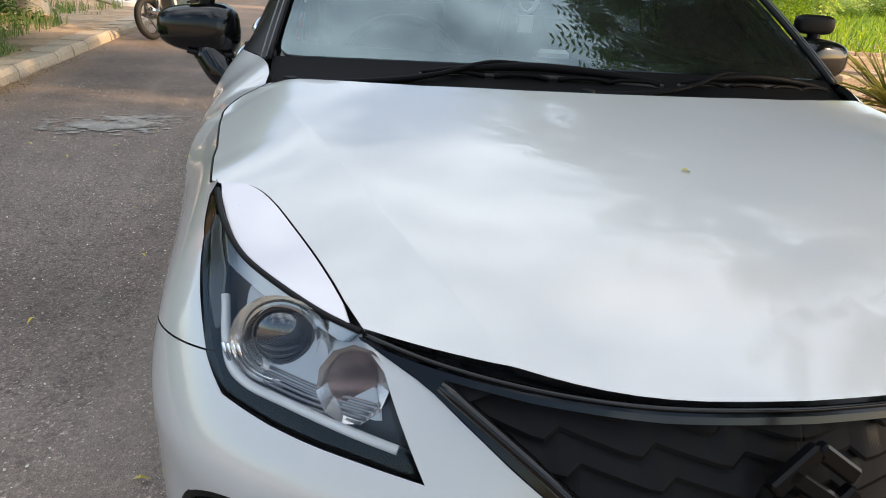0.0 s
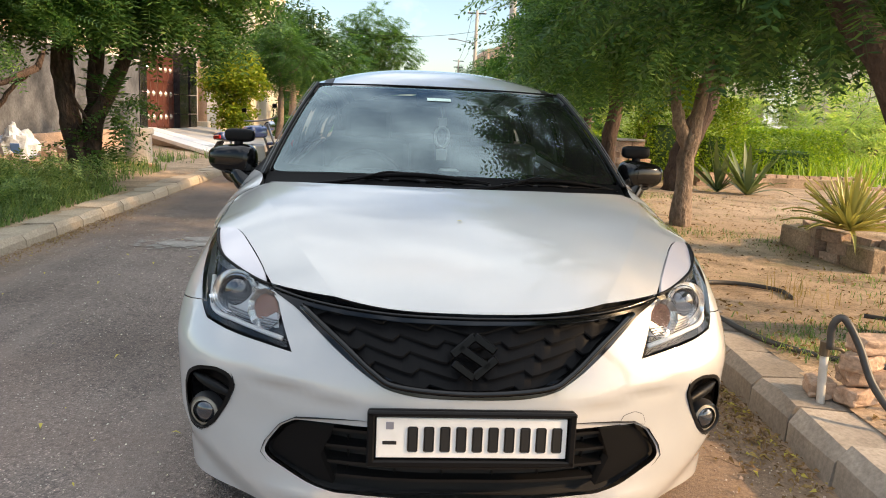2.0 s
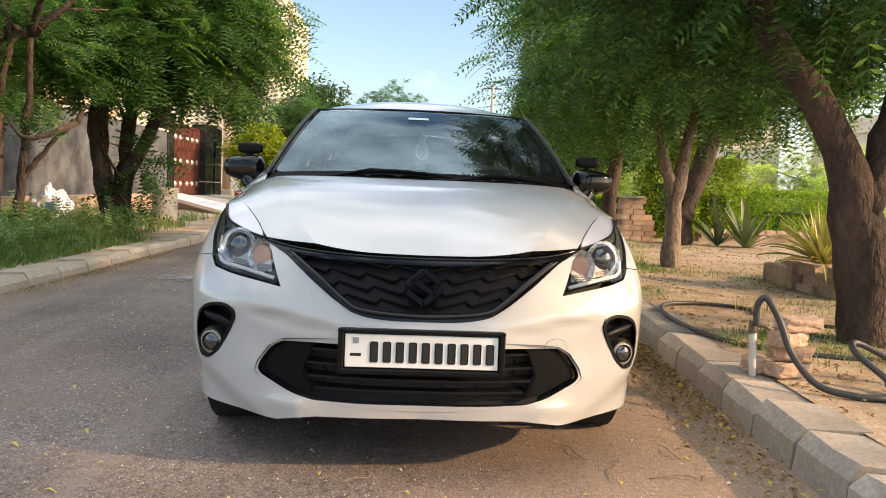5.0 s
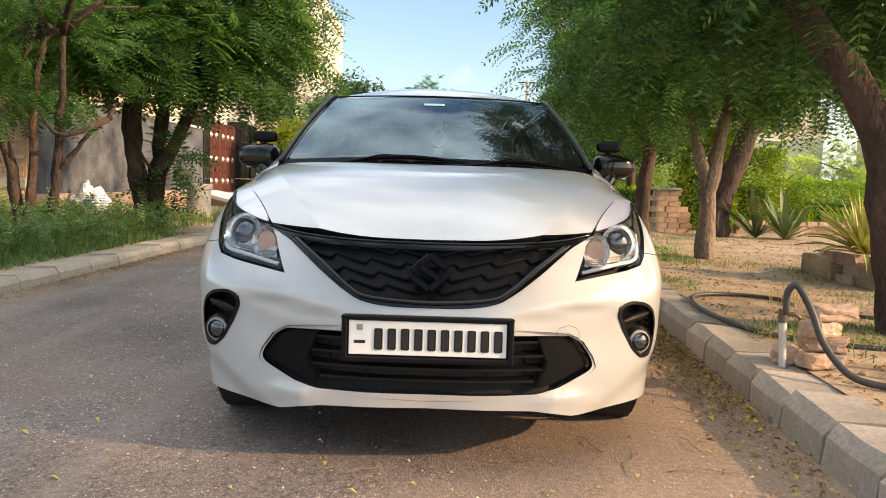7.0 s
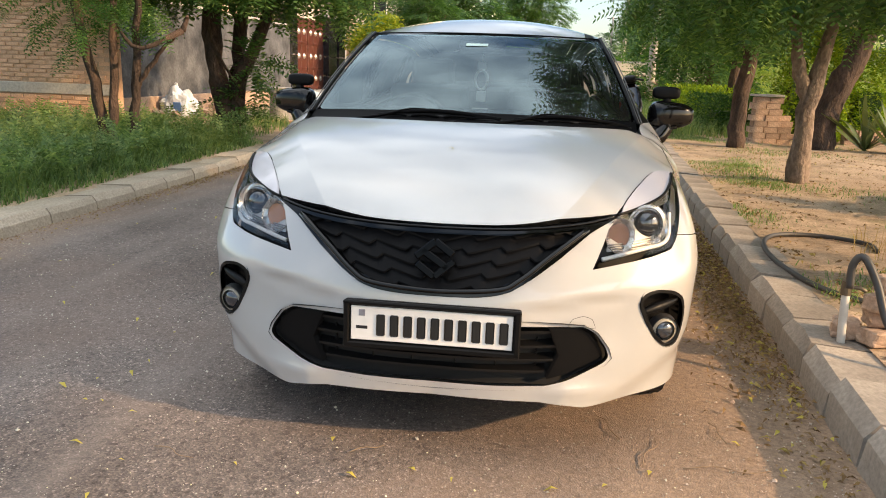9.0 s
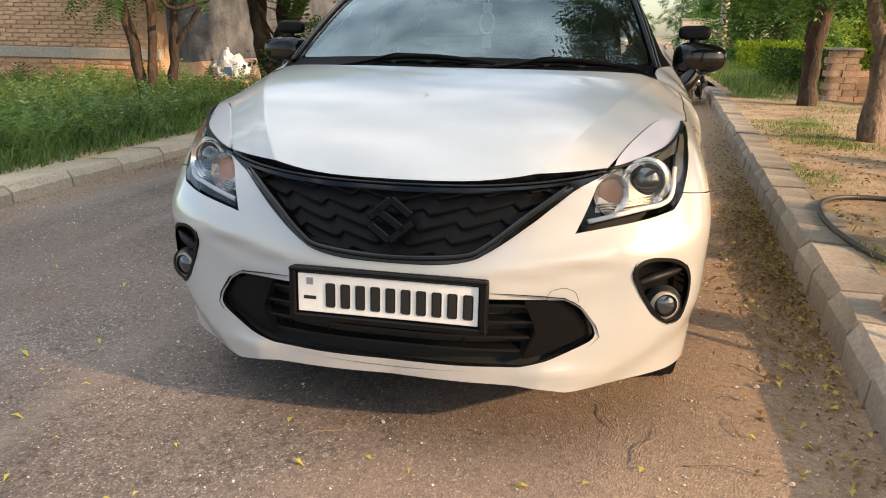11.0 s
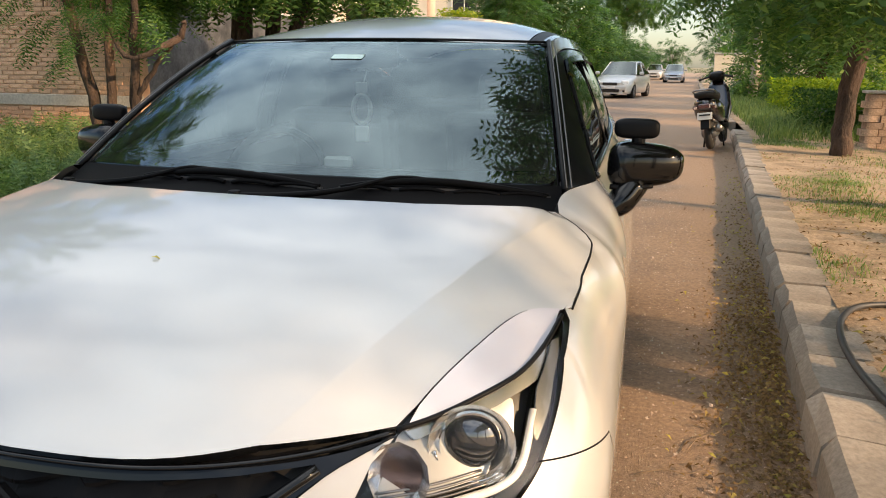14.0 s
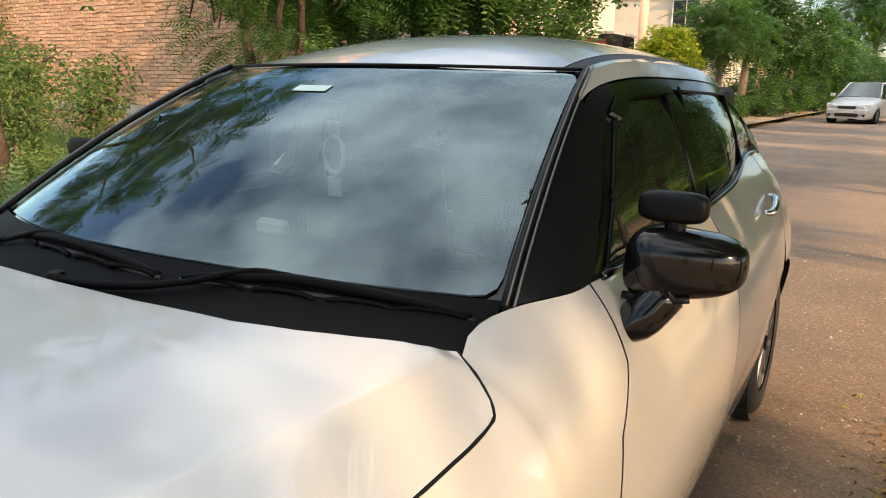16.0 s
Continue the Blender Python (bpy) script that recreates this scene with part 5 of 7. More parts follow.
for x in xs:
    part("plate_bar", box_bm((.027, .003, .068), (x, -.0085, -.002), .004), M_PLATE_INK, plate).matrix_basis = tilt
part("plate_bar", box_bm((.036, .002, .010), (-.214, -.0085, -.012), .001), M_PLATE_INK, plate).matrix_basis = tilt
part("plate_mark", box_bm((.020, .002, .020), (-.214, -.0085, .034), .001), plain("plate_foil", (.35, .36, .42), .3, .5), plate).matrix_basis = tilt


def wheel_parts(parent, x, y, sx, r=.308, width=.195, spokes=10):
    w = new("wheel")
    w.parent, w.matrix_basis = parent, pose(x, y, r)
    tagged(w, "black alloy wheel with rubber tyre")
    prof = [(r * .66, -.48), (r * .90, -.50), (r * .985, -.40), (r, -.25), (r, .25), (r * .985, .40), (r * .90, .50), (r * .66, .48)]
    a = np.linspace(0, 2 * np.pi, 40, endpoint=False)
    v = np.concatenate([np.stack([np.full(40, q * width), rr * np.cos(a), rr * np.sin(a)], 1) for rr, q in prof])
    f = np.array([(i * 40 + j, i * 40 + (j + 1) % 40, (i + 1) * 40 + (j + 1) % 40, (i + 1) * 40 + j) for i in range(7) for j in range(40)])
    put_part("tyre", mesh_np("tyre", v, f, M_RUBBER, True), w)
    rot = pose(0, 0, 0, 0, 90, 0)
    part("rim", disc_bm(r * .67, r * .67, width * .9, rot, 40, caps=False), M_STEEL, w, "", True)
    part("brake_disc", disc_bm(.12, .12, .02, rot, 24), M_STEEL, w)
    part("hub", disc_bm(.035, .030, .03, Matrix.Translation((sx * width * .40, 0, 0)) @ rot, 16), M_MATT, w)
    for k in range(spokes):
        bm = box_bm((.022, .030, r * .60), (sx * width * .38, 0, r * .36), .006)
        part("spoke", bm, M_STEEL, w).matrix_basis = pose(0, 0, 0, 360 / spokes * k, 0, 0)
    return w


for sx in (-1, 1):
    for y in (.81, 3.33):
        wheel_parts(car, .738 * sx, y, sx)
        part("wheel_well", disc_bm(.352, .352, .24, Matrix.Translation((.70 * sx, y, .33)) @ pose(0, 0, 0, 0, 90, 0), 28, caps=False), M_DARK, car)

# cabin
part("dashboard", box_bm((1.24, .42, .22), (0, 1.22, .90), .05, None, None, 2), M_MATT, car, "dark dashboard")
for sx in (-1, 1):
    seat = new("car_seat")
    seat.parent = car
    tagged(seat, "dark cloth front seat")
    part("cushion", box_bm((.48, .50, .14), (.34 * sx, 2.0, .55), .04, None, None, 2), M_SEAT, seat)
    part("backrest", box_bm((.46, .12, .60), (.34 * sx, 2.26, .84), .04, pose(0, 0, 0, 12, 0, 0), None, 2), M_SEAT, seat)
    part("headrest", box_bm((.25, .09, .17), (.34 * sx, 2.34, 1.20), .03, None, None, 2), M_SEAT, seat)
part("rear_bench", box_bm((1.2, .14, .62), (0, 3.15, .84), .04, pose(0, 0, 0, 14, 0, 0), None, 2), M_SEAT, car)
bm = bmesh.new()
bmesh.ops.create_circle(bm, segments=4, radius=.01)
bm.free()
ring_c = Vector((-.34, 1.58, .92))
rp = [ring_c + pose(0, 0, 0, -25, 0, 0).to_3x3() @ Vector((.185 * math.cos(a), 0, .185 * math.sin(a))) for a in np.linspace(0, 2 * math.pi, 30)]
tube_part("steering_wheel", [tuple(p) for p in rp], .014, M_MATT, car, 40, 8)
part("rear_lining", box_bm((1.14, .04, .66), (0, 3.50, 1.02), .02), M_SEAT, car, "dark lining of the tailgate")
for sx in (-1, 1):
    part("side_lining", box_bm((.03, .30, .50), (.60 * sx, 3.40, 1.0), .01, pose(0, 0, 0, 0, -8 * sx, 0)), M_SEAT, car)
part("rear_view_mirror", box_bm((.23, .03, .065), (0, 1.58, 1.335), .012, None, None, 2), M_MATT, car)
skin("windscreen_sticker", lambda u, w: screen(u, w) + np.array([0, -.0012, .0020]), [(-.12, .785), (.055, .785), (.055, .828), (-.12, .828)], [], .05, .001, M_STICKER, car, "pale green paper sticker", gap=0)
orn = new("hanging_ornament")
orn.parent = car
tagged(orn, "pale hanging charm")
oc = Vector((.005, 1.535, 1.175))
tube_part("cord", [tuple(oc + Vector((0, .05, .12))), tuple(oc + Vector((0, 0, .05)))], .002, M_ORN, orn, 2, 5)
tube_part("loop", [tuple(oc + Vector((.030 * math.cos(a), 0, .045 * math.sin(a)))) for a in np.linspace(0, 2 * math.pi, 18)], .007, M_ORN, orn, 26, 6)
part("tag", box_bm((.046, .004, .05), tuple(oc + Vector((0, 0, -.078))), .002), M_ORN, orn)
part("upper_tag", box_bm((.040, .004, .036), tuple(oc + Vector((0, 0, .066))), .002), M_ORN, orn)
part("dash_figure", box_bm((.085, .03, .035), (.02, 1.30, 1.034), .008), M_ORN, car, "small pale object on the dashboard")

# tail: hatch glass and lid, lamps
hv = []
for z, yy, hw in ((1.40, 3.62, .50), (1.28, 3.70, .53), (1.10, 3.80, .57), (1.0, 3.885, .60)):
    hv.append([(hw * u, yy - .06 * u * u, z - .05 * u * u) for u in np.linspace(-1, 1, 9)])
hv = np.array(hv).reshape(-1, 3)
put_part("rear_window", mesh_np("rear_window", hv, np.array([(i * 9 + j, i * 9 + j + 1, i * 9 + j + 10, i * 9 + j + 9) for i in range(3) for j in range(8)]), M_TINT, True), car)
for sx in (-1, 1):
    part("tail_lamp", box_bm((.16, .06, .20), (.645 * sx, 3.83, .88), .03, pose(0, 0, 0, 0, 0, 25 * sx)), M_REDLAMP, car)

# ---- trees ----
make_tree("young tree with grey-brown forked trunk and feathery green crown", (3.13, 6.66, .13),
          [([(0, 0, -.05), (.0, 0, .5), (.03, 0, 1.05), (.13, .03, 1.5), (.24, .05, 2.1), (.3, .1, 2.9)], [.125, .096, .086, .066, .046, .03]),
           ([(.01, 0, .88), (-.13, .02, 1.2), (-.22, .05, 1.65), (-.28, .1, 2.3)], [.078, .064, .052, .035])],
          [(x, y * .7, z, rx, ry * .58, rz) for x, y, z, rx, ry, rz in (
              (0, .2, 2.45, 1.4, 1.5, .62), (-1.15, -.4, 2.3, .95, 1.1, .70), (-.95, .8, 3.0, 1.0, 1.2, .9), (1.2, .3, 2.55, 1.1, 1.2, .7), (.2, .6, 3.4, 1.4, 1.4, .8),
              (-.3, -1.0, 2.35, 1.0, .9, .5), (.7, -.8, 2.3, .9, .8, .5), (.1, -.5, 2.1, .6, .5, .3), (-1.1, .5, 2.0, .6, .7, .35))],
          1000, leaf=FROND_FINE, material=M_LEAF_M, bark=M_BARK, seed=11)
make_tree("leaning tree with rough reddish-brown trunk, overhanging the lane", (2.76, 2.02, .13),
          [([(0, 0, -.05), (-.02, 0, .15), (-.10, 0, .6), (-.16, 0, .9), (-.30, .0, 1.25), (-.52, .02, 1.6), (-.76, .05, 1.9), (-1.1, .3, 2.9)], [.20, .155, .145, .135, .100, .088, .080, .04]),
           ([(-.13, 0, .82), (.02, .03, 1.2), (.14, .05, 1.7), (.25, .1, 2.6)], [.115, .100, .08, .05])],
          [(-.9, .9, 2.75, 1.1, 1.1, .4), (.3, .5, 3.1, 1.3, 1.0, .7), (-1.5, 2.0, 2.85, 1.0, 1.1, .30), (.6, 1.5, 2.9, 1.1, 1.0, .8), (-.5, -.3, 3.2, 1.1, 1.0, .5), (-.1, -1.2, 3.15, 1.0, 1.0, .5), (-.45, 1.8, 2.5, .7, .7, .45), (.35, 1.2, 2.4, .6, .6, .4), (-.55, -.1, 2.35, .45, .45, .40), (.15, .9, 2.2, .5, .4, .35), (-.55, .35, 1.98, .5, .4, .25), (-.95, .95, 2.05, .6, .5, .3), (.25, .1, 1.95, .4, .4, .25), (2.0, -.15, 2.15, .75, .40, .50), (-1.40, .80, 2.70, .70, .80, .25), (-1.40, .15, 2.60, .65, .65, .22)],
          760, leaf=FROND_FINE, bark=M_BARK_D, seed=12)
make_tree("slim tree with dark trunk under a drooping feathery crown", (3.52, 11.2, .13),
          [([(0, 0, -.05), (.02, 0, .8), (.1, 0, 1.7), (.1, 0, 2.6)], [.14, .12, .11, .07])],
          [(0, 0, 3.0, 1.4, .9, .9), (-.7, -.3, 2.7, .9, .7, .8), (-.7, .5, 3.8, 1.1, .8, 1.0), (1, .2, 3.2, 1.1, .8, .9), (.3, .2, 4.4, 1.5, 1.0, .9), (-.2, -.1, 2.05, .9, .6, .4)],
          560, material=M_LEAF_M, bark=M_BARK_D, seed=13)
make_tree("thick leaning trunk wrapped in climbing leaves", (5.05, 11.9, .13),
          [([(0, 0, -.05), (.10, 0, .7), (.40, 0, 1.5), (.75, 0, 2.6)], [.25, .21, .19, .12])],
          [(.8, .2, 3.6, 1.7, 1.6, .9), (-.6, 0, 3.4, 1.3, 1.3, .8), (2.0, .2, 3.4, 1.3, 1.3, .9), (.6, .5, 4.6, 1.6, 1.5, .8)],
          400, bark=M_BARK_D, seed=14)
for k, (x, y, h) in enumerate(((5.5, 15.5, 3.1), (5.5, 20.5, 3.5), (6.0, 26.0, 3.2), (6.3, 33, 3.4), (6.8, 42, 3.6), (7.4, 52, 3.8))):
    make_tree("feathery roadside tree in the row along the lane", (x, y, .12),
              [([(0, 0, -.05), (.05, 0, 1.0), (.1, .05, h * .75)], [.15, .12, .07])],
              [(0, 0, h, 1.5, 1.5, 1.0), (-1.1, .2, h - .3, 1.2, 1.2, .9), (.9, -.3, h - .2, 1.2, 1.2, .9), (-.2, .2, h + 1.1, 1.6, 1.5, 1.0)]
              + ([(0, 0, 1.2, 1.3, 1.3, 1.0)] if y > 25 else []),
              300 if y < 30 else 160, leaf=FROND_BIG, material=M_LEAF_M, bark=M_BARK_D, seed=20 + k)
# two unseen trees, added so their flat crowns shade the bonnet and left road
for k, (x, y) in enumerate(((4.2, -3.3), (4.1, -7.6))):
    make_tree("feathery roadside tree in the row along the lane", (x, y, .13),
              [([(0, 0, -.05), (.05, 0, 1.0), (.1, .3, 2.3), (.2, 1.0, 3.2)], [.15, .12, .10, .06])],
              [b for q in (-.4, .7, 1.7, 2.7, 3.6) for b in ((-.45, q, 3.29, .80, .80, .45), (.5, q, 3.65, .9, .8, .50))],
              600 if y > -4 else 240, leaf=FROND, bark=M_BARK_D, seed=40 + k)
make_tree("spreading many-stemmed dark tree with broad feathery crown", (-4.5, 9.7, .10),
          [([(0, 0, -.05), (-.10, 0, .6), (-.22, 0, 1.3), (-.25, .1, 2.4)], [.20, .15, .135, .09]),
           ([(.05, 0, 0), (.12, .05, .7), (.30, .1, 1.2), (.72, .1, 2.1), (1.0, .1, 2.8)], [.15, .12, .10, .085, .05]),
           ([(.02, .1, 0), (.05, .15, .8), (.12, .2, 1.6), (.2, .2, 2.5)], [.13, .11, .10, .07])],
          [(0, 0, 2.95, 1.5, 1.5, .70), (1.4, -.2, 2.75, 1.2, 1.2, .70), (-1.4, -.3, 2.8, 1.3, 1.3, .65), (1.0, -.9, 2.6, .9, .8, .45), (-.6, -1.2, 2.65, 1.2, .8, .45), (.8, .2, 3.9, 1.5, 1.5, .9), (-.9, .3, 4.0, 1.5, 1.5, .9), (1.6, .5, 3.3, .85, 1.0, .8), (-2.3, -.3, 3.2, 1.0, 1.0, .7), (.3, -1.0, 2.8, 1.1, .8, .45), (.30, -.1, .50, .22, .2, .25), (.40, 0, 1.1, .25, .2, .25), (-1.0, -.9, 2.2, .8, .6, .35), (-.3, -.9, 3.4, 1.7, .6, .8), (1.3, -.6, 3.3, 1.0, .6, .7)],
          900, leaf=FROND, material=M_LEAF_M, bark=M_BARK_D, seed=50)
make_tree("clump of thin dark stems with sparse twiggy foliage", (-4.75, 6.5, .10),
          [([(0, 0, -.05), (-.08, 0, .7), (-.3, 0, 1.8), (-.4, 0, 2.6)], [.075, .06, .05, .03]),
           ([(.05, 0, 0), (.12, 0, .8), (.2, .1, 2.5)], [.06, .05, .03]),
           ([(.25, .1, -.05), (.36, .1, .9), (.45, .1, 2.4)], [.06, .05, .03]),
           ([(.33, .1, .75), (.62, .1, 1.15), (.95, .1, 1.45)], [.035, .025, .012])],
          [(-.2, 0, 2.4, 1.0, .9, .9), (.5, .1, 2.2, .9, .9, .7), (-.7, -.1, 2.6, .7, .7, .5), (.2, 0, 3.3, 1.3, 1.2, .8), (-.2, -.2, 1.6, .8, .5, .5), (-1.1, -.2, 3.2, .7, .7, .5)],
          470, leaf=FROND_NEEM, material=M_LEAF_M, bark=M_BARK_D, seed=51, twigs=40)
make_tree("tall dark tree standing among the weeds", (-5.75, 3.95, .10),
          [([(0, 0, -.05), (.02, 0, .8), (-.05, 0, 1.8), (-.1, 0, 3.0)], [.085, .07, .06, .04])],
          [(0, -.3, 3.4, 1.2, 1.2, .8), (.2, .9, 3.6, 1.1, 1.1, .9), (-.3, -1.2, 3.5, 1.0, 1.0, .8), (.0, .2, 4.6, 1.2, 1.3, .7), (.2, .5, 2.5, .35, .5, .30)],
          420, leaf=FROND, twigs=10, material=M_LEAF_L, bark=M_BARK_D, seed=53)
for k, (x, y, h, r, mt, lf, per, fl, lab) in enumerate((
        (-5.35, 25.5, 2.1, .95, M_LEAF_Y, oval_leaf(.13, .07), 5200, 0, "bright yellow-green ornamental bush by the gate"),
        (-4.1, 27.5, 3.0, 1.3, M_LEAF_L, FROND, 560, 0, "weeping light green tree with hanging leaves"),
        (-4.4, 34, 3.9, 1.9, M_LEAF_D, oval_leaf(.30, .09), 900, 40, "frangipani tree with dark leaves and white blossoms"),
        (-3.4, 40, 3.6, 1.7, M_LEAF_L, FROND_BIG, 230, 0, "rounded light green roadside tree"),
        (-3.0, 47, 2.9, 1.8, M_LEAF_L, FROND_BIG, 220, 0, "rounded light green roadside tree"),
        (-2.7, 56, 2.5, 1.9, M_LEAF_L, FROND_BIG, 190, 0, "rounded light green roadside tree"),
        (-2.2, 67, 2.4, 2.0, M_LEAF, FROND_BIG, 160, 0, "rounded green roadside tree"),
        (-1.6, 80, 2.4, 2.2, M_LEAF, FROND_BIG, 150, 0, "rounded green roadside tree"),
        (-1.9, 92, 8.6, 4.2, M_LEAF_M, FROND_BIG, 300, 0, "tall broad tree far down the lane"),
        (11, 105, 5.0, 3.6, M_LEAF, FROND_BIG, 100, 0, "green tree far down the lane"),
        (4.6, 130, 3.0, 2.4, M_LEAF, FROND_BIG, 110, 0, "green tree closing the lane"),
        (-9.5, 6.0, 1.0, .8, M_WEED, OVAL, 1500, 0, "leafy shrub among the weeds"),
        (-6.6, 4.6, 1.0, .6, M_WEED, oval_leaf(.06, .028), 4200, 0, "pale leafy shrub among the weeds"),
        (-7.6, 6.3, 1.0, .55, M_WEED, OVAL, 2000, 0, "pale leafy shrub among the weeds"),
        (-15.2, 8.5, 2.2, 1.6, M_LEAF_L, OVAL, 2600, 0, "bright leafy tree beyond the brick wall"))):
    make_tree(lab, (x, y, .1),
              [([(0, 0, -.05), (.05, 0, h * .4), (.1, 0, h * .75)], [.045 * h, .035 * h, .02 * h])],
              [(0, 0, h, r, r, r * .62), (-.5 * r, .2, h - .25 * r, .75 * r, .75 * r, .6 * r), (.55 * r, -.2, h - .2 * r, .75 * r, .7 * r, .6 * r), (.1, .1, h + .5 * r, .8 * r, .8 * r, .5 * r)]
              + ([(0, 0, h * .45, r * .75, r * .75, h * .32)] if h < 2.5 or 38 < y < 90 else []),
              per, leaf=lf, material=mt, bark=M_BARK, seed=60 + k, flowers=fl, twigs=14)
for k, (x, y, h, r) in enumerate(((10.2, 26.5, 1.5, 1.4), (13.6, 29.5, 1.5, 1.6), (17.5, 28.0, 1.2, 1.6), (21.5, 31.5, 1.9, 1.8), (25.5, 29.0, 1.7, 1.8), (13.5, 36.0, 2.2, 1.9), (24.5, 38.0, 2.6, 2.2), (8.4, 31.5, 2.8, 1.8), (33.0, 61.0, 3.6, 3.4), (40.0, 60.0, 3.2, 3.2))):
    make_tree("bushy tree among the open plots, leaves paled for sun and haze", (x, y, .1), [([(0, 0, -.05), (.05, 0, h * .4), (.1, 0, h * .75)], [.10, .08, .05])],
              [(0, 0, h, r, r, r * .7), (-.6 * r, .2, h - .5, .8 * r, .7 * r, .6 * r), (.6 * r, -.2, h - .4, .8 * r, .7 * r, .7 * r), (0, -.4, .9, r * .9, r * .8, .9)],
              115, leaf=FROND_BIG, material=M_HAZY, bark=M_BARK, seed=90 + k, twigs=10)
for k, (x, y, s) in enumerate(((4.7, 29.5, .7), (5.1, 35.0, .8), (5.9, 46.5, 1.1), (6.4, 56, 1.3), (-4.1, 36, 1.0), (-3.6, 43, 1.1), (-3.3, 51.5, 1.2), (-2.9, 61, 1.3), (-2.4, 73, 1.4), (-.6, 98, 1.8), (.6, 116, 2.0))):
    make_tree("leafy bush along the verge", (x, y, .1), [([(0, 0, -.05), (.05, 0, .5), (.1, 0, 1.0)], [.06, .05, .03])],
              [(0, 0, 1.2 * s, 1.2 * s, 1.5 * s, .9 * s), (0, .8, .7 * s, 1.1 * s, 1.3 * s, .7 * s), (0, -1.0, .9 * s, 1.0 * s, 1.2 * s, .8 * s)],
              130, leaf=FROND_BIG, material=M_LEAF_L, bark=M_BARK, seed=120 + k, twigs=8, category="bush")
# ---- walls, gates and houses ----
def brick_mesh(l, d, h, g, material, j=.004):
    bm = box_bm((l, d, h), (0, 0, 0), .005)
    for v in bm.verts:
        v.co += Vector(g.normal(0, j * .5, 3))
    me = bpy.data.meshes.new("brick")
    bm.to_mesh(me)
    bm.free()
    me.materials.append(material)
    return me


def brick_face(parent, x0, x1, z0, z1, y, near, seed, l=.195, h=.052, joint=.011, skip=()):
    """Courses of bricks proud of a wall that faces -y; those with near(x, z) are single parts, the rest joined."""
    g = np.random.default_rng(seed)
    kinds = [brick_mesh(l, .10, h, g, M_BRICK) for _ in range(8)]
    tmpl = np.array([(sx * l / 2, sy * .05, sz * h / 2) for sx in (-1, 1) for sy in (-1, 1) for sz in (-1, 1)])
    quads = np.array([(0, 1, 3, 2), (4, 6, 7, 5), (0, 4, 5, 1), (2, 3, 7, 6), (0, 2, 6, 4), (1, 5, 7, 3)])
    rest, z, row, count = [], z0 + h / 2, 0, 0
    while z < z1:
        x = x0 + l / 2 + (l / 2 if row % 2 else 0)
        while x < x1 - l / 2:
            if not any(a <= z <= b for a, b in skip):
                yy = y + abs(g.normal(0, .006))
                if near(x, z) and count < 290:
                    ob = new("brick", kinds[g.integers(8)])
                    ob.parent, ob.matrix_basis = parent, pose(x, yy + .100, z + g.normal(0, .003), 0, g.normal(0, 1.0), g.normal(0, 1.2))
                    count += 1
                else:
                    rest.append((tmpl + g.normal(0, .0035, tmpl.shape)) * [g.uniform(.90, 1.02), 1, g.uniform(.82, 1.06)] + [x + g.normal(0, .008), yy + .100, z + g.normal(0, .005)])
            x += l + joint
        z += h + joint
        row += 1
    if rest:
        v = np.concatenate(rest)
        f = (quads[None] + (np.arange(len(rest)) * 8)[:, None, None]).reshape(-1, 4)
        put_part("brickwork", mesh_np("brickwork", v, f, M_BRICK_J), parent, kind="stuff")


WY = 8.3
wall = tagged(new("wall_brick"), "tall unplastered red-orange brick wall with a grey cement band", "wall", kind="structure")
part("wall_core", box_bm((8.45, .24, 4.6), (-10.17, WY + .19, 2.2)), M_MORTAR, wall)
part("wall_return", box_bm((.24, 7.0, 4.6), (-14.28, WY + 3.8, 2.2)), M_MORTAR, wall)
part("cement_band", box_bm((8.47, .12, .16), (-10.17, WY + .10, .76), .008), M_PLINTH, wall)

gw = tagged(new("wall_grey"), "stained grey cement boundary wall", "wall", kind="structure")
part("wall_core", box_bm((.22, 11.9, 2.3), (-7.4, 14.75, 1.2), .01), M_GREYWALL, gw)
part("wall_cap", box_bm((.30, 11.9, .07), (-7.4, 14.75, 2.38), .01), M_CONC, gw)
part("wall_foot", box_bm((.26, 11.9, .45), (-7.38, 14.75, .30), .01), M_OLDBRICK, gw)


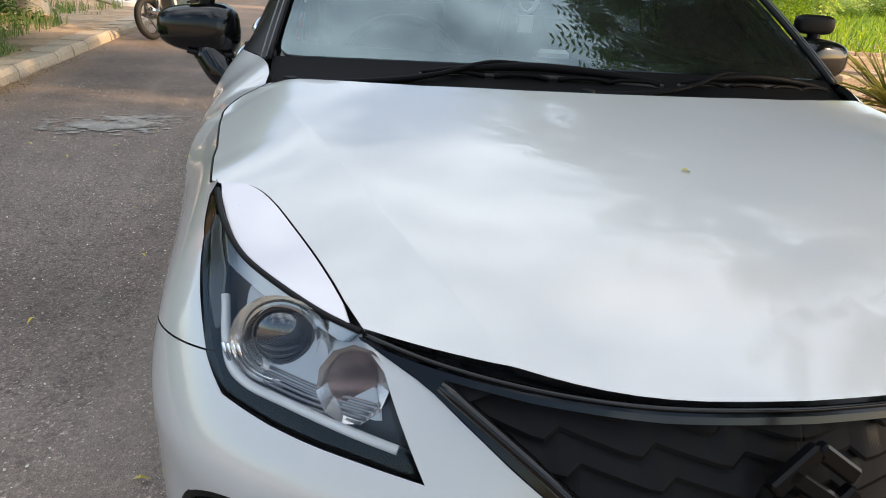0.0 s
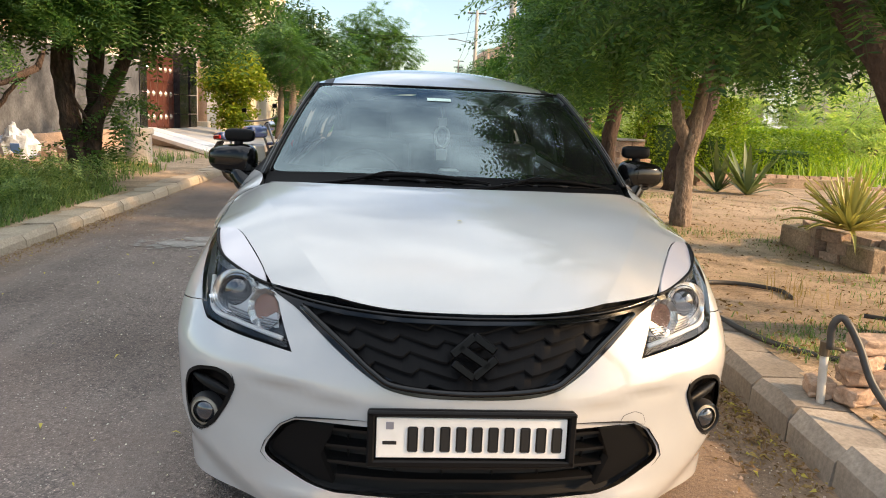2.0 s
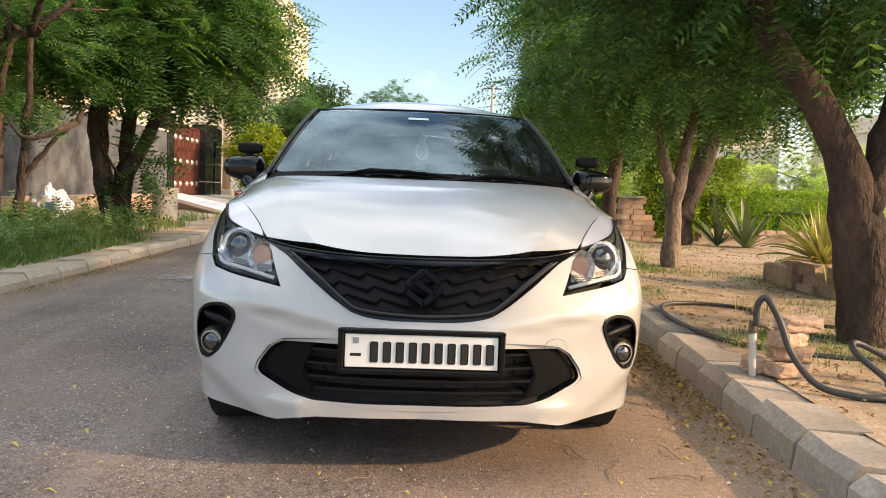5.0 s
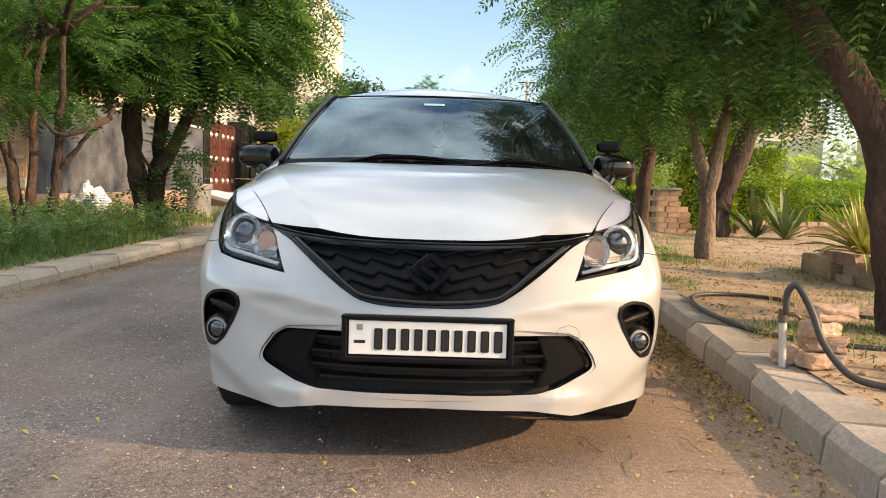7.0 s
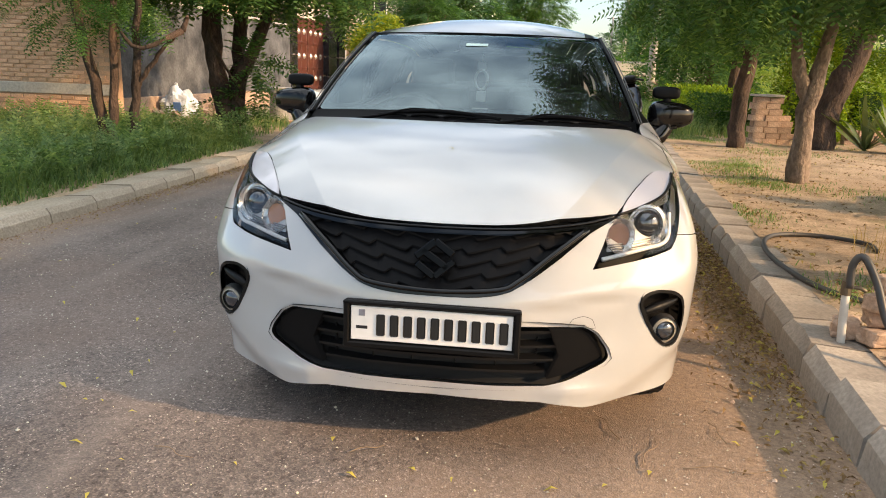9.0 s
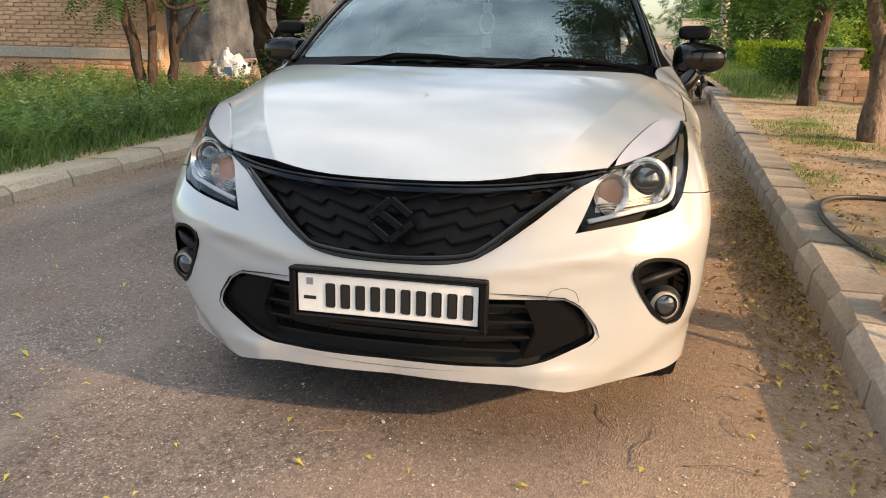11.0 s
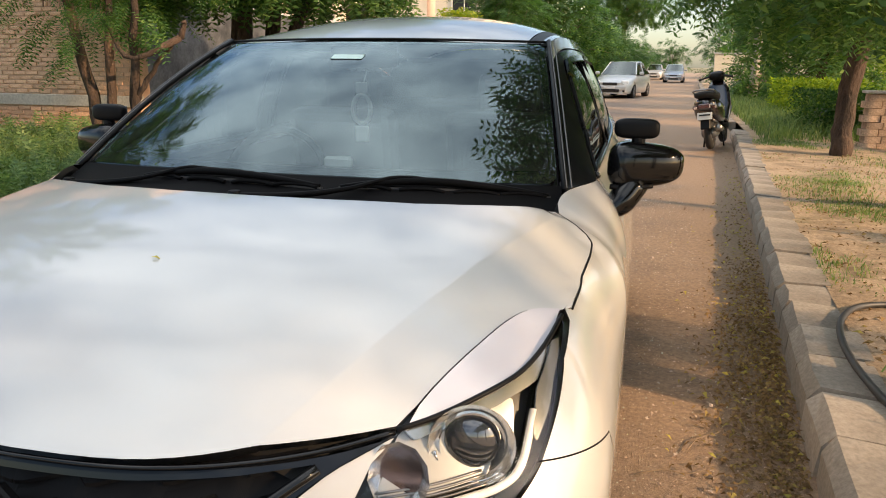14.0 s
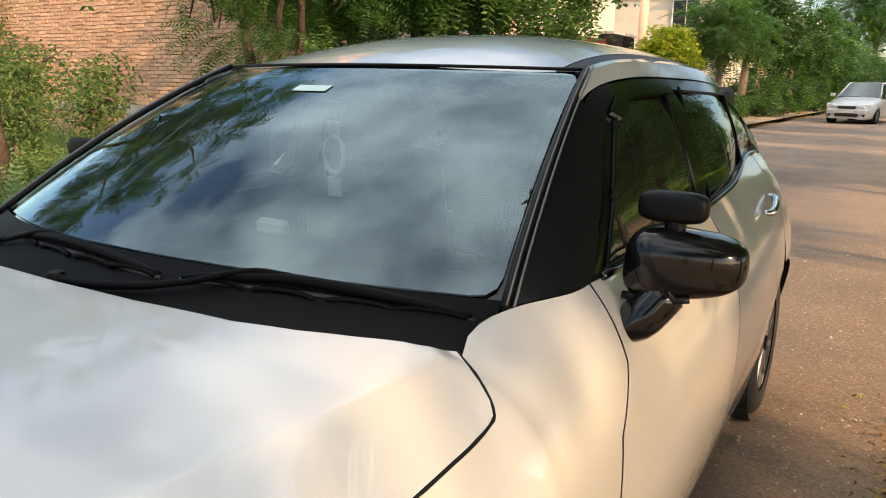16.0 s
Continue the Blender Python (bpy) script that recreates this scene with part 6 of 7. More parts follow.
def house(label, x0, x1, y0, y1, h, material, windows, storey=3.2, slab=M_CREAM):
    """A flat-roofed house with storey slabs, window openings with frames and sills on its road side and its near side."""
    root = thing("house", label, "house", ((x0 + x1) / 2, (y0 + y1) / 2, 0))
    cx, cy = (x0 + x1) / 2, (y0 + y1) / 2
    L = lambda x, y, z: (x - cx, y - cy, z)
    part("wall", box_bm((x1 - x0, y1 - y0, h), L(cx, cy, h / 2)), material, root)
    k = 1
    while k * storey < h + .1:
        part("floor_slab", box_bm((x1 - x0 + .25, y1 - y0 + .25, .16), L(cx, cy, k * storey), .01), slab, root)
        k += 1
    part("parapet", box_bm((x1 - x0 + .06, y1 - y0 + .06, .5), L(cx, cy, h + .25), .01), material, root)
    for face, a, z, w, wh in windows:
        win = new("window")
        win.parent = root
        if face == "x":
            win.matrix_basis = pose(*L(x1, a, z), 0, 0, 90)
        elif face == "w":
            win.matrix_basis = pose(*L(x0, a, z), 0, 0, -90)
        else:
            win.matrix_basis = pose(*L(a, y0, z))
        part("window_pane", box_bm((w, .03, wh), (0, -.02, 0)), M_WINDOWDARK, win)
        for bx, bz, sx, sz in ((-w / 2, 0, .07, wh), (w / 2, 0, .07, wh), (0, wh / 2, w + .07, .07), (0, 0, .05, wh)):
            part("window_frame", box_bm((sx, .08, sz), (bx, -.04, bz), .008), M_WHITEMARBLE, win)
        part("window_sill", box_bm((w + .25, .18, .07), (0, -.09, -wh / 2 - .03), .01), slab, win)
        part("sunshade", box_bm((w + .35, .45, .07), (0, -.2, wh / 2 + .12), .01), slab, win)
    return root


house("salmon plastered two-storey house behind the boundary wall", -16, -8.6, 11.5, 21.0, 6.2, M_PINK, [("x", 14, 2.0, 1.4, 1.3), ("x", 18, 2.0, 1.4, 1.3), ("x", 14, 5.0, 1.4, 1.3), ("x", 18, 5.0, 1.4, 1.3)])
house("cream house with ornate gate and orange column", -17, -9.6, 22.0, 33.0, 7.0, M_CREAM, [("x", 24.5, 2.2, 1.5, 1.4), ("x", 29, 2.2, 1.5, 1.4), ("x", 25.5, 5.2, 1.5, 1.4), ("y", -12, 5.2, 1.5, 1.4)])
hb = house("tall cream house with a railed balcony", -18, -8.6, 50.0, 64.0, 13.2, M_CREAM, [("x", 54, 5.2, 1.6, 1.5), ("x", 54, 8.6, 1.6, 1.5), ("x", 54, 11.6, 1.6, 1.5), ("y", -10.5, 5.4, 1.6, 1.6), ("y", -10.5, 8.8, 1.6, 1.6), ("y", -10.5, 11.6, 1.4, 1.4)])
part("balcony_slab", box_bm((1.8, 8.0, .25), (5.2, -2.5, 6.5), .02), M_CREAM, hb)
part("balcony_front", box_bm((.12, 8.0, .35), (6.05, -2.5, 6.75), .02), M_CREAM, hb)
for k in range(16):
    part("baluster", box_bm((.05, .05, .75), (6.05, -6.3 + .5 * k, 7.3)), M_IRON, hb)
part("hand_rail", box_bm((.08, 8.0, .07), (6.05, -2.5, 7.7)), M_IRON, hb)
for k, (x0, x1, y0, y1, h, m) in enumerate(((9.5, 17, 62, 74, 7.0, M_PINK), (20, 31, 62, 72, 7.5, M_CREAM), (33, 43, 50, 60, 7.0, M_CREAM), (-16, -7.5, 70, 86, 7, M_PINK), (12, 22, 96, 110, 9, M_PINK))):
    house(("salmon house down the lane", "pale house behind the plots", "pale house behind the plots", "salmon house down the lane", "brick-red house at the end of the lane")[k], x0, x1, y0, y1, h, m,
          [("y", (x0 + x1) / 2 - 1.5, h * .6, 1.3, 1.2), ("y", (x0 + x1) / 2 + 1.5, h * .6, 1.3, 1.2), ("w", (y0 + y1) / 2, h * .6, 1.3, 1.2)] if h > 3 else [("y", x0 + 2, 1.4, 1.2, .9)])

# gateway
gate = thing("gate", "brown panelled steel gate with round silver bosses", "gate", (-7.5, 24.1, .38))
for s in (-1, 1):
    leaf = new("gate_leaf")
    leaf.parent, leaf.matrix_basis = gate, pose(0, s * .93, 0, 0, 0, 90)
    part("leaf_panel", box_bm((1.78, .05, 2.3), (0, 0, 1.2), .006), M_GATE, leaf)
    for bx in (-.84, -.28, .28, .84):
        part("leaf_stile", box_bm((.10, .09, 2.32), (bx, 0, 1.2), .01), M_GATE, leaf)
    for bz in (.10, .75, 1.55, 2.30):
        part("leaf_rail", box_bm((1.76, .09, .10), (0, 0, bz), .01), M_GATE, leaf)
    for bx in (-.56, 0, .56):
        for bz in (.42, 1.15, 1.92):
            part("boss", disc_bm(.10, .05, .05, Matrix.Translation((bx, -.05, bz)) @ pose(0, 0, 0, 90, 0, 0), 16), M_GATE_TRIM, leaf)
for y, w in ((21.95, .6), (26.6, 1.1), (28.0, .9)):
    pil = thing("gate_pillar", "polished black granite gate pillar", "pillar", (-7.5, y, .2), group="granite gate pillars")
    for r in range(4):
        part("granite_panel", box_bm((.5, w, .655), (0, 0, .35 + .67 * r), .006), M_GRANITE, pil)
    part("pillar_cap", box_bm((.6, w + .1, .10), (0, 0, 3.02 - .26), .01), M_CONC, pil)
col = thing("column", "orange-brown painted porch column", "column", (-7.3, 29.6, .1))
part("shaft", disc_bm(.17, .16, 4.2, Matrix.Translation((0, 0, 2.1)), 20), M_PINK, col, smooth=True)
part("base", box_bm((.5, .5, .5), (0, 0, .25), .02), M_CREAM, col)
fw = tagged(new("wall_far"), "low cream boundary wall beside the lane", "wall", kind="structure")
part("wall_core", box_bm((9.0, .22, 1.95), (8.5, 38.0, .95), .01), M_CREAM, fw)
part("wall_cap", box_bm((9.1, .30, .07), (8.5, 38.0, 1.96), .01), M_CONC, fw)
bw = tagged(new("wall_cream"), "cream boundary wall with dark slatted gate", "wall", kind="structure")
part("wall_core", box_bm((.22, 14.2, 1.9), (-6.9, 36.1, 1.0), .01), M_CREAM, bw)
g2 = thing("slatted_gate", "dark slatted metal gate", "gate", (-6.2, 47.6, -.02))
for k in range(14):
    part("slat", box_bm((.04, .10, 2.2), (0, -1.7 + .26 * k, 1.2)), M_IRON, g2)
part("rail", box_bm((.06, 3.7, .08), (0, 0, .4)), M_IRON, g2)
part("rail", box_bm((.06, 3.7, .08), (0, 0, 2.1)), M_IRON, g2)

# ramp up to the gate
bm = bmesh.new()
lo = [bm.verts.new(p) for p in ((-7.35, 20.6, -.1), (-4.05, 15.7, -.1), (-3.75, 27.4, -.1), (-7.35, 27.8, -.1))]
hi = [bm.verts.new(p) for p in ((-7.35, 20.6, .42), (-4.05, 15.7, .13), (-3.75, 27.4, .10), (-7.35, 27.8, .42))]
bm.faces.new(hi)
for i in range(4):
    bm.faces.new((lo[i], lo[(i + 1) % 4], hi[(i + 1) % 4], hi[i]))
ramp = thing("ramp", "broad driveway ramp with white marble edging", "ramp")
part("ramp_slab", bm, M_CONC, ramp)
for a, b in (((-7.35, 20.55, .44), (-4.0, 15.6, .15)), ((-7.3, 21.3, .46), (-4.6, 17.4, .22))):
    d = Vector(b) - Vector(a)
    m = Matrix.Translation((Vector(a) + Vector(b)) / 2) @ d.to_track_quat("X", "Z").to_matrix().to_4x4()
    part("marble_edge", box_bm((d.length, .42, .10), (0, 0, 0), .01), M_WHITEMARBLE, ramp).matrix_basis = m

post = thing("concrete_pipe", "short upright grey concrete pipe on a brick footing", "pipe", (-4.68, 12.8, .10))
part("pipe_wall", disc_bm(.235, .225, .58, Matrix.Translation((0, 0, .37)), 28), M_CONC, post, smooth=False)
part("pipe_collar", disc_bm(.26, .26, .10, Matrix.Translation((0, 0, .64)), 28), M_CONC, post)
for k in range(6):
    part("brick", box_bm((.23, .11, .075), (-.28 + .115 * k, -.24, .04), .006, pose(0, 0, 0, 0, 0, 90)), M_BRICK, post)

# sack and rubble
sack = thing("plastic_sack", "crumpled white and blue plastic sack on the rubble", "sack", (-6.85, 12.9, .12))
sack.scale = (.95, .9, .9)
bm = bmesh.new()
bmesh.ops.create_icosphere(bm, subdivisions=4, radius=1.0)
for v in bm.verts:
    n = noise.noise(v.co * 2.3) * .22 + noise.noise(v.co * 6.0) * .10
    v.co = Vector((v.co.x * .42, v.co.y * .30, max(-.2, v.co.z) * .50 + .12)) * (1 + n)
part("sack_body", bm, M_BAG, sack)
part("sack_print", box_bm((.16, .02, .22), (.10, -.285, .24), .005, pose(0, 0, 0, 14, 0, 6)), M_BAGBLUE, sack)
part("sack_tie", disc_bm(.07, .03, .14, Matrix.Translation((-.04, 0, .68)) @ pose(0, 0, 0, 12, 10, 0), 10), M_BAG, sack)
g = np.random.default_rng(5)
rub = []
for k in range(260):
    x, y = g.normal(-6.9, .75), g.normal(12.6, .45)
    s = g.uniform(.03, .10)
    z = .10 + max(0, .28 - .25 * ((x + 6.8) ** 2 + (y - 12.6) ** 2)) * g.uniform(.3, 1)
    bv = np.array([(a, b, c) for a in (-1, 1) for b in (-1, 1) for c in (-1, 1)]) * s * g.uniform(.5, 1.2, 3)
    rub.append((bv @ np.array(Euler(g.uniform(0, 3, 3)).to_matrix()).T + [x, y, z], np.array([(0, 1, 3, 2), (4, 6, 7, 5), (0, 4, 5, 1), (2, 3, 7, 6), (0, 2, 6, 4), (1, 5, 7, 3)]), np.zeros((0, 3), int)))
v, f = join_arrays(rub)
tagged(new("rubble", mesh_np("rubble", v, f, M_RUBBLE)), "heap of broken brick and plaster rubble", "rubble", kind="stuff")


# ---- planting beside the lane ----
def blades(name, label, places, heights, lean, width, material, seed, kind="stuff", curve=.35):
    """Grass: each blade a bent, tapering strip."""
    g = np.random.default_rng(seed)
    n = len(places)
    yaw = g.uniform(0, 2 * np.pi, n)
    d = np.stack([np.cos(yaw), np.sin(yaw), 0 * yaw], 1)
    s = np.stack([-np.sin(yaw), np.cos(yaw), 0 * yaw], 1)
    ln, h, w = g.uniform(*lean, n)[:, None], heights[:, None], width * g.uniform(.6, 1.3, n)[:, None]
    up = np.array([0, 0, 1.0])
    p0, p1, p2 = places, places + up * h * .55 + d * ln * h * .3, places + up * h * (1 - curve * ln) + d * ln * h
    v = np.stack([p0 - s * w, p0 + s * w, p1 - s * w * .7, p1 + s * w * .7, p2], 1).reshape(-1, 3)
    k = (np.arange(n) * 5)[:, None]
    me = mesh_np(name, v, [k + [0, 1, 3, 2], k + [2, 3, 4]], material)
    return tagged(new(name, me), label, "grass", kind=kind)


def ground_z(x, y, side):
    return (.150 if side > 0 else .105) + lumps(x, y) * (.9 if side > 0 else .8)


def strew(n, xf, y0, y1, side, seed, clump=0.0):
    g = np.random.default_rng(seed)
    y = g.uniform(y0, y1, n)
    a, b = xf(y)
    x = a + (b - a) * g.uniform(0, 1, n)
    if clump:
        keep = (np.sin(x * 2.3 + 1.7 * np.sin(y * 1.1)) + np.sin(y * 2.9 + x * 1.3) * .8 + g.normal(0, .5, n)) > clump
        x, y = x[keep], y[keep]
    return np.stack([x, y, ground_z(x, y, side) - .02], 1)


P = strew(25000, lambda y: (-6.6 - 0 * y, left_edge(y) - .36), .5, 8.2, -1, 1)
hgt = np.random.default_rng(2).uniform(.16, .42, len(P)) * np.clip((-3.45 - P[:, 0]) / .5, .35, 1.15)
blades("tall_weeds", "dense dark green weeds along the kerb", P, hgt, (.3, 1.35), .007, M_WEED, 3)
P = strew(16000, lambda y: (-15.0 - 0 * y, -6.4 - 0 * y), -1.0, 8.2, -1, 4)
blades("tall_weeds", "thick green weeds before the brick wall", P, np.random.default_rng(2).uniform(.25, .65, len(P)), (.3, 1.3), .010, M_WEED, 5)
P = strew(6000, lambda y: (-7.2 - 0 * y, -4.0 - 0 * y), 8.5, 15, -1, 6, .3)
blades("tall_weeds", "patchy weeds round the tree and rubble", P, np.random.default_rng(3).uniform(.10, .35, len(P)), (.2, .9), .007, M_WEED, 7)
# leafy weed sprays among the blades
g = np.random.default_rng(8)
P = strew(3400, lambda y: (-7.5 - 0 * y, left_edge(y) - .45), .3, 8.3, -1, 9)
P[:, 2] += g.uniform(.10, .38, len(P))
fw = frond(6, .22, .055, .019, .03)
tagged(new("weed_sprays", scatter_mesh("weed_sprays", fw[0], fw[1], P, rand_turns(len(P), g, 0, 75), g.uniform(.6, 1.4, len(P)), M_WEED)), "feathery weed shoots", "weeds", kind="stuff")

P = strew(26000, lambda y: (right_edge(y) + .28, right_edge(y) + 3.6), -2.5, 13.5, 1, 10, .62)
blades("grass_tufts", "low green grass in patches on the sand", P, np.random.default_rng(11).uniform(.03, .09, len(P)), (.3, 1.1), .004, M_WEED, 12)
P = strew(34000, lambda y: (right_edge(y) + .30, right_edge(y) + 5.5), -2.5, 10.5, 1, 13, .15)
blades("dry_grass", "straw-coloured dry grass and litter", P, np.random.default_rng(14).uniform(.01, .05, len(P)), (1.0, 3.0), .003, M_DRY, 15)
P = strew(16000, lambda y: (right_edge(y) + .27, right_edge(y) + 1.1), 1.5, 12.5, 1, 26, .35)
blades("kerbside_grass", "short green grass creeping up to the kerb", P, np.random.default_rng(27).uniform(.02, .07, len(P)), (.3, 1.2), .004, M_WEED, 28)
P = strew(14000, lambda y: (right_edge(y) + .4, right_edge(y) + 2.6), 12.5, 40, 1, 16)
blades("verge_grass", "overgrown grass along the verge", P, np.random.default_rng(17).uniform(.10, .45, len(P)), (.2, .9), .010, M_WEED, 18)
P = strew(16000, lambda y: (right_edge(y) + 6.5, right_edge(y) + 26), 11, 40, 1, 19)
blades("meadow_grass", "sunlit green grass of the open plots", P, np.random.default_rng(20).uniform(.15, .7, len(P)), (.2, .9), .022, M_HEDGE, 21)
P = strew(900, lambda y: (right_edge(y) + .8, right_edge(y) + 1.2), 2.6, 3.2, 1, 22)
blades("dry_tuft", "small upright dry tuft", P[:60], np.random.default_rng(23).uniform(.08, .20, 60), (.1, .5), .003, M_DRY, 24)


def hedge(label, size, at, n, seed, leaf=None, material=None, uneven=.06):
    g = np.random.default_rng(seed)
    root = thing("hedge", label, "hedge", at)
    sx, sy, sz = size
    p = g.uniform(-.5, .5, (n, 3))
    ax = g.integers(0, 3, n)
    p[np.arange(n), ax] = np.sign(p[np.arange(n), ax]) * (.5 - np.abs(g.normal(0, uneven, n)))
    p = p * [sx, sy, sz] + [0, 0, sz / 2]
    lf = leaf or oval_leaf(.07, .04)
    put_part("foliage", scatter_mesh("foliage", lf[0], lf[1], p, rand_turns(n, g, -30, 70), g.uniform(.6, 1.3, n), material or M_HEDGE), root)
    # plain box in a darker leaf colour, filling the middle of the hedge
    part("dark_core", box_bm((sx * .5, sy * .4, sz * .5), (0, 0, sz * .30), .05), M_LEAF_D, root)
    return root


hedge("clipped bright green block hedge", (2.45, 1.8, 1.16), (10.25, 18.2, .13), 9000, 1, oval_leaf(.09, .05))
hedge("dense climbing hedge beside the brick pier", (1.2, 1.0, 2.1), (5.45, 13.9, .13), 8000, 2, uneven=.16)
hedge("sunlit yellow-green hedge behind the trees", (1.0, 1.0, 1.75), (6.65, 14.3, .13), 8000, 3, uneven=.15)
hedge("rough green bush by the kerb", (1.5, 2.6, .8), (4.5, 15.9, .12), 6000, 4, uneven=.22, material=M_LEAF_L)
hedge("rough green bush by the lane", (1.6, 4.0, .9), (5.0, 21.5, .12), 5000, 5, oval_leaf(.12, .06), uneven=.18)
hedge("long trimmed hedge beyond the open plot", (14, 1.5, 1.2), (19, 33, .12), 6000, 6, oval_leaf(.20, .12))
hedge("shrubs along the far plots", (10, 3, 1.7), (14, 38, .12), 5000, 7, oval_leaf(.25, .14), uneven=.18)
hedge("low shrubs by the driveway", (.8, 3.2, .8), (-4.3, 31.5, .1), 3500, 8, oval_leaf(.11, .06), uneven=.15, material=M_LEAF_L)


def rosette(label, at, n, length, width, material, seed, rise=(25, 85)):
    """A plant of stiff pointed leaves, each one a folded blade."""
    g = np.random.default_rng(seed)
    root = thing("agave", label, "plant", at)
    for k in range(n):
        el, yaw = math.radians(g.uniform(*rise)), g.uniform(0, 2 * math.pi)
        ll, w = length * g.uniform(.7, 1.15), width * g.uniform(.8, 1.15)
        u = np.linspace(0, 1, 7)
        bend_ = g.uniform(.0, .35)
        r = ll * u * np.cos(el)
        z = ll * u * np.sin(el) - bend_ * ll * u**3 * np.cos(el)
        ww = w * np.sin(np.pi * (.18 + .82 * u)) ** .8 * (1 - u * .15)
        ww[-1] = .001
        c = np.stack([r * math.cos(yaw), r * math.sin(yaw), z], 1)
        s = np.array([-math.sin(yaw), math.cos(yaw), 0])
        v = np.concatenate([c + s * ww[:, None] + [0, 0, .012], c, c - s * ww[:, None] + [0, 0, .012]])
        f = [(a * 7 + i, a * 7 + i + 1, (a + 1) * 7 + i + 1, (a + 1) * 7 + i) for a in range(2) for i in range(6)]
        put_part("leaf", mesh_np("leaf", v, np.array(f), material, True), root)
    return root


rosette("variegated yellow-green agave in a brick bed", (4.0, 4.83, .40), 120, .60, .022, M_AGAVE_Y, 1, (5, 85))
rosette("grey-green agave on the sand", (5.75, 11.7, .14), 24, .95, .055, M_AGAVE, 2, (20, 80))
rosette("grey-green agave on the sand", (6.07, 11.2, .14), 22, 1.0, .055, M_AGAVE, 3, (20, 80))
rosette("variegated agave in the further bed", (8.6, 9.6, .40), 30, .8, .045, M_AGAVE_Y, 4)


def brick_bed(label, corners, courses, seed, at=(0, 0, .12), h=.095, l=.22):
    g = np.random.default_rng(seed)
    root = thing("planting_bed", label, "planter", at)
    kinds = [brick_mesh(l, .11, h, g, M_OLDBRICK, .006) for _ in range(5)]
    for (ax, ay), (bx, by) in zip(corners, corners[1:]):
        n = max(1, int(math.hypot(bx - ax, by - ay) / (l + .015)))
        yaw = math.degrees(math.atan2(by - ay, bx - ax))
        for c in range(courses):
            for k in range(n):
                t = (k + .5 + (.25 if c % 2 else -.0)) / n
                if t > 1:
                    continue
                ob = new("brick", kinds[g.integers(5)])
                ob.parent = root
                ob.matrix_basis = pose(ax + (bx - ax) * t, ay + (by - ay) * t, h * (c + .5) + .002, g.normal(0, 2), g.normal(0, 2), yaw + g.normal(0, 3))
    xs, ys = [c[0] for c in corners], [c[1] for c in corners]
    part("bed_soil", box_bm((max(xs) - min(xs) - .05, max(ys) - min(ys) - .05, h * courses * .8), ((max(xs) + min(xs)) / 2, (max(ys) + min(ys)) / 2, h * courses * .4), .02), M_SOIL, root)
    return root


brick_bed("raised bed of weathered bricks round an agave", [(4.05, 5.3), (3.78, 4.62), (3.92, 3.98), (5.1, 3.9), (5.2, 5.4), (4.05, 5.3)], 3, 1)
brick_bed("low brick edging of the garden bed", [(6.1, 8.4), (7.2, 7.9), (10.3, 8.0)], 2, 2)
brick_bed("low brick edging of the garden bed", [(7.5, 10.2), (9.7, 10.0)], 3, 3)
brick_bed("long low brick edging behind the agaves", [(5.9, 12.4), (9.5, 12.6)], 3, 4)
pier = thing("brick_pier", "short stepped brick pier under the trees", "pier", (4.45, 12.6, .12))
g = np.random.default_rng(9)
kinds = [brick_mesh(.23, .115, .10, g, M_OLDBRICK, .004) for _ in range(4)]
for c in range(8):
    for k in range(3):
        for d in range(2):
            if c > 4 and k == 2 or (c > 2 and k == 2 and d == 0):
                continue
            ob = new("brick", kinds[g.integers(4)])
            ob.parent, ob.matrix_basis = pier, pose(-.26 + .24 * k + (.05 if c % 2 else 0), -.06 + .13 * d, .05 + .104 * c, 0, 0, g.normal(0, 1.5))
part("pier_cap", box_bm((.50, .34, .04), (-.12, 0, .86), .006), M_CONC, pier)

# tap, hose and a little stack of bricks
tap = thing("standpipe", "short white standpipe with a worn tap", "tap", (1.62, 1.085, .12))
tube_part("pipe", [(0, 0, 0), (-.008, 0, .12), (-.014, 0, .25)], .017, M_PVC, tap, 6, 12)
part("tap_body", disc_bm(.021, .021, .06, Matrix.Translation((-.015, 0, .27)), 12), M_BRASS, tap)
tube_part("tap_handle", [(-.015, 0, .275), (.035, -.02, .275), (.055, -.02, .262)], .008, M_BRASS, tap, 6, 8)
hose = thing("garden_hose", "black garden hose looping over the sand from the tap", "hose", (0, 0, 0))
tube_part("hose_run", [(1.6, 0.984, .40), (1.6, 0.988, .50), (1.63, 0.965, .535), (1.67, 0.907, .44), (1.7, 0.831, .30), (1.77, 0.735, .19), (1.88, 0.649, .168), (2, 0.621, .166), (2.11, 0.668, .168), (2.14, 0.802, .20), (2.06, 0.936, .30), (2.11, 1.01, .33), (2.26, 0.974, .26), (2.37, 0.907, .19), (2.61, 0.859, .17)], .0155, M_HOSE, hose, 90, 10)
tube_part("hose_run", [(3.31, 1.38, .165), (2.61, 1.38, .165), (2.16, 1.48, .166), (1.86, 1.77, .166), (1.77, 2.24, .165), (1.81, 2.82, .168), (1.99, 3.2, .170), (2.31, 3.29, .165), (2.56, 3.1, .165), (2.53, 2.86, .165)], .0155, M_HOSE, hose, 80, 10)
tube_part("hose_run", [(2.76, 2.44, .165), (3.11, 2.24, .165), (3.81, 2.2, .165)], .014, M_HOSE, hose, 30, 8)
tube_part("hose_run", [(2.14, 0.802, .18), (2.06, 0.525, .17), (2.16, 0.191, .165), (2.36, -0.286, .165)], .0155, M_HOSE, hose, 30, 10)
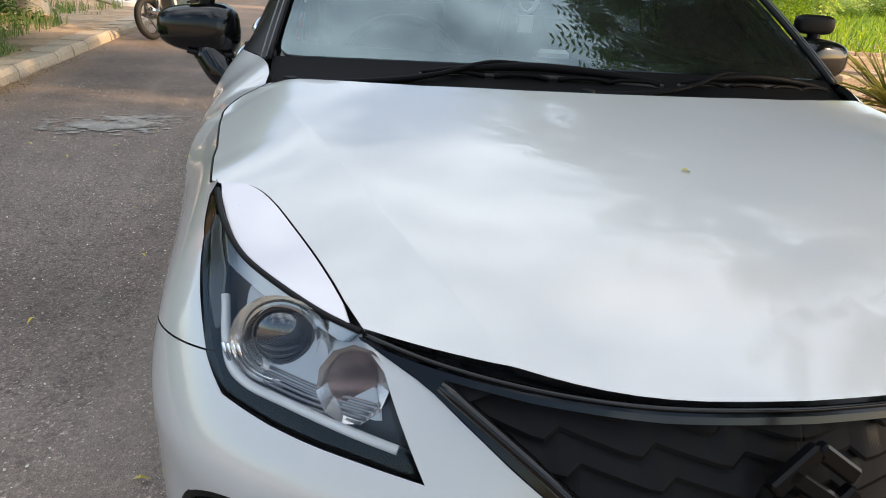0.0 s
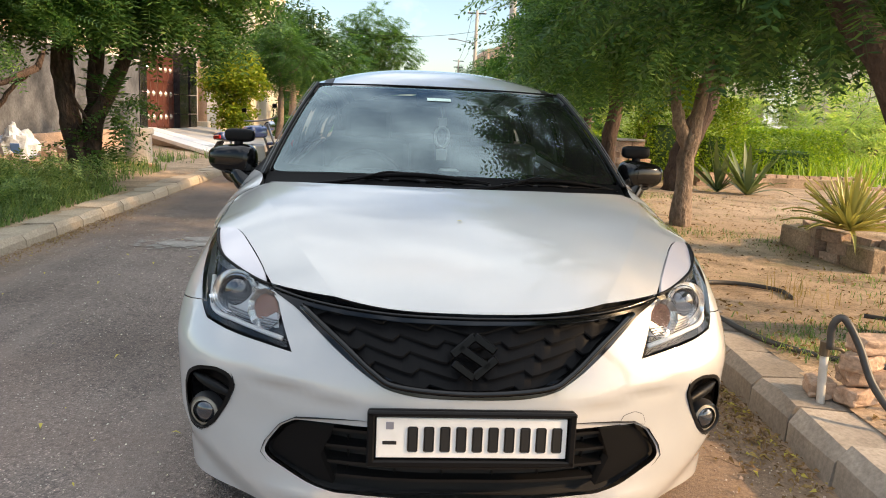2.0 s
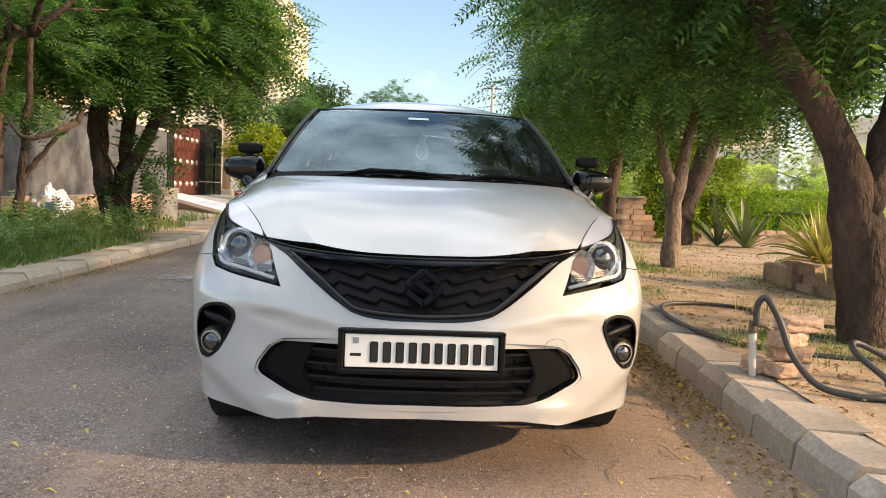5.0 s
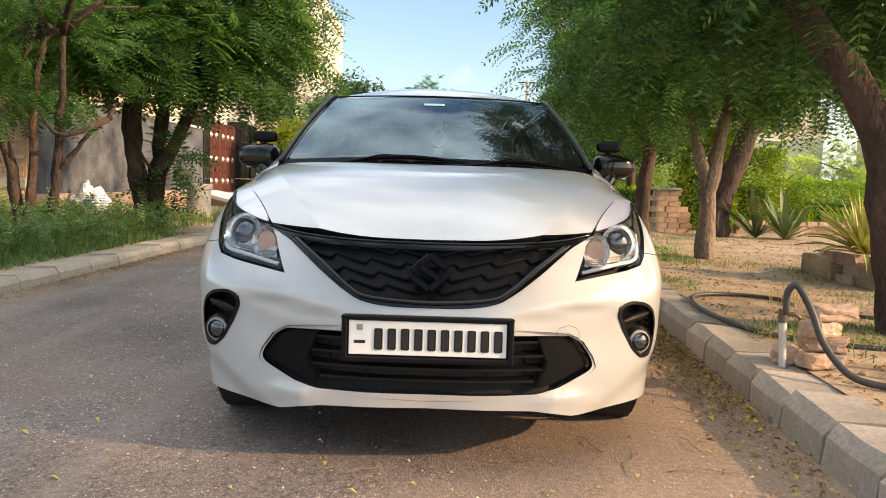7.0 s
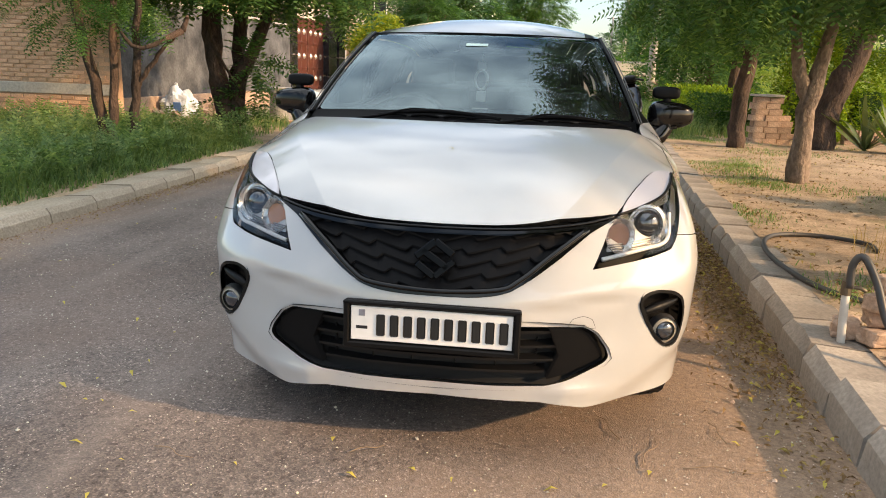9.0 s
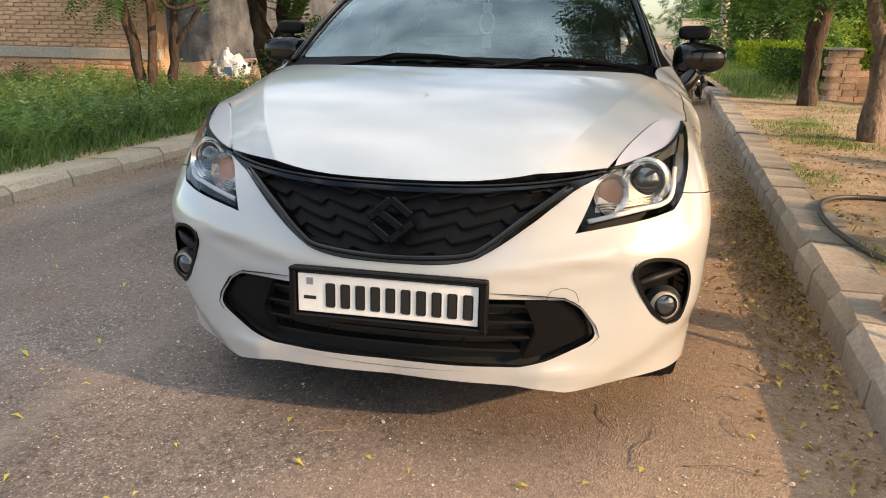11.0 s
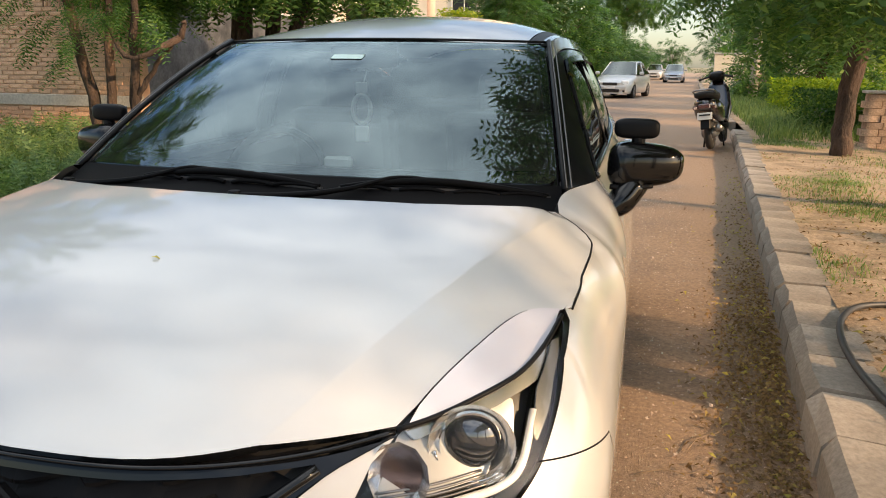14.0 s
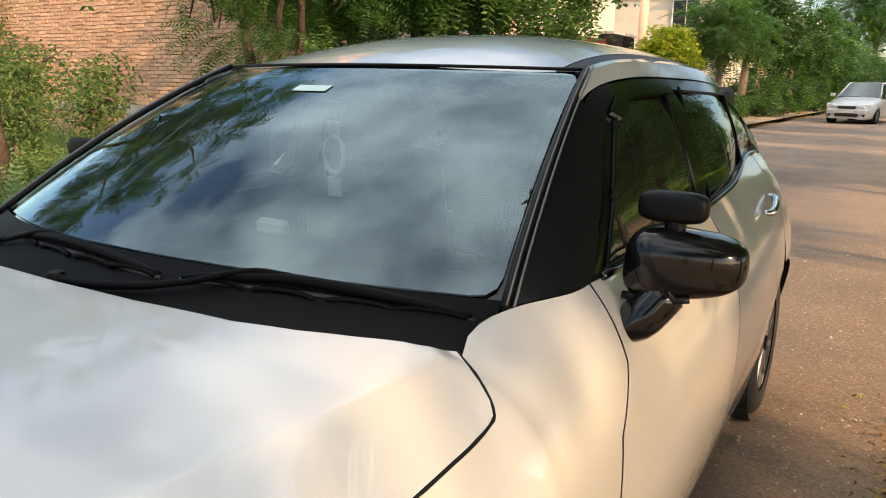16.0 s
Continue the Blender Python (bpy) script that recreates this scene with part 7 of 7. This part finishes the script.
for k, (dx, dy, z, yaw, s) in enumerate(((0, 0, .19, 20, 1.0), (.015, .02, .265, -8, .95), (-.01, .0, .335, 32, .9), (.05, .02, .405, 5, 1.0), (-.12, .10, .19, 70, .8))):
    bk = thing("loose_brick", "worn chipped red brick in a small stack", "brick", (1.79 + dx, 1.09 + dy, z - .035), yaw, "bricks stacked by the tap")
    bm = box_bm((.20 * s, .11, .070), (0, 0, .035), .012, None, None, 2)
    bmesh.ops.subdivide_edges(bm, edges=bm.edges[:], cuts=3, use_grid_fill=True)
    for v in bm.verts:
        v.co += Vector([noise.noise(v.co * 22 + Vector((3 * k + i, 7 * i, k))) * .013 + noise.noise(v.co * 60 + Vector((k, i, 5))) * .005 for i in range(3)])
    part("brick_body", bm, M_OLDBRICK, bk)

# a dried cement smear on the asphalt
M_SMEAR = surface("dried_cement", (.21, .195, .18), (.36, .335, .305), 9, 70, .95, .3, .003, grain=.5)
vs, fs = [], []
g = np.random.default_rng(77)
flecks = [(-2.04, 5.02, .24, .10, .10, .4), (-1.93, 5.36, .20, .060, .32, 2.1), (-2.25, 4.90, .06, .03, .1, 4.0), (-1.80, 5.16, .10, .04, .2, 1.0)]
for k in range(260):
    a, b = g.normal(0, .26), g.normal(0, .17)
    r = g.uniform(.006, .034) * math.exp(-1.5 * (a * a + b * b))
    flecks.append((-2.0 + a, 5.15 + b + .35 * a, r * 1.6, r * .8, g.uniform(-.2, .6), g.uniform(0, 6)))
for cx, cy, rx, ry, turn, ph in flecks:
    k, m = len(vs), 48 if rx > .05 else 12
    vs.append((cx, cy, .0062))
    for i in range(m):
        a = 2 * math.pi * i / m
        r = 1 + .22 * math.sin(3 * a + ph) + .16 * math.sin(7 * a + 2 * ph) + .12 * math.sin(13 * a + ph)
        px, py = rx * r * math.cos(a), ry * r * math.sin(a)
        vs.append((cx + px * math.cos(turn) - py * math.sin(turn), cy + px * math.sin(turn) + py * math.cos(turn), .0035))
        fs.append((k, k + 1 + i, k + 1 + (i + 1) % m))
tagged(new("cement_smear", mesh_np("cement_smear", np.array(vs), np.array(fs), M_SMEAR)), "pale dried cement smear on the grey asphalt", "stain")

# pale grit and leaf bits on the asphalt
g = np.random.default_rng(77)
n = 11000
x, y = g.uniform(-3.2, 1.3, n), g.uniform(-1.6, 7.0, n) ** 1.0
P = np.stack([x, y, np.full(n, .0045)], 1)
tv = np.array([[-.5, -.3, 0], [.4, -.5, 0], [.5, .35, .0], [-.3, .5, 0], [0, 0, .45]])
tf = np.array([[0, 1, 4], [1, 2, 4], [2, 3, 4], [3, 0, 4]])
tagged(new("road_grit", scatter_mesh("road_grit", tv, tf, P, rand_turns(n, g, -2, 2), g.gamma(2.0, .0013, n) + .0016, M_GRIT)), "pale grit and bits scattered on the asphalt", "grit", kind="stuff")
n = 2600
x, y = 1.37 - np.abs(g.normal(0, .35, n)), g.uniform(-1.6, 9.0, n)
P = np.stack([x, y, np.full(n, .004)], 1)
tagged(new("gutter_grit", scatter_mesh("gutter_grit", tv, tf, P, rand_turns(n, g, -2, 2), g.gamma(2.0, .002, n) + .002, M_RUBBLE)), "brown grit along the gutter", "grit", kind="stuff")

# litter: fallen leaves in the gutter and on the road, twigs
g = np.random.default_rng(31)
lv, lf = oval_leaf(.042, .016, .004)
n = 300
y = g.uniform(-1.5, 9, n)
x = right_edge(y) - np.abs(g.normal(.02, .13, n)) - .01
P = np.stack([x, y, .010 + g.uniform(0, .008, n)], 1)
tagged(new("gutter_leaves", scatter_mesh("gutter_leaves", lv, lf, P, rand_turns(n, g, -8, 12), g.uniform(.5, 1.2, n), M_FALLEN)), "yellow fallen leaves along the gutter", "leaves", kind="stuff")
n = 5200
y = 2.6 + g.normal(0, 1.0, n) * np.where(g.uniform(0, 1, n) < .7, 1.0, 3.2)
x = right_edge(y) - np.abs(g.normal(0, .15, n)) - .02
P = np.stack([x, y, .008 + g.uniform(0, .012, n)], 1)
tagged(new("gutter_litter", scatter_mesh("gutter_litter", lv * [.8, .8, 1], lf, P, rand_turns(n, g, -20, 25), g.uniform(.4, 1.2, n), M_LITTER)), "brown leaf litter along the gutter", "leaves", kind="stuff")
n = 2000
y = 5.5 + g.normal(0, 1.0, n) * np.where(g.uniform(0, 1, n) < .5, 1.2, 3.2)
x = left_edge(y) + np.abs(g.normal(0, .10, n)) + .02
P = np.stack([x, y, .008 + g.uniform(0, .008, n)], 1)
tagged(new("gutter_litter", scatter_mesh("gutter_litter", lv * [.7, .6, 1], lf, P, rand_turns(n, g, -15, 20), g.uniform(.4, 1.1, n), M_LITTER)), "brown leaf litter along the far gutter", "leaves", kind="stuff")
for k in range(230):
    x, y = g.uniform(-3.1, 1.2), g.uniform(-1.4, 6) if k % 3 else g.uniform(-1.4, 1)
    if -1.0 < x < .95 and y > .1:
        continue
    ob = new("fallen_leaf", bpy.data.meshes["leafling"] if "leafling" in bpy.data.meshes else mesh_np("leafling", lv, lf, M_FALLEN))
    ob.matrix_basis = pose(x, y, .010, g.uniform(-8, 8), g.uniform(-8, 8), g.uniform(0, 360)) @ Matrix.Scale(float(g.uniform(.4, 1.15)), 4)
    tagged(ob, "small yellow leaf fallen on the asphalt", "leaf", "fallen leaves on the road")
n = 5200
y = g.uniform(-2, 10.5, n)
x = right_edge(y) + .3 + g.uniform(0, 1, n) ** 1.3 * 5.0
P = np.stack([x, y, ground_z(x, y, 1) + .004 + g.uniform(0, .008, n)], 1)
tagged(new("verge_litter", scatter_mesh("verge_litter", lv, lf, P, rand_turns(n, g, -15, 20), g.uniform(.4, 1.3, n), M_LITTER)), "brown and yellow leaf litter on the sand", "leaves", kind="stuff")
hl = new("bonnet_leaf", mesh_np("bonnet_leaf", lv * .55, lf, M_FALLEN))
hl.matrix_basis = pose(-.02, .466, float(hood_z(0, .466)) + .004, 8, 0, 10)
tagged(hl, "tiny yellow leaf lying on the white bonnet", "leaf")
for k, (x, y, yaw, ll) in enumerate(((-.80, -.12, -20, .16), (.72, .18, 70, .22), (.95, .10, 5, .28), (.60, .35, 110, .18), (1.20, 1.25, 95, .5), (.98, .38, 100, .15), (1.18, 2.0, 60, .3), (-.2, .02, 30, .12), (1.1, .8, 140, .2), (1.05, 1.7, 20, .25))):
    tw = thing("twig", "thin dry twig on the road", "twig", (x, y, .008), yaw, "twigs on the road")
    tube_part("twig_stem", [(-ll / 2, 0, 0), (-.1 * ll, .05 * ll, .006), (.2 * ll, -.06 * ll, .004), (ll / 2, .04 * ll, 0)], [.0022, .0018, .0009], M_TWIG, tw, 8, 5)

# ---- vehicles further off ----
def used(v, f):
    """Only the vertices that the faces use."""
    ids, inv = np.unique(f, return_inverse=True)
    return v[ids], inv.reshape(f.shape)


def small_car(label, at, yaw, length=4.4, width=1.72, height=1.53, paint=M_WHITE, notch=True):
    """A simple saloon, nose towards -y, its nose at the origin."""
    root = thing("parked_car", label, "car", at, yaw)
    L = length
    prof_z = spline([0, .06 * L, .24 * L, .30 * L, .46 * L, .70 * L, .80 * L, .86 * L, L], [.66, .76, .93, .98, .98, .99, 1.0, 1.0, .82])
    hw = spline([0, .03 * L, .10 * L, .25 * L, .75 * L, .94 * L, L], [.62, .74, .82, .86, .86, .80, .66])
    ys = np.linspace(0, L, 40)
    k = width / 1.72
    sec = [(0, 1.0), (.55, .995), (.86, .97), (.97, .86), (1.0, .66), (.99, .45), (.96, .26), (.90, .19)]
    pts = []
    for y in ys:
        zt_, w = float(prof_z(y)), float(hw(y)) * k
        arch_ = max(0, 1 - ((y - .19 * L) / .36) ** 2, 1 - ((y - .80 * L) / .36) ** 2)
        row = [(w * a, y + (.10 * (1 - a) * (-1 if y < .5 else 0)) * 0 - .05 * (1 - abs(a)) * (y < .01), zt_ * b if i < 5 else b * zt_ / .99) for i, (a, b) in enumerate(sec)]
        row = [(x, yy, max(z, .19 + .42 * arch_ ** .5) if i > 4 else z) for i, (x, yy, z) in enumerate(row)]
        pts.append([(-x, yy, z) for x, yy, z in row[::-1]] + row[1:])
    P = np.array(pts)
    n = P.shape[1]
    f = [(i * n + j, i * n + j + 1, (i + 1) * n + j + 1, (i + 1) * n + j) for i in range(39) for j in range(n - 1)]
    put_part("body", mesh_np("body", P.reshape(-1, 3), np.array(f), paint, True), root)
    for end in (0, 39):
        bm = bmesh.new()
        bm.faces.new([bm.verts.new(p) for p in P[end]])
        part("end_panel", bm, paint, root)
    # cabin
    cz = [(.30, .98, .74), (.47, height - .03, .56), (.60, height, .58), (.73, height - .06, .55), (.86, 1.0, .70)]
    rows = []
    for u, z, w in cz:
        rows.append([(x * k, u * L, zz) for x, zz in ((-w - .02, z - .03), (-w * .9, z), (0, z + .02), (w * .9, z), (w + .02, z - .03))])
    P = np.array(rows)
    f = np.array([(i * 5 + j, i * 5 + j + 1, (i + 1) * 5 + j + 1, (i + 1) * 5 + j) for i in (1, 2) for j in range(4)])
    put_part("roof", mesh_np("roof", *used(P.reshape(-1, 3), f), paint, True), root)
    f = np.array([(0 * 5 + j, j + 1, 5 + j + 1, 5 + j) for j in range(4)])
    put_part("windscreen", mesh_np("windscreen", *used(P.reshape(-1, 3), f), M_TINT, True), root)
    f = np.array([(15 + j, 16 + j, 21 + j, 20 + j) for j in range(4)])
    put_part("rear_window", mesh_np("rear_window", *used(P.reshape(-1, 3), f), M_TINT, True), root)
    for s in (-1, 1):
        e = 4 if s > 0 else 0
        q = [tuple(P[i, e]) for i in range(5)]
        base = [(s * .83 * k, q[0][1] + .02, .96), (s * .83 * k, q[4][1], .98)]
        bm = bmesh.new()
        bm.faces.new([bm.verts.new(v) for v in [base[0]] + q + [base[1]]])
        part("side_glass", bm, M_TINT, root)
        for a, b in ((q[0], q[1]), (q[1], q[2]), (q[2], q[3]), (q[3], q[4]), (((s * .80 * k), .58 * L, .97), q[2])):
            tube_part("pillar", [a, b], .03, paint, root, 2, 6)
        part("headlamp", box_bm((.34, .10, .17), (s * .60 * k, .10, .66), .04, pose(0, 0, 0, 0, 0, 22 * s)), M_DRL, root)
        part("fog_lamp", disc_bm(.05, .05, .03, Matrix.Translation((s * .58 * k, .0, .32)) @ pose(0, 0, 0, 90, 0, 0), 12), M_LAMPDARK, root)
        bm = box_bm((.18, .10, .13), (s * .96 * k, .33 * L, 1.03), .03)
        part("wing_mirror", bm, paint, root)
        for y in (.19 * L, .80 * L):
            wheel_parts(root, s * .76 * k, y, s, .30, .19, 8)
            part("wheel_well", disc_bm(.34, .34, .2, Matrix.Translation((s * .70 * k, y, .33)) @ pose(0, 0, 0, 0, 90, 0), 20, caps=False), M_DARK, root)
    part("grille", box_bm((.62, .05, .10), (0, -.045, .60), .02), M_LAMPDARK, root)
    part("lower_grille", box_bm((.80, .05, .12), (0, -.04, .33), .02), M_LAMPDARK, root)
    part("bumper", box_bm((1.36 * k, .14, .20), (0, .02, .44), .05, None, None, 2), paint, root)
    part("number_plate", box_bm((.48, .02, .11), (0, -.075, .455), .005), M_PLATE, root)
    part("cabin_floor", box_bm((1.3, L * .8, .05), (0, L * .5, .30)), M_DARK, root)
    return root


small_car("white saloon car parked on the far side of the lane", (-.55, 33.5, 0), -12, paint=plain("bright_white_paint", (.62, .62, .60), .3, 0, 1.0))
small_car("pale silver car far down the lane", (3.1, 70.0, 0), -4, paint=plain("silver_paint", (.45, .47, .50), .3, .4, 1.0))
small_car("white car far down the lane", (1.6, 84.0, 0), -4)


def scooter(at, yaw):
    root = thing("motor_scooter", "dark maroon motor scooter parked on its stand", "scooter", at, yaw)
    def tyre(y, nm):
        w = new(nm)
        w.parent, w.matrix_basis = root, pose(0, y, .22)
        a = np.linspace(0, 2 * math.pi, 25)
        v, f = join_arrays([tube_arrays([(0, .165 * math.cos(t), .165 * math.sin(t)) for t in a], .052, 10, cap=False)])
        put_part("tyre", mesh_np("tyre", v, f, M_RUBBER, True), w)
        part("rim", disc_bm(.12, .12, .05, pose(0, 0, 0, 0, 90, 0), 18), M_STEEL, w)
    tyre(.22, "rear_wheel"), tyre(1.46, "front_wheel")
    def lofted(nm, rows, mat, label=""):
        bm = bmesh.new()
        prev = None
        for y, z, w, h in rows:
            ring = [bm.verts.new((w * math.copysign(abs(math.cos(a)) ** .7, math.cos(a)), y, z + h * math.copysign(abs(math.sin(a)) ** .7, math.sin(a)))) for a in np.linspace(0, 2 * math.pi, 16, endpoint=False)]
            if prev:
                for i in range(16):
                    bm.faces.new((prev[i], prev[(i + 1) % 16], ring[(i + 1) % 16], ring[i]))
            else:
                bm.faces.new(ring[::-1])
            prev = ring
        bm.faces.new(prev)
        return part(nm, bm, mat, root, label, True)
    lofted("tail_body", [(-.14, .66, .08, .06), (-.05, .62, .16, .13), (.20, .56, .19, .17), (.45, .52, .19, .17), (.62, .42, .15, .12)], M_SCOOT, "glossy maroon tail")
    lofted("seat", [(-.16, .80, .10, .03), (-.05, .79, .15, .05), (.25, .77, .16, .055), (.55, .74, .12, .05), (.68, .70, .08, .04)], M_RUBBER, "black seat")
    lofted("floorboard", [(.58, .30, .17, .05), (.85, .28, .18, .04), (1.08, .30, .16, .05)], M_MATT)
    lofted("front_shield", [(1.02, .35, .15, .08), (1.10, .55, .20, .12), (1.16, .78, .17, .12), (1.18, .92, .10, .06)], M_SCOOT)
    lofted("front_fender", [(1.22, .36, .07, .05), (1.42, .45, .085, .05), (1.66, .36, .06, .04)], M_SCOOT)
    lofted("handlebar_cowl", [(1.02, 1.02, .08, .05), (1.12, 1.04, .12, .07), (1.22, 1.0, .09, .06)], M_MATT)
    tube_part("handlebar", [(-.24, 1.0, 1.0), (-.12, 1.08, 1.03), (.12, 1.08, 1.03), (.24, 1.0, 1.0)], .017, M_RUBBER, root, 14, 8)
    for s in (-1, 1):
        tube_part("fork_leg", [(.07 * s, 1.22, .75), (.07 * s, 1.45, .24)], .02, M_STEEL, root, 2, 8)
        part("tail_indicator", box_bm((.07, .03, .05), (.125 * s, -.125, .62), .01, pose(0, 0, 0, 0, 0, -25 * s)), M_AMBER, root)
    part("tail_lamp", box_bm((.16, .03, .07), (0, -.155, .635), .012), M_TAIL, root, "dark red tail lamp")
    part("number_plate", box_bm((.20, .010, .10), (0, -.165, .50), .004, pose(0, 0, 0, -12, 0, 0)), M_PLATE, root)
    part("plate_bar", box_bm((.15, .004, .022), (0, -.174, .515), .001, pose(0, 0, 0, -12, 0, 0)), M_PLATE_INK, root)
    part("plate_bar", box_bm((.15, .004, .022), (0, -.168, .485), .001, pose(0, 0, 0, -12, 0, 0)), M_PLATE_INK, root)
    part("rear_mudguard", box_bm((.13, .03, .22), (0, -.12, .42), .01, pose(0, 0, 0, -18, 0, 0)), M_MATT, root)
    tube_part("grab_rail", [(-.14, .05, .80), (-.13, -.18, .85), (0, -.22, .86), (.13, -.18, .85), (.14, .05, .80)], .012, M_STEEL, root, 18, 8)
    tube_part("silencer", [(.13, .45, .28), (.15, .10, .30), (.16, -.08, .33)], [.035, .05, .05], M_STEEL, root, 8, 12)
    lofted("engine_case", [(.10, .25, .10, .08), (.35, .27, .12, .11), (.60, .30, .10, .09)], M_STEEL)
    tube_part("centre_stand", [(-.14, .52, .02), (-.10, .55, .22), (.10, .55, .22), (.14, .52, .02)], .012, M_MATT, root, 10, 6)
    return root


sc = scooter((1.92, 12.45, 0), -13)
sc.matrix_basis = sc.matrix_basis @ pose(0, 0, .02, 0, -8, 0) @ Matrix.Scale(1.12, 4)


def motorcycle(at, yaw):
    root = thing("motorcycle", "blue and black motorcycle parked by the far kerb", "motorcycle", at, yaw)
    for y, nm in ((0, "rear_wheel"), (1.25, "front_wheel")):
        w = new(nm)
        w.parent, w.matrix_basis = root, pose(0, y, .30)
        v, f = join_arrays([tube_arrays([(0, .25 * math.cos(t), .25 * math.sin(t)) for t in np.linspace(0, 2 * math.pi, 29)], .048, 10, cap=False)])
        put_part("tyre", mesh_np("tyre", v, f, M_RUBBER, True), w)
        part("rim", disc_bm(.21, .21, .04, pose(0, 0, 0, 0, 90, 0), 24, caps=False), M_STEEL, w)
        for k in range(5):
            part("spoke", box_bm((.02, .025, .21), (0, 0, .105), .004), M_STEEL, w).matrix_basis = pose(0, 0, 0, 72 * k, 0, 0)
    part("fuel_tank", box_bm((.26, .46, .22), (0, .72, .84), .07, None, None, 3), M_BLUE, root, "blue tank", True)
    part("seat", box_bm((.24, .62, .10), (0, .22, .80), .04, None, None, 2), M_RUBBER, root, "", True)
    part("tail_cowl", box_bm((.20, .34, .12), (0, -.12, .76), .04, pose(0, 0, 0, -10, 0, 0), None, 2), M_BLUE, root, "", True)
    part("tail_lamp", box_bm((.14, .05, .07), (0, -.30, .76), .015), M_REDLAMP, root)
    part("engine", box_bm((.26, .34, .34), (0, .62, .46), .05, None, None, 2), M_STEEL, root)
    part("rear_fender", box_bm((.14, .22, .05), (0, -.30, .62), .02, pose(0, 0, 0, 40, 0, 0)), M_MATT, root)
    part("front_fender", box_bm((.12, .34, .05), (0, 1.25, .63), .02), M_BLUE, root)
    tube_part("handlebar", [(-.36, .92, 1.08), (-.15, 1.0, 1.05), (.15, 1.0, 1.05), (.36, .92, 1.08)], .014, M_STEEL, root, 12, 8)
    for s in (-1, 1):
        tube_part("fork_leg", [(.08 * s, 1.0, .98), (.08 * s, 1.25, .30)], .022, M_STEEL, root, 2, 8)
        tube_part("shock", [(.11 * s, .05, .32), (.11 * s, .18, .70)], .022, M_STEEL, root, 2, 8)
        tube_part("mirror_stem", [(.24 * s, .95, 1.08), (.32 * s, .93, 1.24)], .006, M_MATT, root, 2, 6)
        part("mirror", box_bm((.10, .02, .07), (.33 * s, .93, 1.26), .008), M_MATT, root)
    part("headlamp", disc_bm(.09, .07, .12, Matrix.Translation((0, 1.16, .95)) @ pose(0, 0, 0, 90, 0, 0), 16), M_CHROME, root)
    tube_part("silencer", [(.14, .55, .30), (.15, .10, .34), (.16, -.15, .40)], [.03, .045, .045], M_CHROME, root, 8, 12)
    return root


bike = motorcycle((-2.72, 11.45, 0), -27)
bike.matrix_basis = bike.matrix_basis @ pose(0, 0, 0, 0, -9, 0)

# ---- poles and wires ----
def pole(at, h, arms, label):
    root = thing("utility_pole", label, "pole", at)
    tube_part("mast", [(0, 0, -.1), (0, 0, h * .5), (.02, 0, h)], [.16, .14, .11], M_POLE, root, 8, 10)
    for z, w in arms:
        part("cross_arm", box_bm((w, .09, .09), (0, 0, z)), M_IRON, root)
        for s in (-1, 0, 1):
            part("insulator", disc_bm(.05, .04, .14, Matrix.Translation((s * w * .42, 0, z + .11)), 10), M_PLATE, root)
    return root


p1 = pole((6.3, 58, 0), 9.0, ((8.8, 1.4),), "weathered concrete utility pole with cross arm and street lamp")
tube_part("lamp_arm", [(0, 0, 6.6), (-.9, -.1, 6.75), (-1.5, -.1, 6.85)], .035, M_STEEL, p1, 8, 8)
part("lamp_head", box_bm((.6, .18, .10), (-1.75, -.1, 6.86), .03), M_STEEL, p1)
p2 = pole((9.2, 104, 0), 8.6, ((8.4, 1.4), (7.6, 1.2)), "far utility pole with two cross arms")
p3 = pole((4.5, 29.0, 0), 8.0, ((7.6, 1.2),), "slim weathered pole beside the lane")
for k, (a, b, dip) in enumerate((((6.0, 58, 8.95), (9.0, 104, 8.5), 1.0), ((6.6, 58, 8.95), (9.5, 104, 8.5), 1.1), ((6.3, 58, 7.5), (-9, 60, 8.2), .9), ((6.6, 58, 8.95), (9.5, 20, 9.4), .9))):
    wre = thing("wire", "thin black overhead wire", "wire", group="overhead wires")
    a, b = (Vector((v[0], v[1] * DEPTH, v[2])) for v in (a, b))
    tube_part("strand", [tuple(a.lerp(b, t) - Vector((0, 0, 4 * dip * t * (1 - t)))) for t in np.linspace(0, 1, 9)], .014, M_CABLE, wre, 24, 5)

# single bricks of the tall wall, nearest stretch first
brick_face(wall, -14.4, -5.95, .10, 4.4, WY - .0, lambda x, z: -9.4 < x < -6.5 and .85 < z < 2.4, 2, skip=((.66, .85),))
